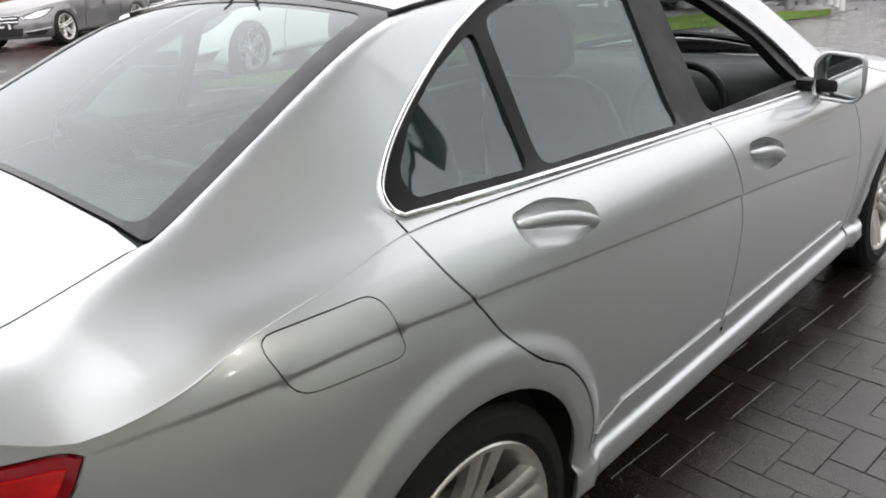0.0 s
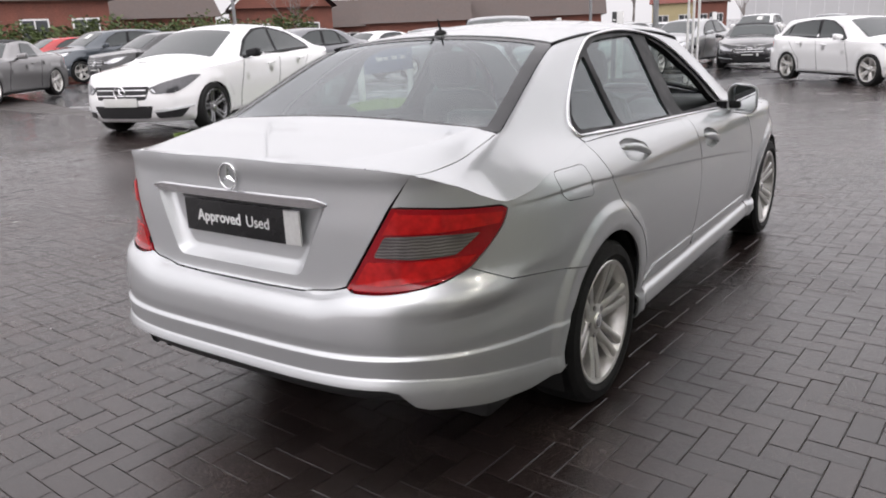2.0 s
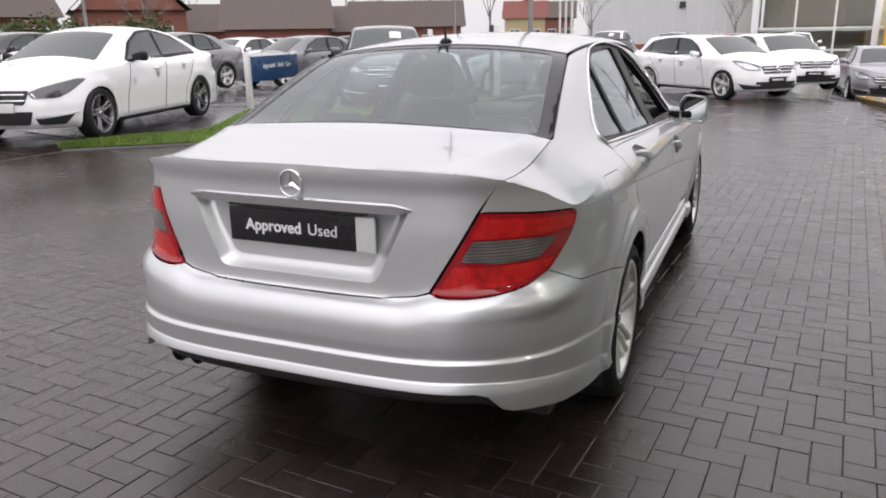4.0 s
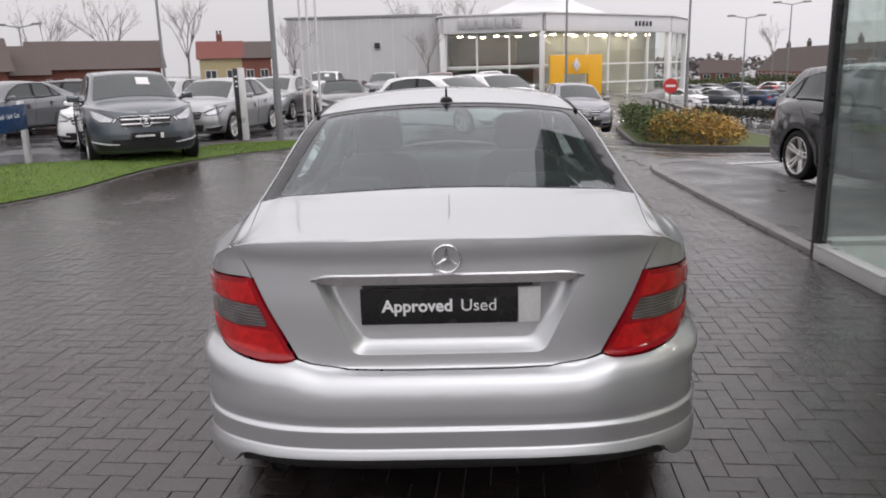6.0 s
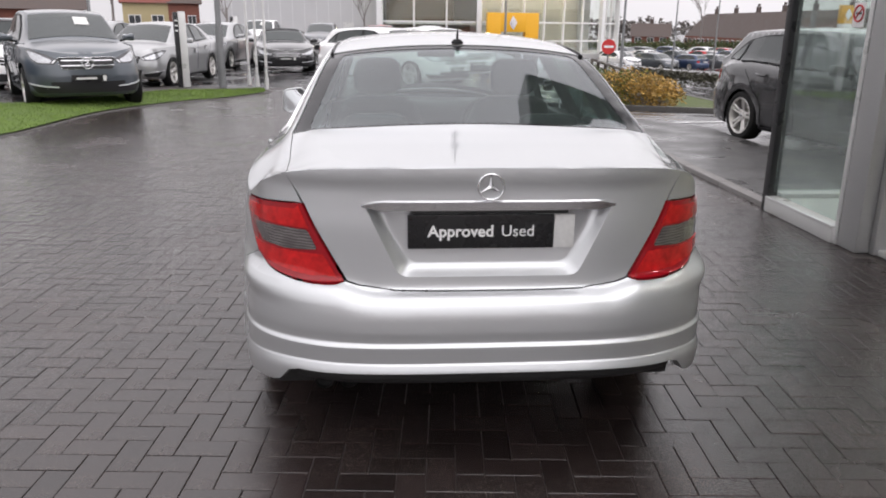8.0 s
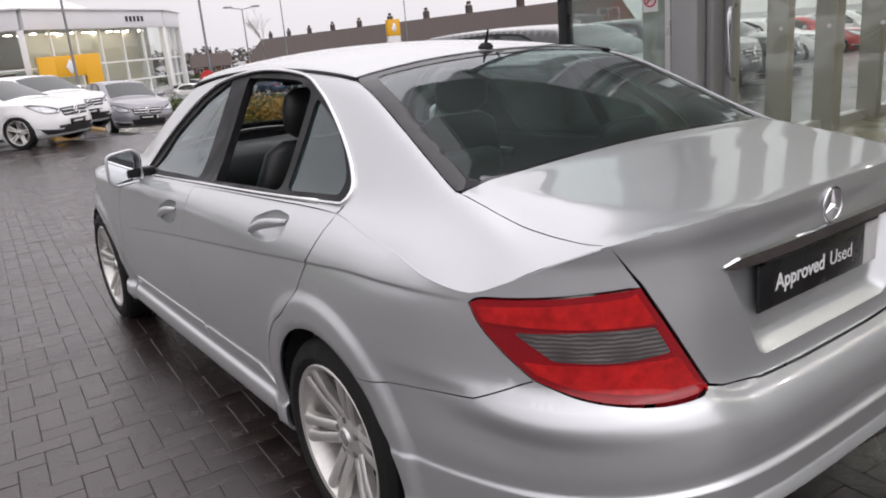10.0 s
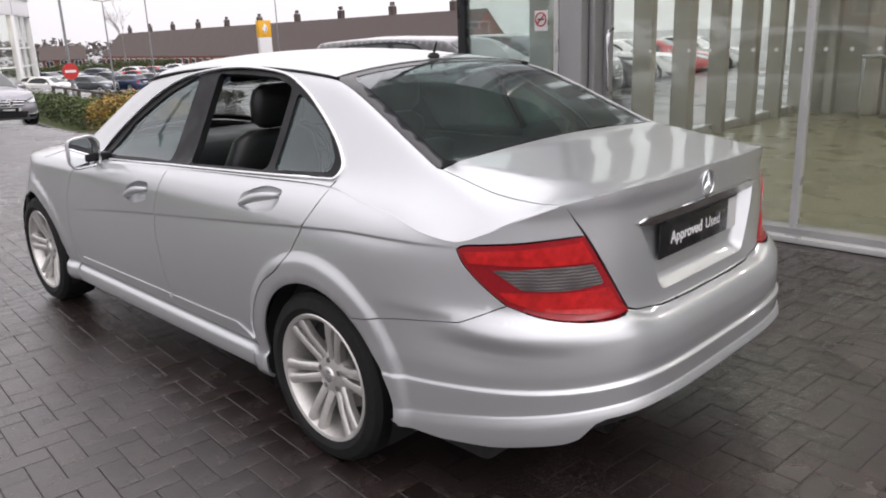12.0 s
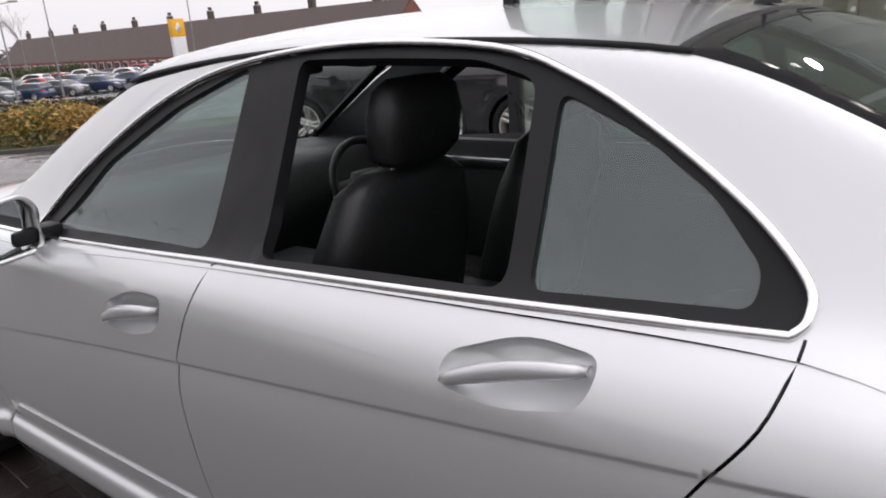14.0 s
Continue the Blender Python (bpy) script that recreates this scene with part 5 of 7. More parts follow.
def footway():
    """Raised footway past the showroom's corner, and the planted island."""
    kerb_run("footway_kerb", [(2.93, 3.86), (2.93, 6.5), (2.95, 8.9), (3.06, 9.45), (3.35, 9.72), (3.8, 9.75)], .125, .045, "low concrete kerb beside the paving")
    rows = [[(x, y, .034) for x in (2.98, 3.4, 4.0, 4.45)] for y in (3.3, 5, 7, 8.8)] + [[(3.06, 9.40, .034), (3.4, 9.62, .034), (3.8, 9.66, .034), (4.1, 9.4, .034)]]
    tagged(strip_mesh("footway", rows, M["footway"]), "wet dark asphalt footway", "pavement", kind="structure")
    # white bay lines
    for a, b, w in (((-12.6, 6.4), (-10.9, 7.4), .1), ((-15.6, 5.6), (-13.8, 6.6), .1), ((3.98, 9.62), (5.15, 9.78), .1), ((5.7, 11.2), (6.9, 11.4), .1), ((-9.4, 8.0), (-8.9, 10.5), .1)):
        a, b = np.array(a), np.array(b)
        d = (b - a) / np.linalg.norm(b - a)
        n = np.array([-d[1], d[0]]) * w / 2
        pts = [a + n, a - n, b - n, b + n]
        tagged(link("bay_line", mesh_of("bay_line", [(p[0], p[1], float(ground_z(*p)) - .008) for p in pts], [(0, 1, 2, 3)], M["paint_line"])), "worn white parking bay line", "road marking", kind="structure")


verge()
footway()

# ==== other cars ====
M["car_glass"] = mat("dark_car_glass", (0.035, 0.042, 0.042), 0.07, var=0.1, rvar=0.02, coat=0.15, spec=0.5)
M["headlamp"] = mat("clear_headlamp", (0.55, 0.56, 0.58), 0.12, 0.6, var=0.35, scale=20, coat=1.0)
M["dark_lamp"] = mat("smoked_headlamp", (0.07, 0.07, 0.075), 0.08, 0.4, var=0.35, scale=20, coat=1.0)
M["day_strip"] = mat("bright_lamp_strip", (0.75, 0.76, 0.78), 0.15, 0.3, var=0.05)
M["grille"] = mat("dark_grille", (0.015, 0.015, 0.016), 0.45, var=0.3, scale=60)
M["plate_bar"] = mat("plain_plate", (0.6, 0.6, 0.58), 0.4, var=0.1)
M["two_tone_alloy"] = mat("machined_dark_alloy", (0.22, 0.22, 0.225), 0.3, 0.8, var=0.1)
PAINT = {
    "white": paint_mat("white_paint", (0.78, 0.78, 0.78), 0, 0.25),
    "black": paint_mat("black_paint", (0.012, 0.012, 0.014), 0, 0.2),
    "slate": paint_mat("slate_blue_paint", (0.075, 0.088, 0.102), 0.4, 0.3),
    "lilac": paint_mat("lilac_grey_paint", (0.27, 0.265, 0.29), 0.6, 0.32),
    "grey": paint_mat("mid_grey_paint", (0.17, 0.175, 0.185), 0.6, 0.32),
    "pewter": paint_mat("pewter_paint", (0.21, 0.205, 0.205), 0.6, 0.32),
    "light": paint_mat("light_silver_paint", (0.40, 0.405, 0.41), 0.7, 0.34),
    "red": paint_mat("red_paint", (0.42, 0.018, 0.02), 0, 0.25),
    "blue": paint_mat("dark_blue_paint", (0.03, 0.05, 0.11), 0.3, 0.3),
}
M["soft_top"] = mat("black_canvas_hood", (0.022, 0.022, 0.024), 0.85, var=0.2, bump=0.4)
SOFT_REAR = pchip([0.18, 0.30, 0.402, 0.431, 0.494, 0.545, 0.58, 0.61, 0.635, 0.655, 0.670, 0.70, 0.85, 0.93, 0.98, 1.03, 1.06],
                  [-.12, -.06, .010, .040, .046, .044, .041, .033, .019, .001, -.016, -.030, -.040, -.047, -.050, -.044, -.046])
SOFT_SIDE = pchip([0.17, 0.22, 0.30, 0.36, 0.45, 0.60, 0.70, 0.80, 0.86, 0.90, 0.94, 0.97, 0.99, 1.02],
                  [-.10, -.050, -.034, -.030, -.018, -.004, 0, -.003, -.008, -.018, -.036, -.060, -.082, -.115])
LOW_NOSE = dict(deck=pchip([0, .05, .35, .60, .74, 1.2, 2.8, 3.4, 3.9, 4.3, 4.58], [1.03, 1.034, 1.05, 1.06, 1.06, 1.03, .99, .965, .905, .82, .69]),
                ztop=pchip([0, .40, .55, .70, .78, .86, .94, 1.04, 1.15, 1.28, 1.45, 1.64, 2.1, 2.85, 3.75, 4.2, 5.0, 5.6, 6.2],
                           [1.03, 1.03, 1.02, 1.00, .985, .965, .945, .935, .94, .958, .975, .99, .985, .96, .905, .875, .795, .72, .69]))
CABIN = {
    "saloon": dict(crown=(.045, .06), tumble=1.9),
    "coupe": dict(roof=(2.05, 1.42, 0.095), rear=(0.30, 1.035, 0.40), screen=(2.72, 1.365, -0.46), crown=(.045, .06), tumble=1.8, **LOW_NOSE),
    "hatch": dict(roof=(1.7, 1.437, 0.028), rear=(0.28, 1.02, 1.15), screen=(2.72, 1.395, -0.47), crown=(.030, .045), tumble=2.4),
    "estate": dict(roof=(1.6, 1.437, 0.020), rear=(0.18, 1.02, 1.3), screen=(2.80, 1.395, -0.50), crown=(.032, .05), tumble=2.1),
    "roadster": dict(roof=(1.75, 1.39, 0.10), rear=(1.05, 1.06, 0.75), screen=(2.30, 1.36, -0.62), crown=(.05, .06), **LOW_NOSE),
}


def far_car(kind, paint, L, W, H, label, rim="alloy", fplate="plate_black", lampmat="headlamp", card=False, mirror=None, skirt=True):
    """A parked car in plainer panels."""
    sh = Shell(flare=.010, rear_off=SOFT_REAR, side_off=SOFT_SIDE, **CABIN[kind])
    kx, ky, kz = W / .885, L / 4.58, H / 1.437

    def scaled(f):
        def g(u, v):
            x, y, z = f(u, v)
            return x * kx, y * ky, z * kz
        return g
    mid = np.array([0, L / 2, 0.6])
    A = Chart(scaled(sh.wall), lambda p, n: 1 if ((p - mid) * n * (1, 1, 0)).sum() > 0 else -1)
    T = Chart(scaled(sh.top), lambda p, n: 1 if n[:, 2].sum() > 0 else -1)
    car = thing("parked_car", None, label, "car")
    body = PAINT[paint]
    sy, sxf, sx = sh.s_y, sh.s_xf, sh.s_x
    az = .32 * (.317 * 1.02) / (.317 * kz)
    for side in (1, -1):
        top = [(s, float(sh.ztop(s))) for s in np.linspace(0, sh.S, 50)]
        fa = [(sy(y), z) for y, z in arc(3.79, .30, .36, -18, 198, 20)]
        ra = [(sy(y), z) for y, z in arc(1.03, .30, .36, -18, 198, 20)]
        low = [(sh.S, .20)] + [(sxf(.6), .20)] + [p for p in fa] + [(sy(3.2), .20), (sy(1.6), .20)] + [p for p in ra] + [(sx(.6), .24), (0, .24)]
        panel("body_side", A, top + low, body, car, res=.085, side=side, depth=.03)
        dz = -.045 if kind in ("coupe", "roadster") else .05 if kind == "hatch" else 0.0
        lamp = [(sxf(.41), .672 + dz), (sxf(.47), .603 + dz), (sxf(.70), .606 + dz), (sy(4.26), .668 + dz), (sy(3.98), .812 + dz), (sy(4.14), .818 + dz), (sxf(.74), .782 + dz), (sxf(.58), .738 + dz)]
        hl = panel("headlamp", A, rounded(lamp, .025, 3), M["dark_lamp"], car, res=.05, lift=.006, side=side, depth=.012)
        reflector = [(sxf(.50), .660 + dz), (sxf(.54), .622 + dz), (sxf(.70), .628 + dz), (sy(4.24), .692 + dz), (sy(4.08), .785 + dz), (sxf(.72), .752 + dz)]
        panel("reflector", A, rounded(reflector, .02, 3), M[lampmat], hl, res=.05, lift=.010, side=side, depth=.006)
        brow = [(sxf(.45), .660 + dz), (sxf(.49), .618 + dz), (sxf(.51), .618 + dz), (sxf(.47), .668 + dz)]
        panel("light_strip", A, brow, M["day_strip"], hl, res=.05, lift=.013, side=side, depth=.004)

        def skin(y, z, out=0.0):
            x_, y_, z_ = A(np.array(sy(y)), np.array(z))
            return (side * (float(x_) + out), float(y_), float(z_))
        for y0, y1 in (((1.46, 1.04), (2.12, 2.05), (3.16, 3.02)) if kind not in ("coupe", "roadster") else ((1.50, 1.16), (2.14, 2.05), (3.16, 3.02)) if kind == "coupe" else ((1.72, 1.60), (3.10, 2.95))):
            tube("door_seam", [skin(y0 + (y1 - y0) * max(0, q - .35) / .65, .27 + .64 * q, .001) for q in np.linspace(0, 1, 9)], .0045, M["gap"], car, seg=5)
        for yh in ((1.40, 2.34) if kind != "roadster" else (2.02,)):
            tube("door_handle", [skin(yh - .09 + .18 * q, .872 - .02 * q - (.03 if yh > 2 else 0), .012 + .012 * math.sin(math.pi * q)) for q in np.linspace(0, 1, 7)], .014, body, car, seg=8, flat=.7)
        if skirt:
            sk = [(sy(1.44), .225), (sy(3.38), .225), (sy(3.38), .190), (sy(1.44), .190)]
            panel("sill", A, sk, M["black_trim"], car, res=.1, lift=.012, side=side, depth=.02)
        tl = [(sx(.60), .90), (sy(.30), .88), (sy(.22), .74), (sx(.58), .72)]
        panel("tail_lamp", A, rounded(tl, .03, 3), M["lamp_red"], car, res=.06, lift=.006, side=side, depth=.01)
        drl = [(sxf(.82), .395), (sxf(.60), .355), (sxf(.44), .345), (sxf(.44), .328), (sxf(.60), .335), (sxf(.82), .375)]
        panel("day_lamp", A, drl, M["day_strip"], car, res=.05, lift=.010, side=side, depth=.01)
        vent = [(sxf(.80), .37), (sxf(.46), .35), (sxf(.50), .25), (sxf(.74), .25)]
        panel("air_intake", A, rounded(vent, .02, 3), M["grille"], car, res=.08, lift=.004, side=side, depth=.008)
        if kind == "roadster":
            wins = [[(2.32, .965), (1.62, .985), (1.60, 1.26), (1.95, 1.29)]]
        else:
            r0 = {"saloon": 1.08, "coupe": 1.0, "hatch": .62, "estate": .45}[kind]
            tz = 1.325
            wins = [[(2.92, .955), (2.08, .985), (1.97, tz + .01), (2.28, tz - .01), (2.60, 1.20)], [(1.97, .99), (r0 + .30, 1.005), (r0 + .34, tz - .05), (1.55, tz), (1.87, tz + .01)],
                    [(r0 + .24, 1.01), (r0, 1.03), (r0 + .06, 1.10), (r0 + .27, tz - .09)]]
            if kind == "coupe":
                wins = [[(2.92, .955), (2.06, .985), (1.99, 1.325), (2.28, 1.305), (2.60, 1.19)], [(1.99, .99), (1.02, 1.020), (1.10, 1.095), (1.45, 1.235), (1.91, 1.325)]]
        if kind != "roadster":
            band = [(2.98, .940), (1.9, .972), (r0 - .05, 1.012), (r0 - .02, 1.075), (r0 + .24, tz - .055), (1.5, tz + .030), (1.95, tz + .040), (2.32, tz + .010), (2.66, 1.19)]
            if kind == "coupe":
                band = [(2.98, .940), (1.9, .972), (.93, 1.002), (.99, 1.070), (1.40, 1.262), (1.95, 1.358), (2.32, 1.335), (2.66, 1.19)]
            p = np.array(rounded(band, .05, 4))
            p = np.stack([sh.x_at(p[:, 0], p[:, 1]), p[:, 0]], 1)
            panel("window_frame", T, p, M["black_trim"], car, res=.045, lift=.012, side=side, depth=.014)
        for lp in wins:
            p = np.array(rounded(lp, .03, 3))
            p = np.stack([sh.x_at(p[:, 0], p[:, 1]), p[:, 0]], 1)
            panel("side_window", T, p, M["car_glass"], car, res=.045, lift=.018, side=side, depth=.016)
        mx, my, mz = side * (W + .075), L * (.635 if kind != "roadster" else .57), 1.005 * kz
        mb = box_bm(mx, my, mz, .20, .115, .125, .042, 3)
        for v in mb.verts:
            if (v.co.x - mx) * side < 0:
                v.co.z = mz + (v.co.z - mz) * .72 - .006
        mo = part("door_mirror", mb, M[mirror] if mirror else body, car, smooth="all")
        part("mirror_stalk", cyl_bm((side * (W - .12), my + .01, mz - .075), (mx - side * .03, my, mz - .035), .022, .018, 8), M["black_trim"], mo, smooth=True)
        part("mirror_glass", box_bm(mx + side * .008, my - .055, mz, .15, .012, .09, .004), M["mirror"], mo)
    ss = np.linspace(0, sh.S, 90)
    ex, ey, _ = sh.wall(ss, sh.ztop(ss))
    loop = list(zip(ex, ey))
    loop = loop[1:-1] + [(0, ey[-1])] + [(-a, b) for a, b in loop[1:-1][::-1]] + [(0, ey[0])]
    panel("body_top", T, loop, body, car, res=.065, skirt=False)
    s0, s1 = sh.screen[0], (sh.screen[1] - 1.03) / -sh.screen[2] + sh.screen[0]
    wide = .045 if kind == "hatch" else 0.0
    panel("windscreen", T, rounded([(.53 + wide, s0 + .03), (.64 + wide, s1), (-.64 - wide, s1), (-.53 - wide, s0 + .03)], .04, 3), M["car_glass"], car, res=.10, lift=.006, depth=.006)
    if card:
        panel("price_card", T, [(-.08, s0 + .18), (-.30, s0 + .18), (-.30, s0 + .42), (-.08, s0 + .42)], M["plate_bar"], car, res=.1, lift=.014, depth=.004)
    r0, r1 = sh.rear[0] + .05, min(sh.rear[0] + (1.36 - sh.rear[1]) / sh.rear[2], 1.2)
    panel("rear_screen", T, rounded([(.60, r0), (.50, r1), (-.50, r1), (-.60, r0)], .04, 3), M["car_glass"], car, res=.10, lift=.006, depth=.006)
    if kind == "roadster":
        panel("canvas_hood", T, [(.56, 1.10), (.53, 2.28), (-.53, 2.28), (-.56, 1.10)], M["soft_top"], car, res=.08, lift=.008)
    S = sh.S
    gz = -.045 if kind in ("coupe", "roadster") else .05 if kind == "hatch" else 0.0
    g = [(S - .44, .700 + gz), (S - .37, .535 + gz), (S + .37, .535 + gz), (S + .44, .700 + gz)]

    def nose(u, v):
        sg = np.where(u > S, -1.0, 1.0)
        x, y, z = sh.wall(np.where(u > S, 2 * S - u, u), v)
        return x * sg * kx, y * ky, z * kz
    N = Chart(nose, lambda p, n: 1 if n[:, 1].sum() > 0 else -1)
    panel("grille", N, rounded(g, .03, 3), M["grille"], car, res=.08, lift=.006, depth=.01)
    for zb in (.585 + gz, .655 + gz):
        panel("grille_bar", N, [(S - .38, zb - .0065), (S + .38, zb - .0065), (S + .38, zb + .0065), (S - .38, zb + .0065)], M["chrome"], car, res=.12, lift=.014, depth=.008)
    yb = float(sh.wall(np.array(S), np.array(.6))[1]) * ky
    bd = thing("badge")
    bd.parent = car
    rim_ = rounded(g, .03, 3)
    tube("grille_surround", [tuple(float(c) for c in np.stack(N(np.array(q[0]), np.array(q[1])))) for q in dense(rim_, .05)], .005, M["chrome"], car, closed=True, seg=6)
    bz = (.618 + gz) * kz
    yg = float(sh.wall(np.array(S), np.array(.62))[1]) * ky + .03
    tube("badge_ring", [(.085 * math.sin(q), yg, bz + .085 * math.cos(q)) for q in np.linspace(0, 2 * math.pi, 25)[:-1]], .009, M["chrome"], bd, closed=True)
    for q in range(3):
        an = 2 * math.pi * q / 3
        part("badge_arm", cyl_bm((0, yg, bz), (.08 * math.sin(an), yg, bz + .08 * math.cos(an)), .014, .003, 6), M["chrome"], bd)
    low = .56 if kind == "hatch" else .46
    panel("lower_intake", N, rounded([(S - low, .41), (S - low + .06, .25), (S + low - .06, .25), (S + low, .41)], .03, 3), M["grille"], car, res=.1, lift=.004, depth=.01)
    box("front_plate", (0, yb + .035, .455 * kz), (.52, .015, .11), M[fplate], car, .004)
    if fplate == "plate_black":
        box("plate_lettering", (.04, yb + .044, .455 * kz), (.30, .004, .030), M["plate_bar"], car)
        box("plate_tab", (-.225, yb + .044, .455 * kz), (.05, .004, .085), M["plate_bar"], car)
    box("rear_plate", (0, -.02, .80 * kz), (.52, .02, .11), M["plate_bar"], car, .004)
    r = .317 * 1.02
    for y, side in ((1.03, 1), (1.03, -1), (3.79, 1), (3.79, -1)):
        build_wheel("wheel", car, (side * (W - .115), y * ky, r), side, radius=r, rim=.236, twin=5, alloy=M[rim], turn=.2)
    box("underbody", (0, L / 2, .32), (W * 1.6, L * .86, .22), M["plastic"], car, .03)
    car["half"] = L / 2
    return car


def place(car, x, y, heading, dz=0.0):
    return pose(x, y, float(ground_z(x, y)) + dz, 0, 0, heading) @ Matrix.Translation((0, -car["half"], 0))


def recolour(car, paint):
    for o in (car, *car.children_recursive):
        if o.type == "MESH":
            for sl in o.material_slots:
                if sl.material and sl.material.name in {p.name for p in PAINT.values()}:
                    sl.link = "OBJECT"
                    sl.material = PAINT[paint]
    return car


coupe = far_car("coupe", "white", 4.63, .89, 1.43, "white four-door coupe parked beside the grass verge", "two_tone_alloy", "plate_bar", "dark_lamp", mirror="black_trim")
coupe.matrix_world = place(coupe, -7.72, 6.62, 195)
mpv = far_car("hatch", "slate", 4.36, .893, 1.56, "slate-blue compact people carrier facing the verge", card=True)
mpv.matrix_world = place(mpv, -6.06, 12.35, 209)
saloon = far_car("saloon", "light", 4.6, .885, 1.45, "light silver saloon parked in a row")
saloon.matrix_world = place(saloon, -5.92, 17.8, 174)
hatch = far_car("hatch", "white", 4.29, .87, 1.37, "white five-door hatchback parked on the lot")
hatch.matrix_world = place(hatch, -.15, 17.5, 225)
roadster = far_car("roadster", "pewter", 4.1, .89, 1.30, "pewter grey roadster with its black canvas hood up")
roadster.matrix_world = place(roadster, -15.4, 6.8, 213)
estate = far_car("estate", "black", 4.7, .90, 1.47, "black estate car parked by the footway")
estate.matrix_world = place(estate, 5.47, 6.60, -173)


def again(proto, x, y, heading, paint, label, group=""):
    c = copy_thing(proto, place(proto, x, y, heading))
    tagged(c, label, group=group)
    return recolour(c, paint)


again(saloon, -5.9, 24.6, 174, "light", "silver saloon behind a white marker post")
again(roadster, -3.6, 23.4, 190, "black", "black two-seater facing the paving")
again(hatch, 1.2, 20.5, 207, "white", "second white hatchback behind the first")
lilac = again(saloon, 3.85, 23.0, 183, "lilac", "lilac-grey saloon parked near the hedge")
lilac.matrix_basis = lilac.matrix_basis @ pose(0, 0, .06, 0, -3)
again(saloon, -12.2, 18.8, 163, "grey", "grey saloon behind the blue sign")
again(hatch, -7.9, 16.2, 186, "white", "small white hatchback half hidden behind the people carrier")
for x, p, pr, lb in ((-24.2, "red", hatch, "red hatchback under the hedge"), (-21.4, "slate", mpv, "blue-grey people carrier in the back row"), (-18.5, "black", saloon, "black saloon in the back row"),
                     (-15.7, "white", mpv, "white sport utility car in the back row"), (-13.0, "grey", saloon, "grey saloon in the back row")):
    again(pr, x, 13.6, 176, p, lb, "back row of cars")
for x, y, h, p, pr in ((-12.0, 21.5, 95, "black", estate), (-17.5, 22.5, 175, "white", saloon), (-14.6, 24.5, 175, "slate", hatch), (-9.2, 23.0, 175, "light", saloon),
                       (-9.0, 31, 175, "white", hatch), (-6.2, 36, 180, "white", mpv), (-3.4, 37, 180, "grey", saloon), (-.6, 38, 180, "red", hatch), (2.0, 38.5, 180, "white", saloon)):
    again(pr, x, y, h, p, {"white": "white", "black": "black", "slate": "blue-grey", "light": "silver", "grey": "grey", "red": "red"}[p] + " used car further back on the lot", "far cars on the lot")
for x, y, h, p, pr, lb in ((19.5, 12.6, 195, "white", hatch, "white hatchback in the bays past the showroom"), (15.4, 11.4, 192, "black", saloon, "black saloon in the bays past the showroom"),
                           (12.0, 10.4, 190, "grey", estate, "grey estate car in the bays past the showroom"), (23.6, 13.6, 196, "red", hatch, "red hatchback in the bays past the showroom"),
                           (28.0, 14.4, 197, "white", saloon, "white saloon in the bays past the showroom"), (9.2, 11.0, 188, "slate", mpv, "blue-grey people carrier past the showroom")):
    again(pr, x, y, h, p, lb, "cars past the showroom")
rng = random.Random(9)
for row, (y0, x0, n) in enumerate(((66, 20.5, 8), (74, 22.5, 9), (84, 26, 10))):
    for k in range(n):
        p = rng.choice(["white", "red", "grey", "black", "light", "slate", "blue", "white", "red"])
        again(rng.choice([saloon, hatch, mpv, estate]), x0 + k * 3.0 + rng.uniform(-.2, .2), y0 + rng.uniform(-.4, .4), 205 + rng.choice([0, 180]), p,
              {"white": "white", "black": "black", "slate": "blue-grey", "light": "silver", "grey": "grey", "red": "red", "blue": "dark blue"}[p] + " car in the distant car park", "distant car park")

# ==== showroom, planting, signs and distance ====
M["frame_grey"] = mat("grey_aluminium", (0.42, 0.42, 0.42), 0.4, 0.5, var=0.06, scale=3)
M["frame_white"] = mat("pale_aluminium", (0.62, 0.62, 0.61), 0.35, 0.3, var=0.06, scale=3)
M["dark_post"] = mat("black_aluminium", (0.02, 0.02, 0.022), 0.3, var=0.1)
M["pane"] = glass_mat("showroom_glass", (0.95, 0.97, 0.95), 0.015, 0.98, gain=0.9)
M["bay_pane"] = glass_mat("wet_bay_glass", (0.90, 0.96, 0.94), 0.05, 0.96, 0.07, (0.62, 0.68, 0.68))
M["tile"] = mat("beige_showroom_tile", (0.29, 0.275, 0.195), 0.30, var=0.12, scale=2, rvar=0.06)
M["inner_wall"] = mat("grey_showroom_wall", (0.42, 0.41, 0.38), 0.7, var=0.12, scale=1.5)
M["inner_white"] = mat("white_showroom_ceiling", (0.65, 0.65, 0.63), 0.8, var=0.05)
M["beige_board"] = mat("beige_display_board", (0.30, 0.26, 0.19), 0.7, var=0.15, scale=1.2)
M["brown_board"] = mat("brown_display_board", (0.10, 0.085, 0.07), 0.7, var=0.2, scale=1.2)
M["fin"] = mat("grey_beige_fin", (0.44, 0.425, 0.385), 0.55, var=0.10, scale=2)
M["downlight"] = mat("lit_downlight", (1.0, 0.95, 0.85), 0.5, var=0, rvar=0, emit=95)
M["canopy_light"] = mat("lit_canopy_lamp", (1.0, 0.96, 0.88), 0.5, var=0, rvar=0, emit=22)
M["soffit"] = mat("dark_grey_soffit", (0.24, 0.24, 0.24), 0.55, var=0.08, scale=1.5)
M["warm_light"] = mat("lit_ceiling_and_fill_lamp", (1.0, 0.88, 0.62), 0.5, var=0, rvar=0, emit=24)
M["brick"] = mat("red_brick", (0.19, 0.075, 0.055), 0.85, var=0.3, scale=2, fine=14, bump=0.2)
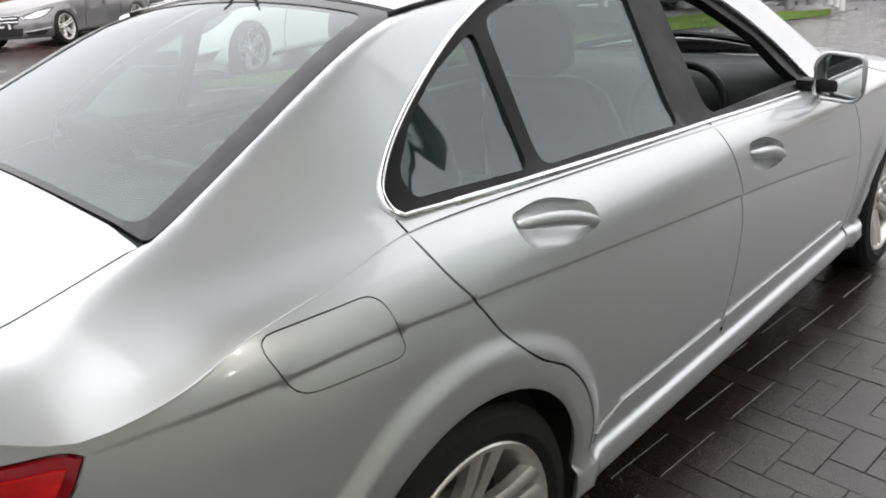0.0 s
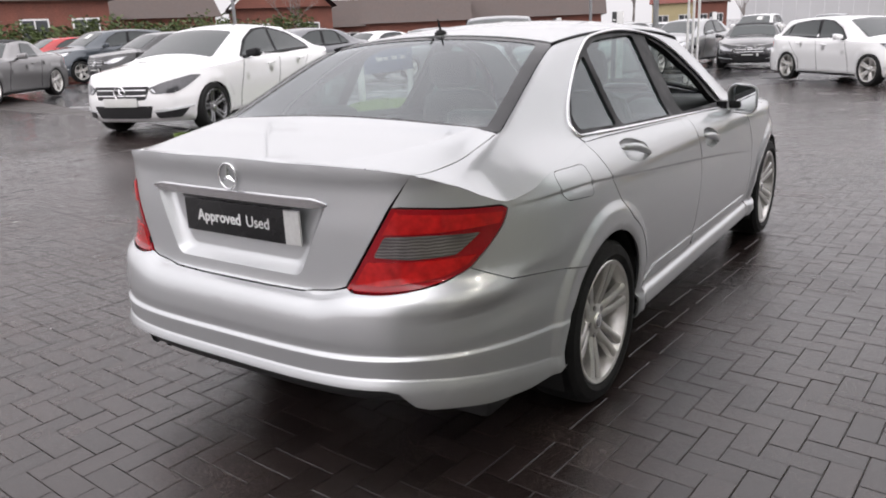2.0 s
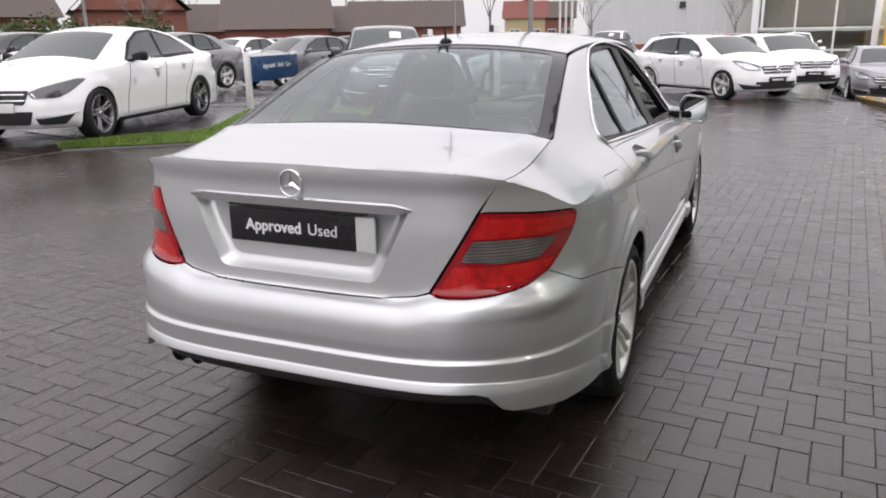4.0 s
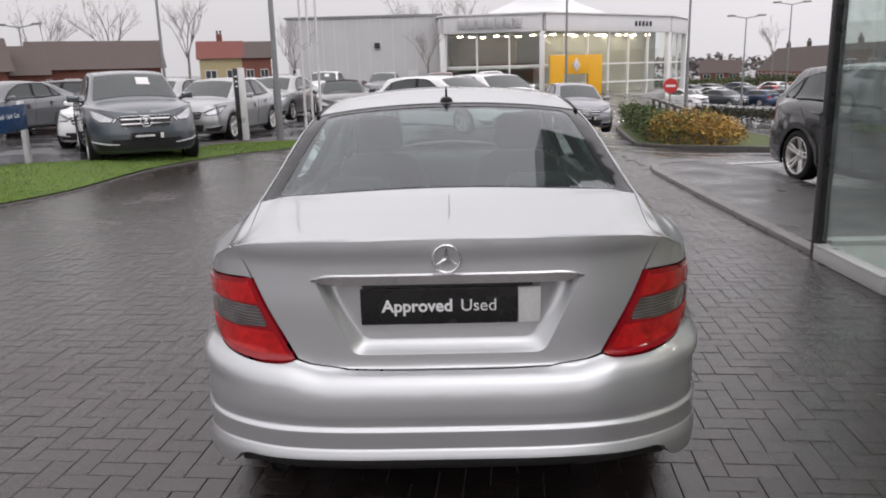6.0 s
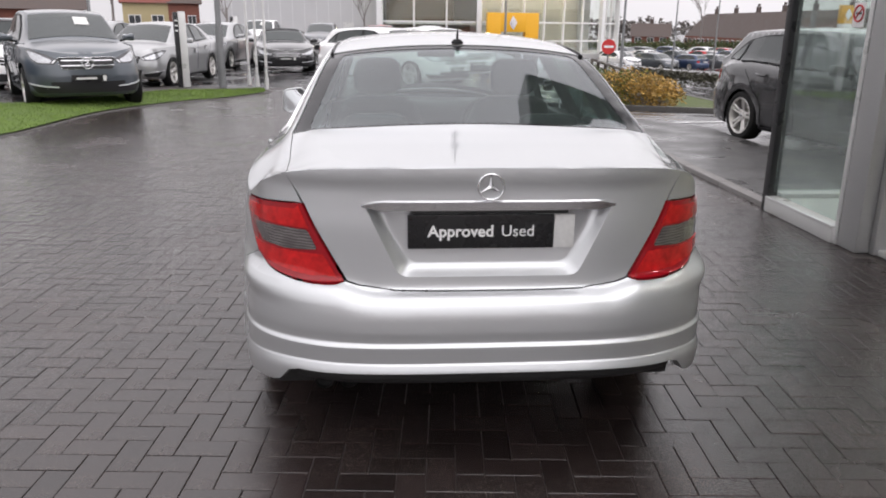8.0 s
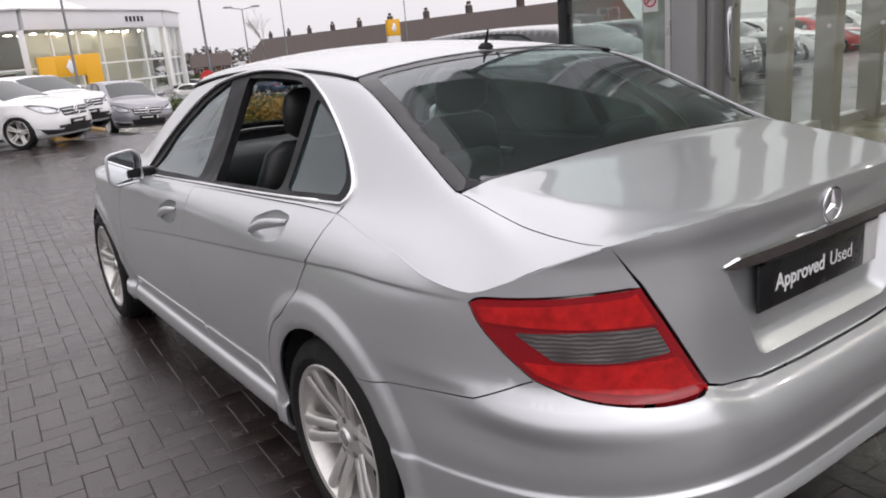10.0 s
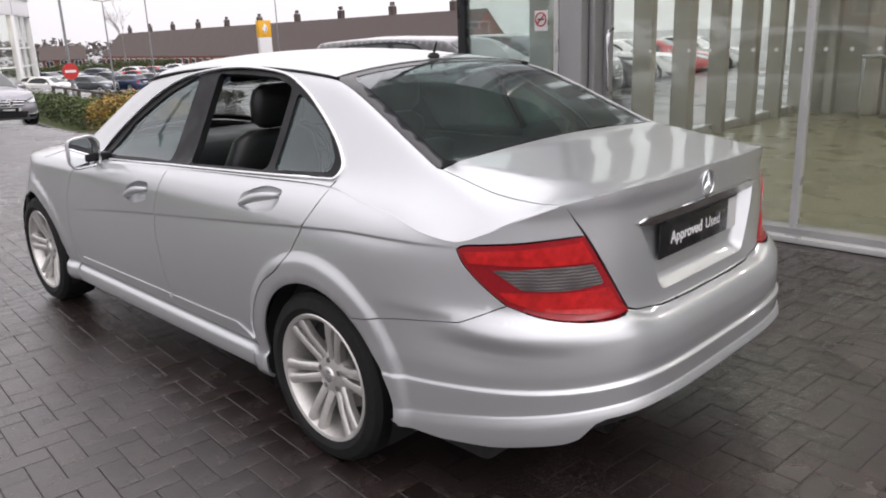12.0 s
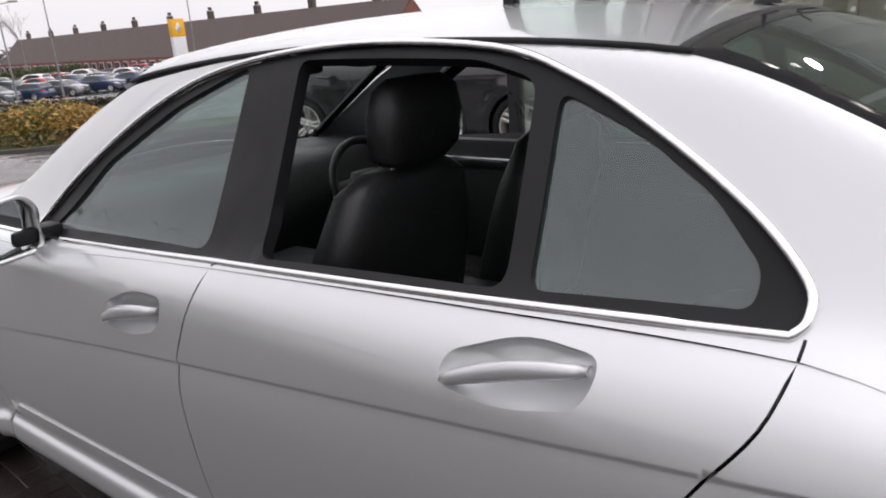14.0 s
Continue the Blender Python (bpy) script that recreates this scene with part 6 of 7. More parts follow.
M["roof_tile"] = mat("brown_roof_tile", (0.085, 0.066, 0.060), 0.85, var=0.25, scale=1.5, fine=12, bump=0.3)
M["roof_red"] = mat("red_roof_tile", (0.16, 0.055, 0.045), 0.85, var=0.25, scale=1.5, fine=12)
M["render_yellow"] = mat("cream_render", (0.42, 0.35, 0.20), 0.85, var=0.1)
M["window_dark"] = mat("dark_house_window", (0.05, 0.055, 0.06), 0.15, var=0.1)
M["cladding"] = mat("pale_grey_cladding", (0.50, 0.50, 0.51), 0.5, var=0.08, scale=0.5)
M["white_clad"] = mat("white_cladding", (0.66, 0.66, 0.67), 0.4, var=0.06, scale=0.6)
M["yellow"] = mat("yellow_panel", (0.78, 0.40, 0.02), 0.4, var=0.05)
M["galv"] = mat("galvanised_steel", (0.24, 0.245, 0.25), 0.45, 0.6, var=0.12, scale=4)
M["sign_blue"] = mat("dark_blue_sign", (0.012, 0.045, 0.12), 0.35, var=0.08)
M["sign_red"] = mat("red_sign", (0.50, 0.03, 0.03), 0.4, var=0.06)
M["white_plain"] = mat("white_sign_face", (0.72, 0.72, 0.72), 0.4, var=0.05)
M["bark"] = mat("bare_bark", (0.21, 0.19, 0.18), 0.9, var=0.3)
M["winter_wood"] = mat("bare_winter_twigs", (0.15, 0.135, 0.125), 0.8, var=0.35, scale=2, island=0.4)
M["dark_hedge"] = mat("dark_brown_leaves", (0.046, 0.044, 0.026), 0.6, var=0.4, scale=4, island=0.5)
M["hedge"] = mat("dark_green_leaves", (0.058, 0.082, 0.022), 0.6, var=0.4, scale=4, island=0.5)
M["olive"] = mat("olive_green_leaves", (0.13, 0.14, 0.03), 0.6, var=0.4, scale=3, island=0.5)
M["bush"] = mat("orange_brown_leaves", (0.33, 0.20, 0.045), 0.6, var=0.4, scale=3, island=0.6)
M["rail_wood"] = mat("weathered_rail_wood", (0.075, 0.062, 0.052), 0.8, var=0.3, scale=6, bump=0.3)
M["rough_turf"] = mat("rough_wet_turf", (0.065, 0.085, 0.024), 0.9, var=0.6, scale=3, bump=0.6)


CANOPY_X, CANOPY_Y = (2.62,), (1.42, 0.7)


def showroom():
    b = thing("showroom", None, "glazed car showroom with grey frames and a lit interior", "building", kind="structure")
    H = 4.6
    # projecting glazed bay at the corner
    box("corner_post", (2.875, 3.76, H / 2), (.085, .085, H), M["dark_post"], b, .008)
    box("bay_sill", (2.885, 3.24, .055), (.12, 1.00, .11), M["frame_white"], b, .012)
    box("bay_sill_cap", (2.868, 3.24, .118), (.10, .98, .022), M["frame_white"], b, .006)
    box("bay_post", (2.885, 2.735, H / 2), (.07, .045, H), M["frame_white"], b, .006)
    box("glass_pane", (2.885, 3.235, 2.35), (.012, .96, 4.4), M["bay_pane"], b)
    box("column_panel", (2.935, 2.60, H / 2), (.16, .215, H), M["frame_grey"], b, .008)
    box("door_jamb", (3.02, 2.46, H / 2), (.14, .05, H), M["frame_grey"], b, .006)
    # side glazing with deep fins, seen through the lobby
    box("glass_pane", (6.9, 3.80, 2.35), (7.9, .012, 4.4), M["pane"], b)
    for q in range(8):
        box("side_fin", (3.95 + q * .98, 3.70, H / 2), (.12 + .06 * (q % 2), .24, H), M["fin"], b, .008)
    box("bay_floor", (3.36, 3.25, .075), (.82, 1.0, .07), M["inner_white"], b, .006)
    box("door_mat", (3.42, 3.05, .116), (.4, .5, .012), M["plastic"], b)
    box("side_sill", (6.9, 3.78, .075), (7.9, .16, .15), M["frame_white"], b, .01)
    # front glazing
    ys = [2.43, 0.86, -0.75, -2.4, -4.1, -5.9]
    for k, (y1, y0) in enumerate(zip(ys, ys[1:])):
        box("glass_pane", (3.13, (y0 + y1) / 2, 2.3), (.012, y1 - y0 - .06, 4.4), M["pane"], b)
        box("mullion", (3.125, y0, H / 2), (.075, .05, H), M["frame_white"], b, .006)
    box("front_sill", (3.13, -1.75, .045), (.16, 8.4, .09), M["frame_grey"], b, .01)
    box("threshold", (3.03, -1.75, .020), (.10, 8.4, .04), M["frame_white"], b, .008)
    box("door_stile", (3.10, 2.40, 2.2), (.05, .06, 4.4), M["frame_grey"], b, .006)
    hd = [(3.05, 2.33, .98), (2.99, 2.33, 1.00), (2.98, 2.33, 1.04), (2.98, 2.33, 1.42), (2.99, 2.33, 1.46), (3.05, 2.33, 1.48)]
    tube("door_handle", hd, .014, M["satin"], b, seg=8)
    # dots across the glass
    bm = bmesh.new()
    for k in range(46):
        y = 2.2 - k * .16
        bmesh.ops.create_cone(bm, cap_ends=True, segments=8, radius1=.014, radius2=.014, depth=.002, matrix=pose(3.121, y, 1.30, 0, 90, 0))
    part("glass_dots", bm, M["white_plain"], b, "row of pale dots on the glass")
    # roof edge, ceiling, floor, back wall
    box("roof_edge", (7.6, -1.1, H + .25), (9.6, 10.2, .5), M["frame_grey"], b, .02)
    box("ceiling_soffit", (7.6, -1.1, H - .06), (9.3, 9.7, .08), M["inner_white"], b)
    box("showroom_floor", (7.5, -1.1, .01), (8.8, 9.7, .06), M["tile"], b)
    box("back_wall", (11.02, -1.1, H / 2), (.2, 9.9, H), M["inner_wall"], b)
    box("end_wall", (7.6, -6.0, H / 2), (9.2, .2, H), M["inner_wall"], b)
    for q in range(9):
        box("back_fin", (10.82, 3.2 - q * .62, H / 2), (.20, .13 + .10 * (q % 3), H), M["fin"] if q % 2 else M["inner_wall"], b, .008)
    box("reception_rail", (10.2, 1.4, .95), (.05, 2.4, .05), M["satin"], b, .012)
    for q in range(4):
        box("rail_post", (10.2, .25 + q * .77, .49), (.04, .04, .90), M["satin"], b, .008)
    for y in (1.6, -1.4):
        for x in (4.6, 8.2):
            part("downlight", cyl_bm((x, y, H - .115), (x, y, H - .10), .17, seg=20), M["downlight"], b)
    # entrance canopy over the paving, with lamps let into its soffit
    front = [(.765, 2.40), (2.98, 2.06)]
    slab = [(.765, .3), (2.98, .3), front[1], front[0]]
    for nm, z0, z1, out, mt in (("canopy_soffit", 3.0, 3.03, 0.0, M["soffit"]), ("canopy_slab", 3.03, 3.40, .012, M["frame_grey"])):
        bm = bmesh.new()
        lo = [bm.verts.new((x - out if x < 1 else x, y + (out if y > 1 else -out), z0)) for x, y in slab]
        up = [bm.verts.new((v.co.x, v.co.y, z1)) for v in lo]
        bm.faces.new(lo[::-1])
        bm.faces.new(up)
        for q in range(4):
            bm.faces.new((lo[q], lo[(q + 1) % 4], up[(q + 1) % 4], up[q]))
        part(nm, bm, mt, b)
    for x in CANOPY_X:
        for y in CANOPY_Y:
            cl = part("canopy_lamp", cyl_bm((x, y, 2.985), (x, y, 3.002), .085, .095, 20), M["satin"], b, smooth=True)
            part("lamp_disc", cyl_bm((x, y, 2.981), (x, y, 2.986), .066, seg=20), M["canopy_light"], cl)
    ns = thing("no_smoking_sign", pose(2.874, 2.90, 1.55), "white no-smoking sign with a red ring, stuck to the glass", "sign")
    box("sign_face", (0, 0, .01), (.004, .13, .16), M["white_plain"], ns)
    pts = [(-.005, .052 * math.cos(a), .02 + .052 * math.sin(a)) for a in np.linspace(0, 6.283, 25)[:-1]]
    tube("red_ring", pts, .006, M["sign_red"], ns, closed=True)
    tube("red_bar", [(-.005, -.035, .055), (-.005, .035, -.015)], .005, M["sign_red"], ns)
    box("dark_bar", (-.004, 0, .02), (.004, .06, .012), M["black_trim"], ns)


def leaf_heap(name, blobs, count, size, material, label, category, seed, parent=None):
    """Many small leaves gathered in uneven mounds."""
    r = np.random.RandomState(seed)
    V, F = [], []
    for _ in range(count):
        c = blobs[r.randint(len(blobs))]
        d = r.normal(size=3)
        d /= np.linalg.norm(d)
        d[2] = abs(d[2]) * (1 if r.rand() < .8 else -1)
        q = (.55 + .45 * r.rand() ** .5) * (1 + .18 * math.sin(d[0] * 9 + c[0]) + .12 * math.sin(d[1] * 13))
        p = np.array(c[:3]) + d * q * np.array(c[3:6])
        if p[2] < c[2] - c[5] * .9:
            continue
        n = r.normal(size=3)
        u = np.cross(n, (0.3, .2, 1))
        u = u / np.linalg.norm(u) * size * (.6 + .8 * r.rand())
        v = np.cross(n / np.linalg.norm(n), u) * .55
        k = len(V)
        V += [p - u, p + v, p + u, p - v]
        F.append((k, k + 1, k + 2, k + 3))
    ob = link(name, mesh_of(name, V, F, material, False), parent)
    return tagged(ob, label, category) if parent is None else ob


def twigs(name, blobs, material, parent, seed, n=60):
    r = random.Random(seed)
    bm = bmesh.new()
    for _ in range(n):
        c = r.choice(blobs)
        p = Vector((c[0] + r.uniform(-.3, .3) * c[3], c[1] + r.uniform(-.3, .3) * c[4], c[2] - c[5] * .8))
        q = Vector((c[0] + r.uniform(-.8, .8) * c[3], c[1] + r.uniform(-.8, .8) * c[4], c[2] + r.uniform(.2, .9) * c[5]))
        cyl_bm(p, q, .012, .004, 5, bm)
    tagged(part(name, bm, material, parent), kind="stuff")


def island():
    loop = [(5.30, 18.9), (5.55, 18.0), (6.15, 16.2), (6.5, 14.6), (6.75, 13.3), (7.4, 12.6), (8.6, 12.9), (9.6, 15.5), (10.0, 20.0), (9.6, 27.0), (8.6, 29.6), (7.2, 29.6), (6.25, 27.2), (5.5, 21.5), (5.30, 18.9)]
    kerb_run("island_kerb", loop, .125, .11, "dark wet concrete kerb round the planted island", stone="edging")
    p = np.array(loop[:-1])
    c = p.mean(0)
    verts = [(c[0], c[1], float(ground_z(*c)) + .1)] + [(q[0], q[1], float(ground_z(*q)) + .08) for q in p]
    tagged(link("island_soil", mesh_of("island_soil", verts, [(0, i + 1, (i + 1) % len(p) + 1) for i in range(len(p))], M["rough_turf"])), "rough wet grass inside the kerb", "ground", kind="structure")
    hb = []
    for k in range(16):
        y = 20.6 + k * .55
        x = 6.05 + (y - 20.6) * .13
        hb.append((x, y, float(ground_z(x, y)) + .46, .55, .5, .46))
        if k % 2 == 0:
            hb.append((x + .62, y + .2, float(ground_z(x + .6, y)) + .42, .5, .5, .42))
    h = thing("hedge", None, "low dark green hedge on the planted island", "hedge")
    leaf_heap("hedge_leaves", hb, 9000, .045, M["hedge"], "", "", 3, h)
    twigs("hedge_wood", hb, M["bark"], h, 5, 70)
    bb = [(x, y, float(ground_z(x, y)) + h * .5, r, r, h * .55) for x, y, h, r in ((6.15, 19.9, .95, .62), (6.35, 19.2, 1.0, .70), (6.6, 18.5, .95, .75), (6.7, 17.8, .85, .62), (6.8, 17.2, .6, .5), (7.0, 18.9, .85, .7))]
    s = thing("shrub", None, "orange-brown winter shrub at the corner of the island", "shrub")
    leaf_heap("shrub_leaves", bb, 7000, .04, M["bush"], "", "", 7, s)
    leaf_heap("green_leaves", bb[:3], 1600, .045, M["olive"], "", "", 17, s)
    twigs("shrub_wood", bb, M["bark"], s, 8, 80)


def knee_rail():
    """Low timber rail on short posts behind the hedge."""
    f = thing("knee_rail", None, "low dark timber knee rail behind the hedge", "fence")
    pts = [(6.95 + .13 * q * 1.9, 19.0 + q * 1.9) for q in range(7)]
    for x, y in pts:
        z = float(ground_z(x, y)) + .08
        box("rail_post", (x, y, z + .42), (.10, .10, .92), M["rail_wood"], f, .01)
    for (xa, ya), (xb, yb) in zip(pts, pts[1:]):
        za, zb = float(ground_z(xa, ya)) + .93, float(ground_z(xb, yb)) + .93
        tube("rail", [(xa, ya, za), (xb, yb, zb)], .045, M["rail_wood"], f, seg=6)


def no_entry():
    x, y = 8.9, 29.7
    z = float(ground_z(x, y)) - .37
    s = thing("no_entry_sign", pose(x, y, z), "round red no-entry sign on a grey post", "sign")
    part("sign_post", cyl_bm((0, 0, 0), (0, 0, 2.0), .035), M["galv"], s, smooth=True)
    part("sign_disc", cyl_bm((0, -.04, 1.85), (0, -.05, 1.85), .30, seg=32), M["sign_red"], s)
    box("sign_bar", (0, -.056, 1.85), (.40, .006, .09), M["white_plain"], s)


def blue_sign():
    a, b = np.array((-6.95, 9.0)), np.array((-7.35, 11.0))
    z = .04
    s = thing("blue_sign", None, "dark blue board on two pale posts behind the verge", "sign")
    for p in (a, b):
        part("sign_post", box_bm(p[0], p[1], z + .55, .09, .09, 1.18, .01), M["frame_white"], s, smooth=True)
    m = (a + b) / 2
    an = math.degrees(math.atan2(b[1] - a[1], b[0] - a[0]))
    o = part("sign_board", box_bm(0, 0, 0, 1.95, .05, .42, .008), M["sign_blue"], s, smooth=True)
    o.matrix_basis = pose(m[0] + .07, m[1], z + .88, 0, 0, an)
    for word, dx in (("Approved", -.34), ("Used", .16), ("Cars", .50)):
        cu = bpy.data.curves.new("sign_word", "FONT")
        cu.body, cu.size, cu.align_x, cu.align_y, cu.extrude = word, .125, "CENTER", "CENTER", .001
        tmp = new("sign_word", cu)
        me = bpy.data.meshes.new_from_object(tmp.evaluated_get(bpy.context.evaluated_depsgraph_get()))
        bpy.data.objects.remove(tmp)
        me.materials.clear()
        me.materials.append(M["white_text"])
        t = link("sign_word", me, s, "white letters")
        t.matrix_basis = pose(m[0] + .07, m[1], z + .92, 0, 0, an) @ pose(dx, -.028, 0, 90, 0, 0)


def totem(x, y):
    t = thing("marker_totem", pose(x, y, float(ground_z(x, y)), 0, 0, 20), "slim white and black marker post on the lot", "post", group="marker posts")
    box("totem_body", (.05, 0, .82), (.16, .16, 1.64), M["frame_white"], t, .015)
    box("totem_face", (-.075, -.02, .82), (.10, .18, 1.62), M["dark_post"], t, .015)
    for k in range(3):
        box("white_bar", (-.075, -.113, 1.45 - k * .11), (.06, .004, .035), M["white_plain"], t)


def lamp_post(x, y, h, head=True, r=.07, group="lamp posts", dz=None):
    z = float(ground_z(x, y)) if dz is None else dz
    t = thing("lamp_post", pose(x, y, z), "tall grey steel lamp post", "lamp post", group=group)
    part("post_base", cyl_bm((0, 0, 0), (0, 0, min(1.3, h * .2)), r * 1.35, seg=14), M["galv"], t, smooth=True)
    part("post_shaft", cyl_bm((0, 0, min(1.3, h * .2)), (0, 0, h), r, r * .55, 12), M["galv"], t, smooth=True)
    if head:
        for sd in (-1, 1):
            part("lamp_arm", cyl_bm((0, 0, h), (sd * .9, 0, h + .15), .035), M["galv"], t)
            box("lamp_head", (sd * 1.15, 0, h + .20), (.6, .25, .12), M["galv"], t, .03)
            box("lamp_lens", (sd * 1.15, 0, h + .135), (.4, .18, .02), M["white_plain"], t)


def gable_bm(tri, depth):
    """A triangular wall, as thick as depth says."""
    bm = bmesh.new()
    a = [bm.verts.new(p) for p in tri]
    b = [bm.verts.new(Vector(p) + Vector(depth)) for p in tri]
    bm.faces.new(a)
    bm.faces.new(b[::-1])
    for i in range(3):
        bm.faces.new((a[i], b[i], b[(i + 1) % 3], a[(i + 1) % 3]))
    bmesh.ops.recalc_face_normals(bm, faces=bm.faces)
    return bm


def house(name, x, y, heading, w, d, eave, ridge, wall, roof, chimneys=1, windows=4, label="", gable=False, z0=-.6, group="", o=.35):
    t = thing(name, pose(x, y, z0, 0, 0, heading), label, "house", group=group)
    box("wall", (0, 0, eave / 2), (w, d, eave), wall, t)
    bm = bmesh.new()
    pr = [(-w / 2 - o, -d / 2 - o, eave - .05), (w / 2 + o, -d / 2 - o, eave - .05), (w / 2 + o, d / 2 + o, eave - .05), (-w / 2 - o, d / 2 + o, eave - .05)]
    if gable:
        rg = [(0, -d / 2 - o, ridge), (0, d / 2 + o, ridge)]
        v = [bm.verts.new(p) for p in pr + rg]
        for f in ((0, 3, 5, 4), (1, 4, 5, 2), (0, 1, 2, 3)):
            bm.faces.new([v[i] for i in f])
        for yy in (-d / 2, d / 2):
            part("gable", gable_bm(((-w / 2, yy, eave - .06), (w / 2, yy, eave - .06), (0, yy, ridge - .15)), (0, .2 if yy < 0 else -.2, 0)), wall, t)
    else:
        rg = [(-w / 2 - o, 0, ridge), (w / 2 + o, 0, ridge)]
        v = [bm.verts.new(p) for p in pr + rg]
        for f in ((0, 1, 5, 4), (2, 3, 4, 5), (0, 3, 2, 1)):
            bm.faces.new([v[i] for i in f])
        for xx in (-w / 2, w / 2):
            part("gable", gable_bm(((xx, -d / 2, eave - .06), (xx, d / 2, eave - .06), (xx, 0, ridge - .15)), (.2 if xx < 0 else -.2, 0, 0)), wall, t)
    bmesh.ops.recalc_face_normals(bm, faces=bm.faces)
    r = part("roof", bm, roof, t)
    for k in range(chimneys):
        cx = -w / 2 + w * (k + .5) / chimneys
        box("chimney", (cx, .3, ridge + .35), (.7, .5, 1.0), roof, r)
        for q in (-.2, .2):
            part("chimney_pot", cyl_bm((cx + q, .3, ridge + .9), (cx + q, .3, ridge + 1.25), .12, seg=8), M["roof_tile"], r)
    for k in range(windows):
        wx = -w / 2 + w * (k + .5) / windows
        zz = eave * .58
        wn_ = part("window", box_bm(wx, -d / 2 - .02, zz, min(1.5, w / windows * .55), .06, 1.0), M["white_plain"], t)
        for q in (-1, 1):
            box("pane", (wx + q * min(1.5, w / windows * .55) * .235, -d / 2 - .055, zz), (min(1.5, w / windows * .55) * .41, .02, .84), M["window_dark"], wn_)
    return t


def bare_tree(x, y, h, seed, z0=-.5):
    """Bare winter tree: trunk, limbs and fine twigs."""
    r = random.Random(seed)
    t = thing("bare_tree", pose(x, y, z0), "bare winter tree with fine twigs", "tree", group="bare trees")
    tb, lb = bmesh.new(), bmesh.new()
    cyl_bm((0, 0, 0), (r.uniform(-.1, .1), r.uniform(-.1, .1), h * .35), h * .013, h * .008, 8, tb)

    def grow(p, d, ln, rad, lvl):
        q = p + d * ln
        cyl_bm(p, q, rad, rad * .6, 5 if lvl < 2 else 3, lb, caps=False)
        if lvl >= 4:
            return
        for _ in range(3 if lvl < 3 else 2):
            e = (d + Vector((r.uniform(-.75, .75), r.uniform(-.75, .75), r.uniform(-.1, .55)))).normalized()
            grow(p + d * ln * r.uniform(.55, 1.0), e, ln * r.uniform(.55, .75), rad * .55, lvl + 1)
    for _ in range(5):
        d = Vector((r.uniform(-.6, .6), r.uniform(-.6, .6), 1)).normalized()
        grow(Vector((0, 0, h * r.uniform(.24, .34))), d, h * .22, h * .0045, 0)
    part("trunk", tb, M["bark"], t, smooth=True)
    part("crown", lb, M["bark"], t)


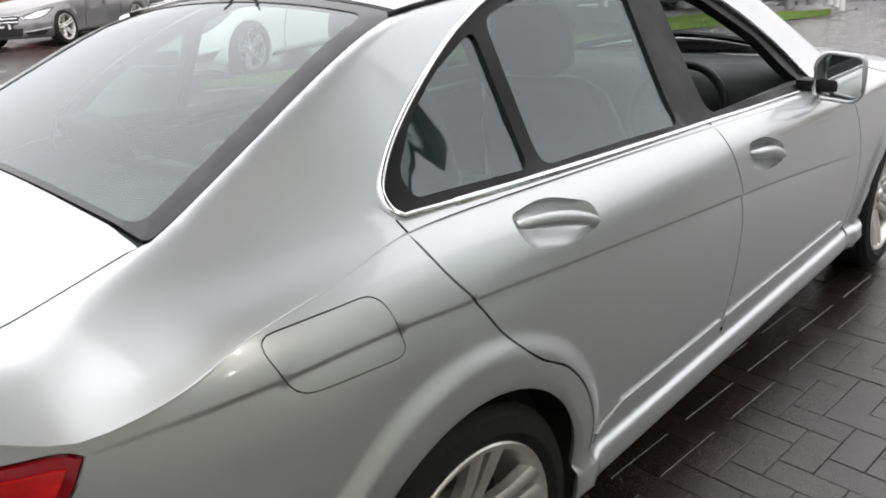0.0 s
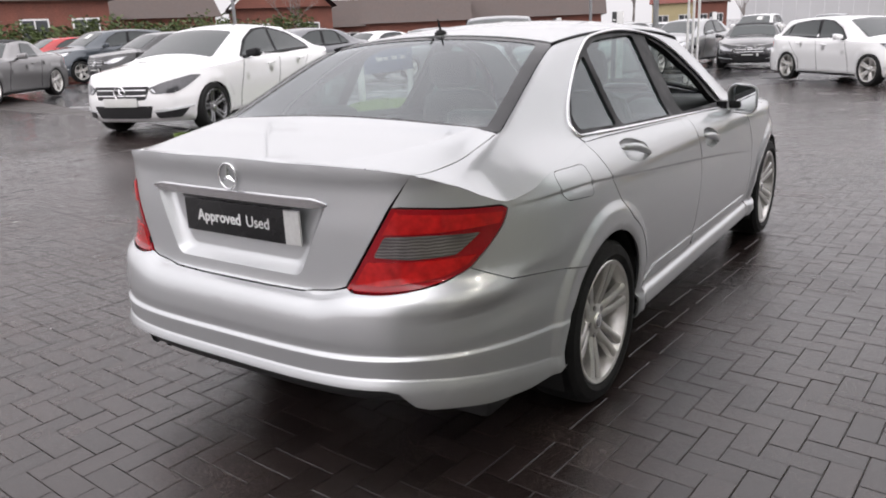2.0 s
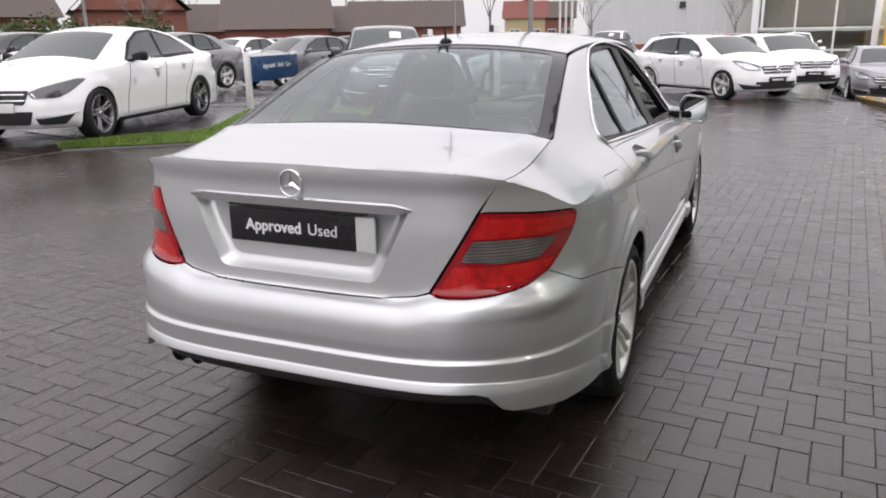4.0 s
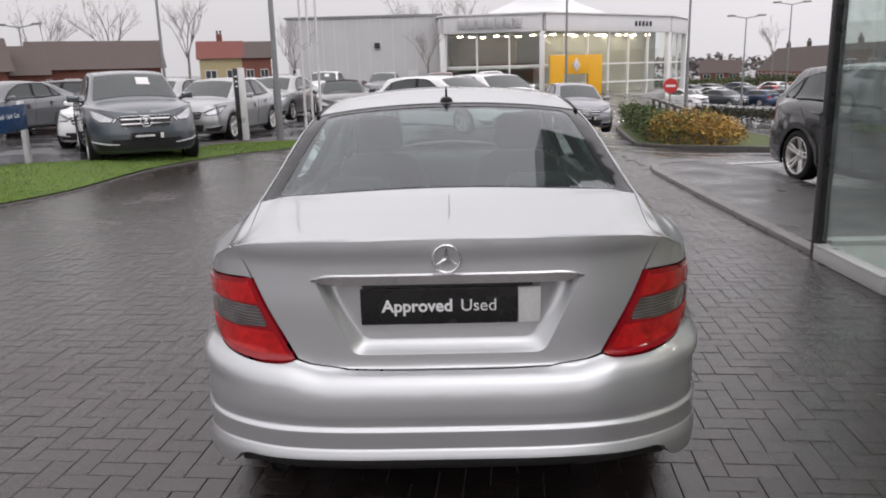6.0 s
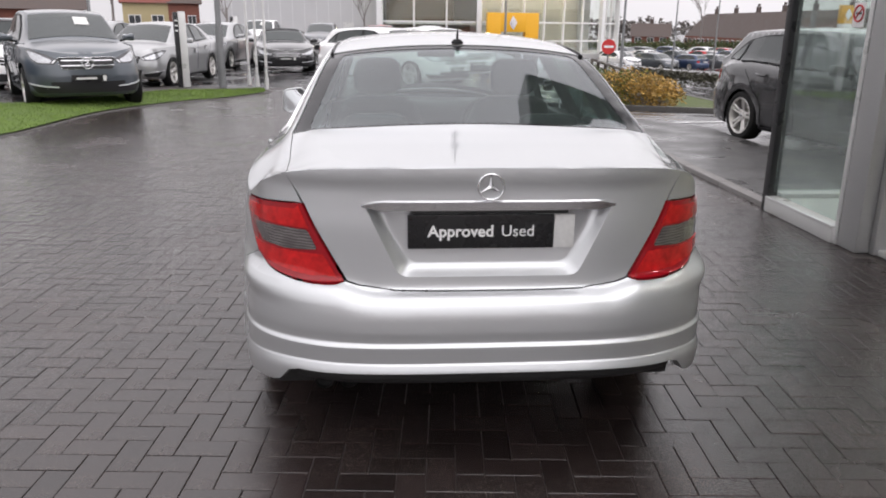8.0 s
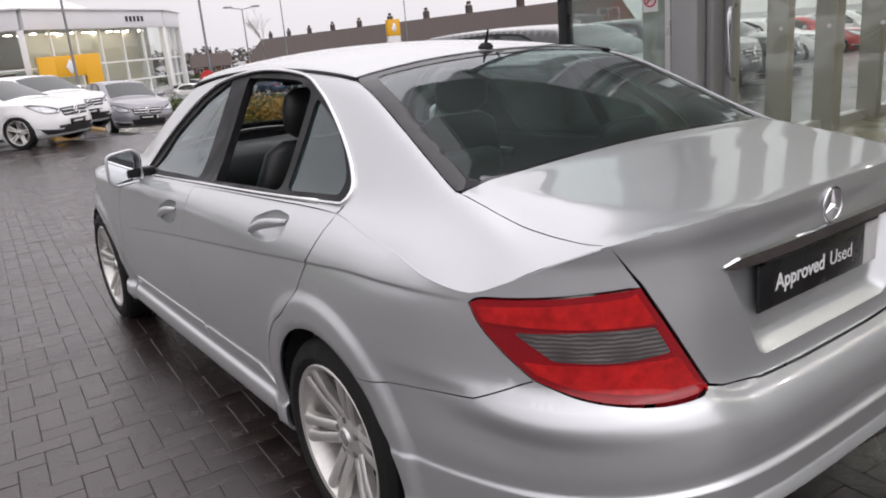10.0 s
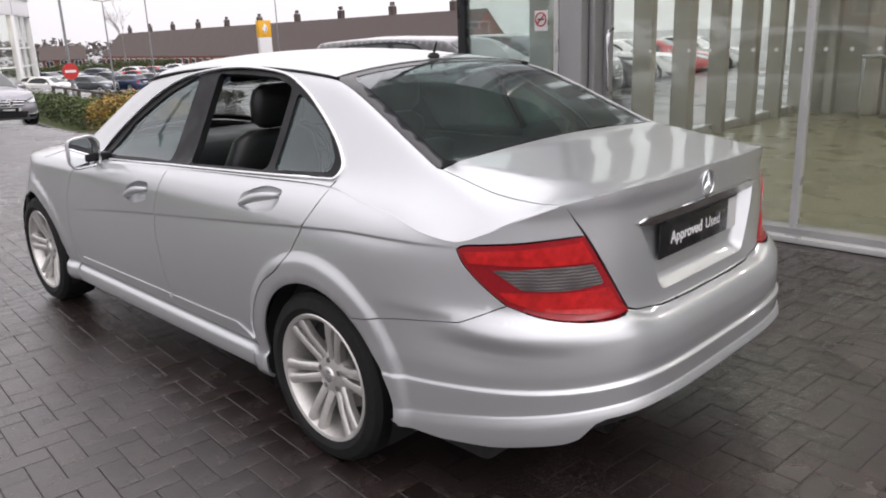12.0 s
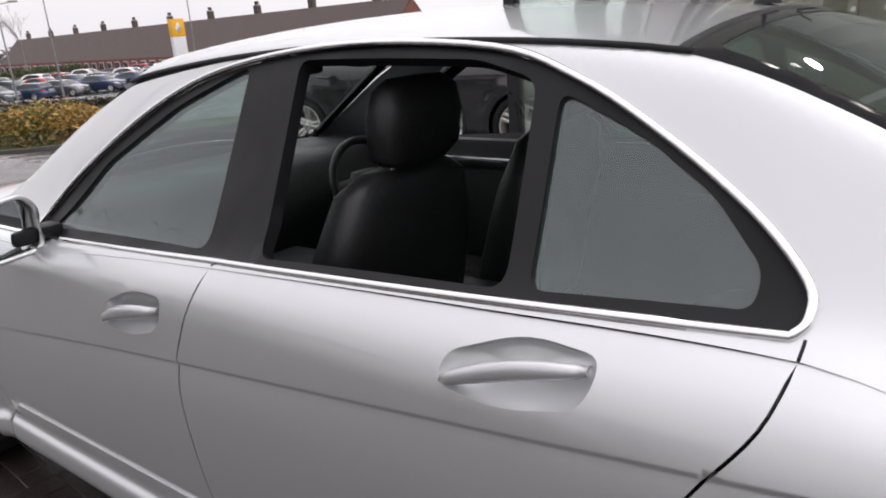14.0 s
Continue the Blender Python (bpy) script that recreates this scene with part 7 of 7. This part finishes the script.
def dealership():
    """The glazed white building across the road."""
    y0, z0 = 68.0, -1.4
    t = thing("glazed_dealership", pose(0, y0, z0), "white car dealership with a glazed front and a yellow portal", "building")
    top = 7.4
    pts = [(-.9, 6.0), (-.6, .8), (8.0, -.8), (21.5, 9.0), (25.0, 15.5)]
    for (xa, ya), (xb, yb) in zip(pts, pts[1:]):
        ln = math.hypot(xb - xa, yb - ya)
        an = math.degrees(math.atan2(yb - ya, xb - xa))
        m = pose((xa + xb) / 2, (ya + yb) / 2, 0, 0, 0, an)

        def put(nm, c, s, mt, bev=0.0, lb=""):
            o = box(nm, c, s, mt, t, bev, lb)
            o.matrix_basis = m
            return o
        put("fascia", (0, -.25, top - .75), (ln, .5, 1.5), M["white_clad"], .03)
        put("roof_trim", (0, -.3, top + .06), (ln + .3, .8, .12), M["white_plain"])
        put("glazing", (0, .15, (top - 1.5) / 2), (ln, .04, top - 1.5), M["pane"])
        n = max(1, round(ln / 2.6))
        for k in range(n + 1):
            put("mullion", (-ln / 2 + ln * k / n, 0, (top - 1.5) / 2), (.14, .2, top - 1.5), M["white_plain"])
        for z in (1.3, 3.0):
            put("transom", (0, 0, z), (ln, .16, .14), M["white_plain"])
        put("column", (ln / 2, -.25, (top - 1.5) / 2), (.45, .45, top - 1.5), M["white_plain"], .05)
    # letter-sized plain bars in place of the name, and smaller signs
    for k in range(7):
        box("sign_bar", (.9 + k * .82, -.08 - (.9 + k * .82) * .186, top - .72), (.58, .12, .85), M["frame_grey"], t, .03)
    for k in range(5):
        box("sign_bar", (17.6 + k * .42, 5.55 + k * .305, top - .75), (.3, .12, .45), M["dark_post"], t)
    box("rear_block", (11, 21, top / 2), (23, 8, top), M["white_clad"], t)
    box("upper_floor", (4.4, 4.2, 2.9), (9.4, 6.0, .3), M["inner_white"], t)
    bm = bmesh.new()
    bm.faces.new([bm.verts.new((p[0], p[1], top - .15)) for p in pts + [(23, 22), (-.9, 22)]])
    part("roof_deck", bm, M["inner_white"], t)
    box("plinth", (4.4, 4.0, .1), (9.6, 8, .2), M["tile"], t)
    o = box("podium", (0, 0, -.55), (22, 7, 1.3), M["frame_grey"], t, .03)
    o.matrix_basis = pose(17.2, 8.6, 0, 0, 0, 36)
    for k in range(18):
        lx_ = .8 + k * 1.1
        ly_ = max(1.6, -.8 + (lx_ - 8) * .726 + 2.0) + (k % 3) * 1.5
        part("ceiling_lamp", cyl_bm((lx_, ly_, top - 1.75), (lx_, ly_, top - 1.68), .26, seg=12), M["warm_light"], t)
    o = box("inner_partition", (0, 0, (top - 1.6) / 2), (14.0, .2, top - 1.6), M["fin"], t)
    o.matrix_basis = pose(14.0, 7.2, 0, 0, 0, 36)
    box("inner_partition", (3.6, 5.2, 1.5), (8.4, .2, 2.6), M["beige_board"], t)
    box("inner_partition", (3.0, 4.6, 4.4), (6.4, .2, 2.8), M["brown_board"], t)
    # added fill lamps along the right facade, only to brighten the partition behind it
    for k in range(7):
        lx_ = 9.2 + k * 1.75
        part("ceiling_lamp", cyl_bm((lx_, -.8 + (lx_ - 8) * .726 + 1.5, top - 1.75), (lx_, -.8 + (lx_ - 8) * .726 + 1.5, top - 1.68), .26, seg=12), M["warm_light"], t)
    box("yellow_jamb", (9.1, -1.9, 1.9), (1.2, .9, 3.8), M["yellow"], t, .03)
    box("yellow_jamb", (12.4, -1.9, 1.9), (1.2, .9, 3.8), M["yellow"], t, .03)
    box("yellow_lintel", (10.75, -1.9, 3.0), (2.2, .9, 1.6), M["yellow"], t, .03)
    bm = bmesh.new()
    vs = [bm.verts.new(p) for p in ((10.75, -2.42, 3.55), (11.1, -2.42, 2.95), (10.75, -2.42, 2.35), (10.4, -2.42, 2.95))]
    bm.faces.new(vs)
    part("badge", bm, M["chrome"], t)
    # hipped white roof light behind
    part("white_dome", cyl_bm((9.0, 9, top - .1), (9.0, 9, top + 2.0), 7.6, 2.3, 24), M["white_clad"], t, smooth=True)
    part("roof_lantern", cyl_bm((9.0, 9, top + 2.0), (9.0, 9, top + 2.5), 1.9, 1.9, 16), M["frame_grey"], t)
    part("lantern_cap", cyl_bm((9.0, 9, top + 2.5), (9.0, 9, top + 3.1), 2.5, .3, 16), M["frame_grey"], t)


def warehouse():
    t = thing("warehouse", pose(-8.2, 82, -.8), "pale grey clad warehouse on a brick plinth", "building")
    box("cladding", (0, 0, 4.2), (14.6, 20, 6.0), M["cladding"], t)
    box("brick_plinth", (0, 0, .6), (14.8, 20.2, 1.25), M["brick"], t)
    box("parapet", (0, 0, 7.25), (14.9, 20.3, .18), M["galv"], t)
    for k in range(14):
        box("panel_seam", (-7.2 + k * 1.1, -10.02, 4.2), (.035, .05, 6.0), M["white_clad"], t)
    box("vent", (1.2, -10.1, 4.6), (.5, .2, .5), M["dark_post"], t)
    box("door", (4.5, -10.1, 1.2), (1.0, .15, 2.1), M["frame_white"], t)


showroom()
island()
knee_rail()
no_entry()
blue_sign()
for p in ((-4.87, 15.7), (-5.8, 27.0), (-9.6, 22.4)):
    totem(*p)
lamp_post(-4.06, 15.9, 9.0, head=False, r=.065)
for x, y, h in ((6.3, 41.0, 11), (12.5, 39.5, 11), (-13.0, 33.0, 10), (26.5, 60, 8), (22.5, 58.5, 7), (-27, 47, 4.7), (40, 62, 8), (-22.5, 20.0, 9)):
    lamp_post(x, y, h, group="distant lamp posts")
for k, (px_, py_) in enumerate(((-3.6, 16.8), (-3.33, 16.3), (-3.0, 15.55))):
    fp = thing("flag_pole", pose(px_, py_, float(ground_z(px_, py_))), "slim white flag pole at the end of the verge", "pole", group="flag poles")
    part("pole_foot", cyl_bm((0, 0, 0), (0, 0, .25), .05, .045, 10), M["frame_white"], fp, smooth=True)
    part("pole_shaft", cyl_bm((0, 0, .25), (0, 0, 6.5), .03, .02, 10), M["frame_white"], fp, smooth=True)
dealership()
warehouse()
house("bungalow", -23.7, 49.8, 24.8, 7.6, 6, 2.6, 4.4, M["brick"], M["roof_tile"], 0, 5, "long brick bungalow with a brown tiled roof", z0=-.5)
house("house", -28.4, 93.9, 16, 4.9, 7, 4.4, 6.5, M["render_yellow"], M["roof_red"], 1, 2, "cream rendered house with a red roof", z0=-1)
house("house", -24.3, 95, 14, 3.4, 7, 4.4, 6.4, M["brick"], M["roof_tile"], 0, 2, "brick house with a brown roof", z0=-1)
house("house", -39.5, 39, 50, 6.5, 9, 3.6, 7.0, M["brick"], M["roof_tile"], 0, 2, "gabled red brick house", gable=True, z0=-.3)
house("house", -37, 48, 38, 13, 6, 2.3, 4.3, M["brick"], M["roof_tile"], 0, 5, "low brick house with a brown roof", z0=-.3)
house("house", -42, 27.5, 62, 11, 7, 2.6, 4.8, M["brick"], M["roof_tile"], 0, 5, "low brick house behind the hedge", z0=.2)
house("house", -38, 17.5, 68, 11, 7, 3.2, 5.6, M["brick"], M["roof_tile"], 0, 5, "brown-roofed brick house behind the hedge", z0=.3)
house("house", -42, 62, 20, 14, 7, 2.5, 4.8, M["brick"], M["roof_tile"], 1, 5, "brick bungalow with a brown roof", z0=-.5)
house("house", -27.6, 39.5, 34.5, 6.0, 6, 2.5, 4.3, M["brick"], M["roof_tile"], 0, 3, "brick bungalow with a brown tiled roof", z0=-.5)
house("house", -25.8, 43.0, 32, 3.4, 5, 2.3, 3.9, M["brick"], M["roof_tile"], 0, 1, "low brick annexe with a brown roof", z0=-.5)
for k in range(10):
    house("terrace_house", 50.7 + k * .73, 49.5 + k * 9.27, -94.5, 9.3, 7, 1.95, 5.7, M["brick"], M["roof_tile"], 1, 4, "terraced house with a chimney and a brown roof", z0=-2.2, group="terrace", o=.02)
house("house", 52, 150, -20, 7, 6, 1.6, 4.0, M["brick"], M["roof_tile"], 1, 3, "small distant brick house", z0=-2.2)
for k, (x, y, h) in enumerate(((-35.1, 53.9, 10.5), (-30.8, 56.4, 10.0), (-26.4, 58.5, 11.0), (-21.2, 60.5, 10.5), (-12.5, 60, 8.5), (-2.0, 64, 7.5), (-38.2, 51.8, 9.5), (-30, 31, 7.0), (-44, 50, 9.0), (-5, 98, 15.0), (1, 102, 16.0), (40, 96, 9), (-50, 35, 8))):
    bare_tree(x, y, h, 20 + k)
hl = [(-29 + k * .35, 12.2 + k * 1.15, float(ground_z(-29, 13)) + .9, .9, .9, 1.0 + .15 * math.sin(k * 1.7)) for k in range(13)]
hdg = thing("tall_hedge", None, "tall dark evergreen hedge behind the lot", "hedge")
leaf_heap("hedge_leaves", hl, 9000, .09, M["hedge"], "", "", 13, hdg)
twigs("hedge_wood", hl, M["bark"], hdg, 15, 60)
bl = [(22 + k * 1.15, 99 + .25 * k, float(ground_z(30, 99)) + .8, 1.0, .9, 1.0 + .2 * math.sin(k * 1.9)) for k in range(26)]
bh = thing("boundary_hedge", None, "brown-green hedge along the far side of the car park", "hedge")
leaf_heap("hedge_leaves", bl, 9000, .12, M["hedge"], "", "", 33, bh)
twigs("hedge_wood", bl, M["bark"], bh, 35, 60)
rl = [(10.6 + k * .19, 31.2 - k * .46, float(ground_z(11, 29)) + .26, .42, .42, .32) for k in range(14)]
rh = thing("roadside_hedge", None, "low clipped dark brown hedge beside the road", "hedge")
leaf_heap("hedge_leaves", rl, 6000, .05, M["dark_hedge"], "", "", 37, rh)
twigs("hedge_wood", rl, M["bark"], rh, 39, 50)
rng = random.Random(41)
dl = [(34 + k * 3.1, 178 + 6 * math.sin(k * .9), -.2 + rng.uniform(-.3, .5), 2.6, 2.2, 2.6 + rng.uniform(-.5, .9)) for k in range(28)]
dt = thing("distant_trees", None, "grey-brown line of bare trees in the distance", "trees", kind="stuff")
leaf_heap("tree_mass", dl, 7000, .42, M["winter_wood"], "", "", 43, dt)
# yellow pylon sign
ys_ = thing("pylon_sign", pose(38.5, 62, -2.0), "white pylon sign with a yellow head", "sign")
box("pylon_body", (0, 0, 2.6), (1.3, .4, 5.2), M["white_plain"], ys_, .03)
box("pylon_head", (0, 0, 4.5), (1.34, .44, 1.5), M["yellow"], ys_, .03)
bm = bmesh.new()
bm.faces.new([bm.verts.new(p) for p in ((0, -.24, 5.0), (.3, -.24, 4.5), (0, -.24, 4.0), (-.3, -.24, 4.5))])
part("badge", bm, M["chrome"], ys_)
# plain unseen wall, added far behind the camera to close the scene
box("boundary_wall", (-4, -30, 1.2), (60, .3, 2.4), M["brick"])
tagged(bpy.data.objects["boundary_wall"], "unseen brick-coloured wall added to close the scene behind the camera", "wall", kind="structure")
paving()
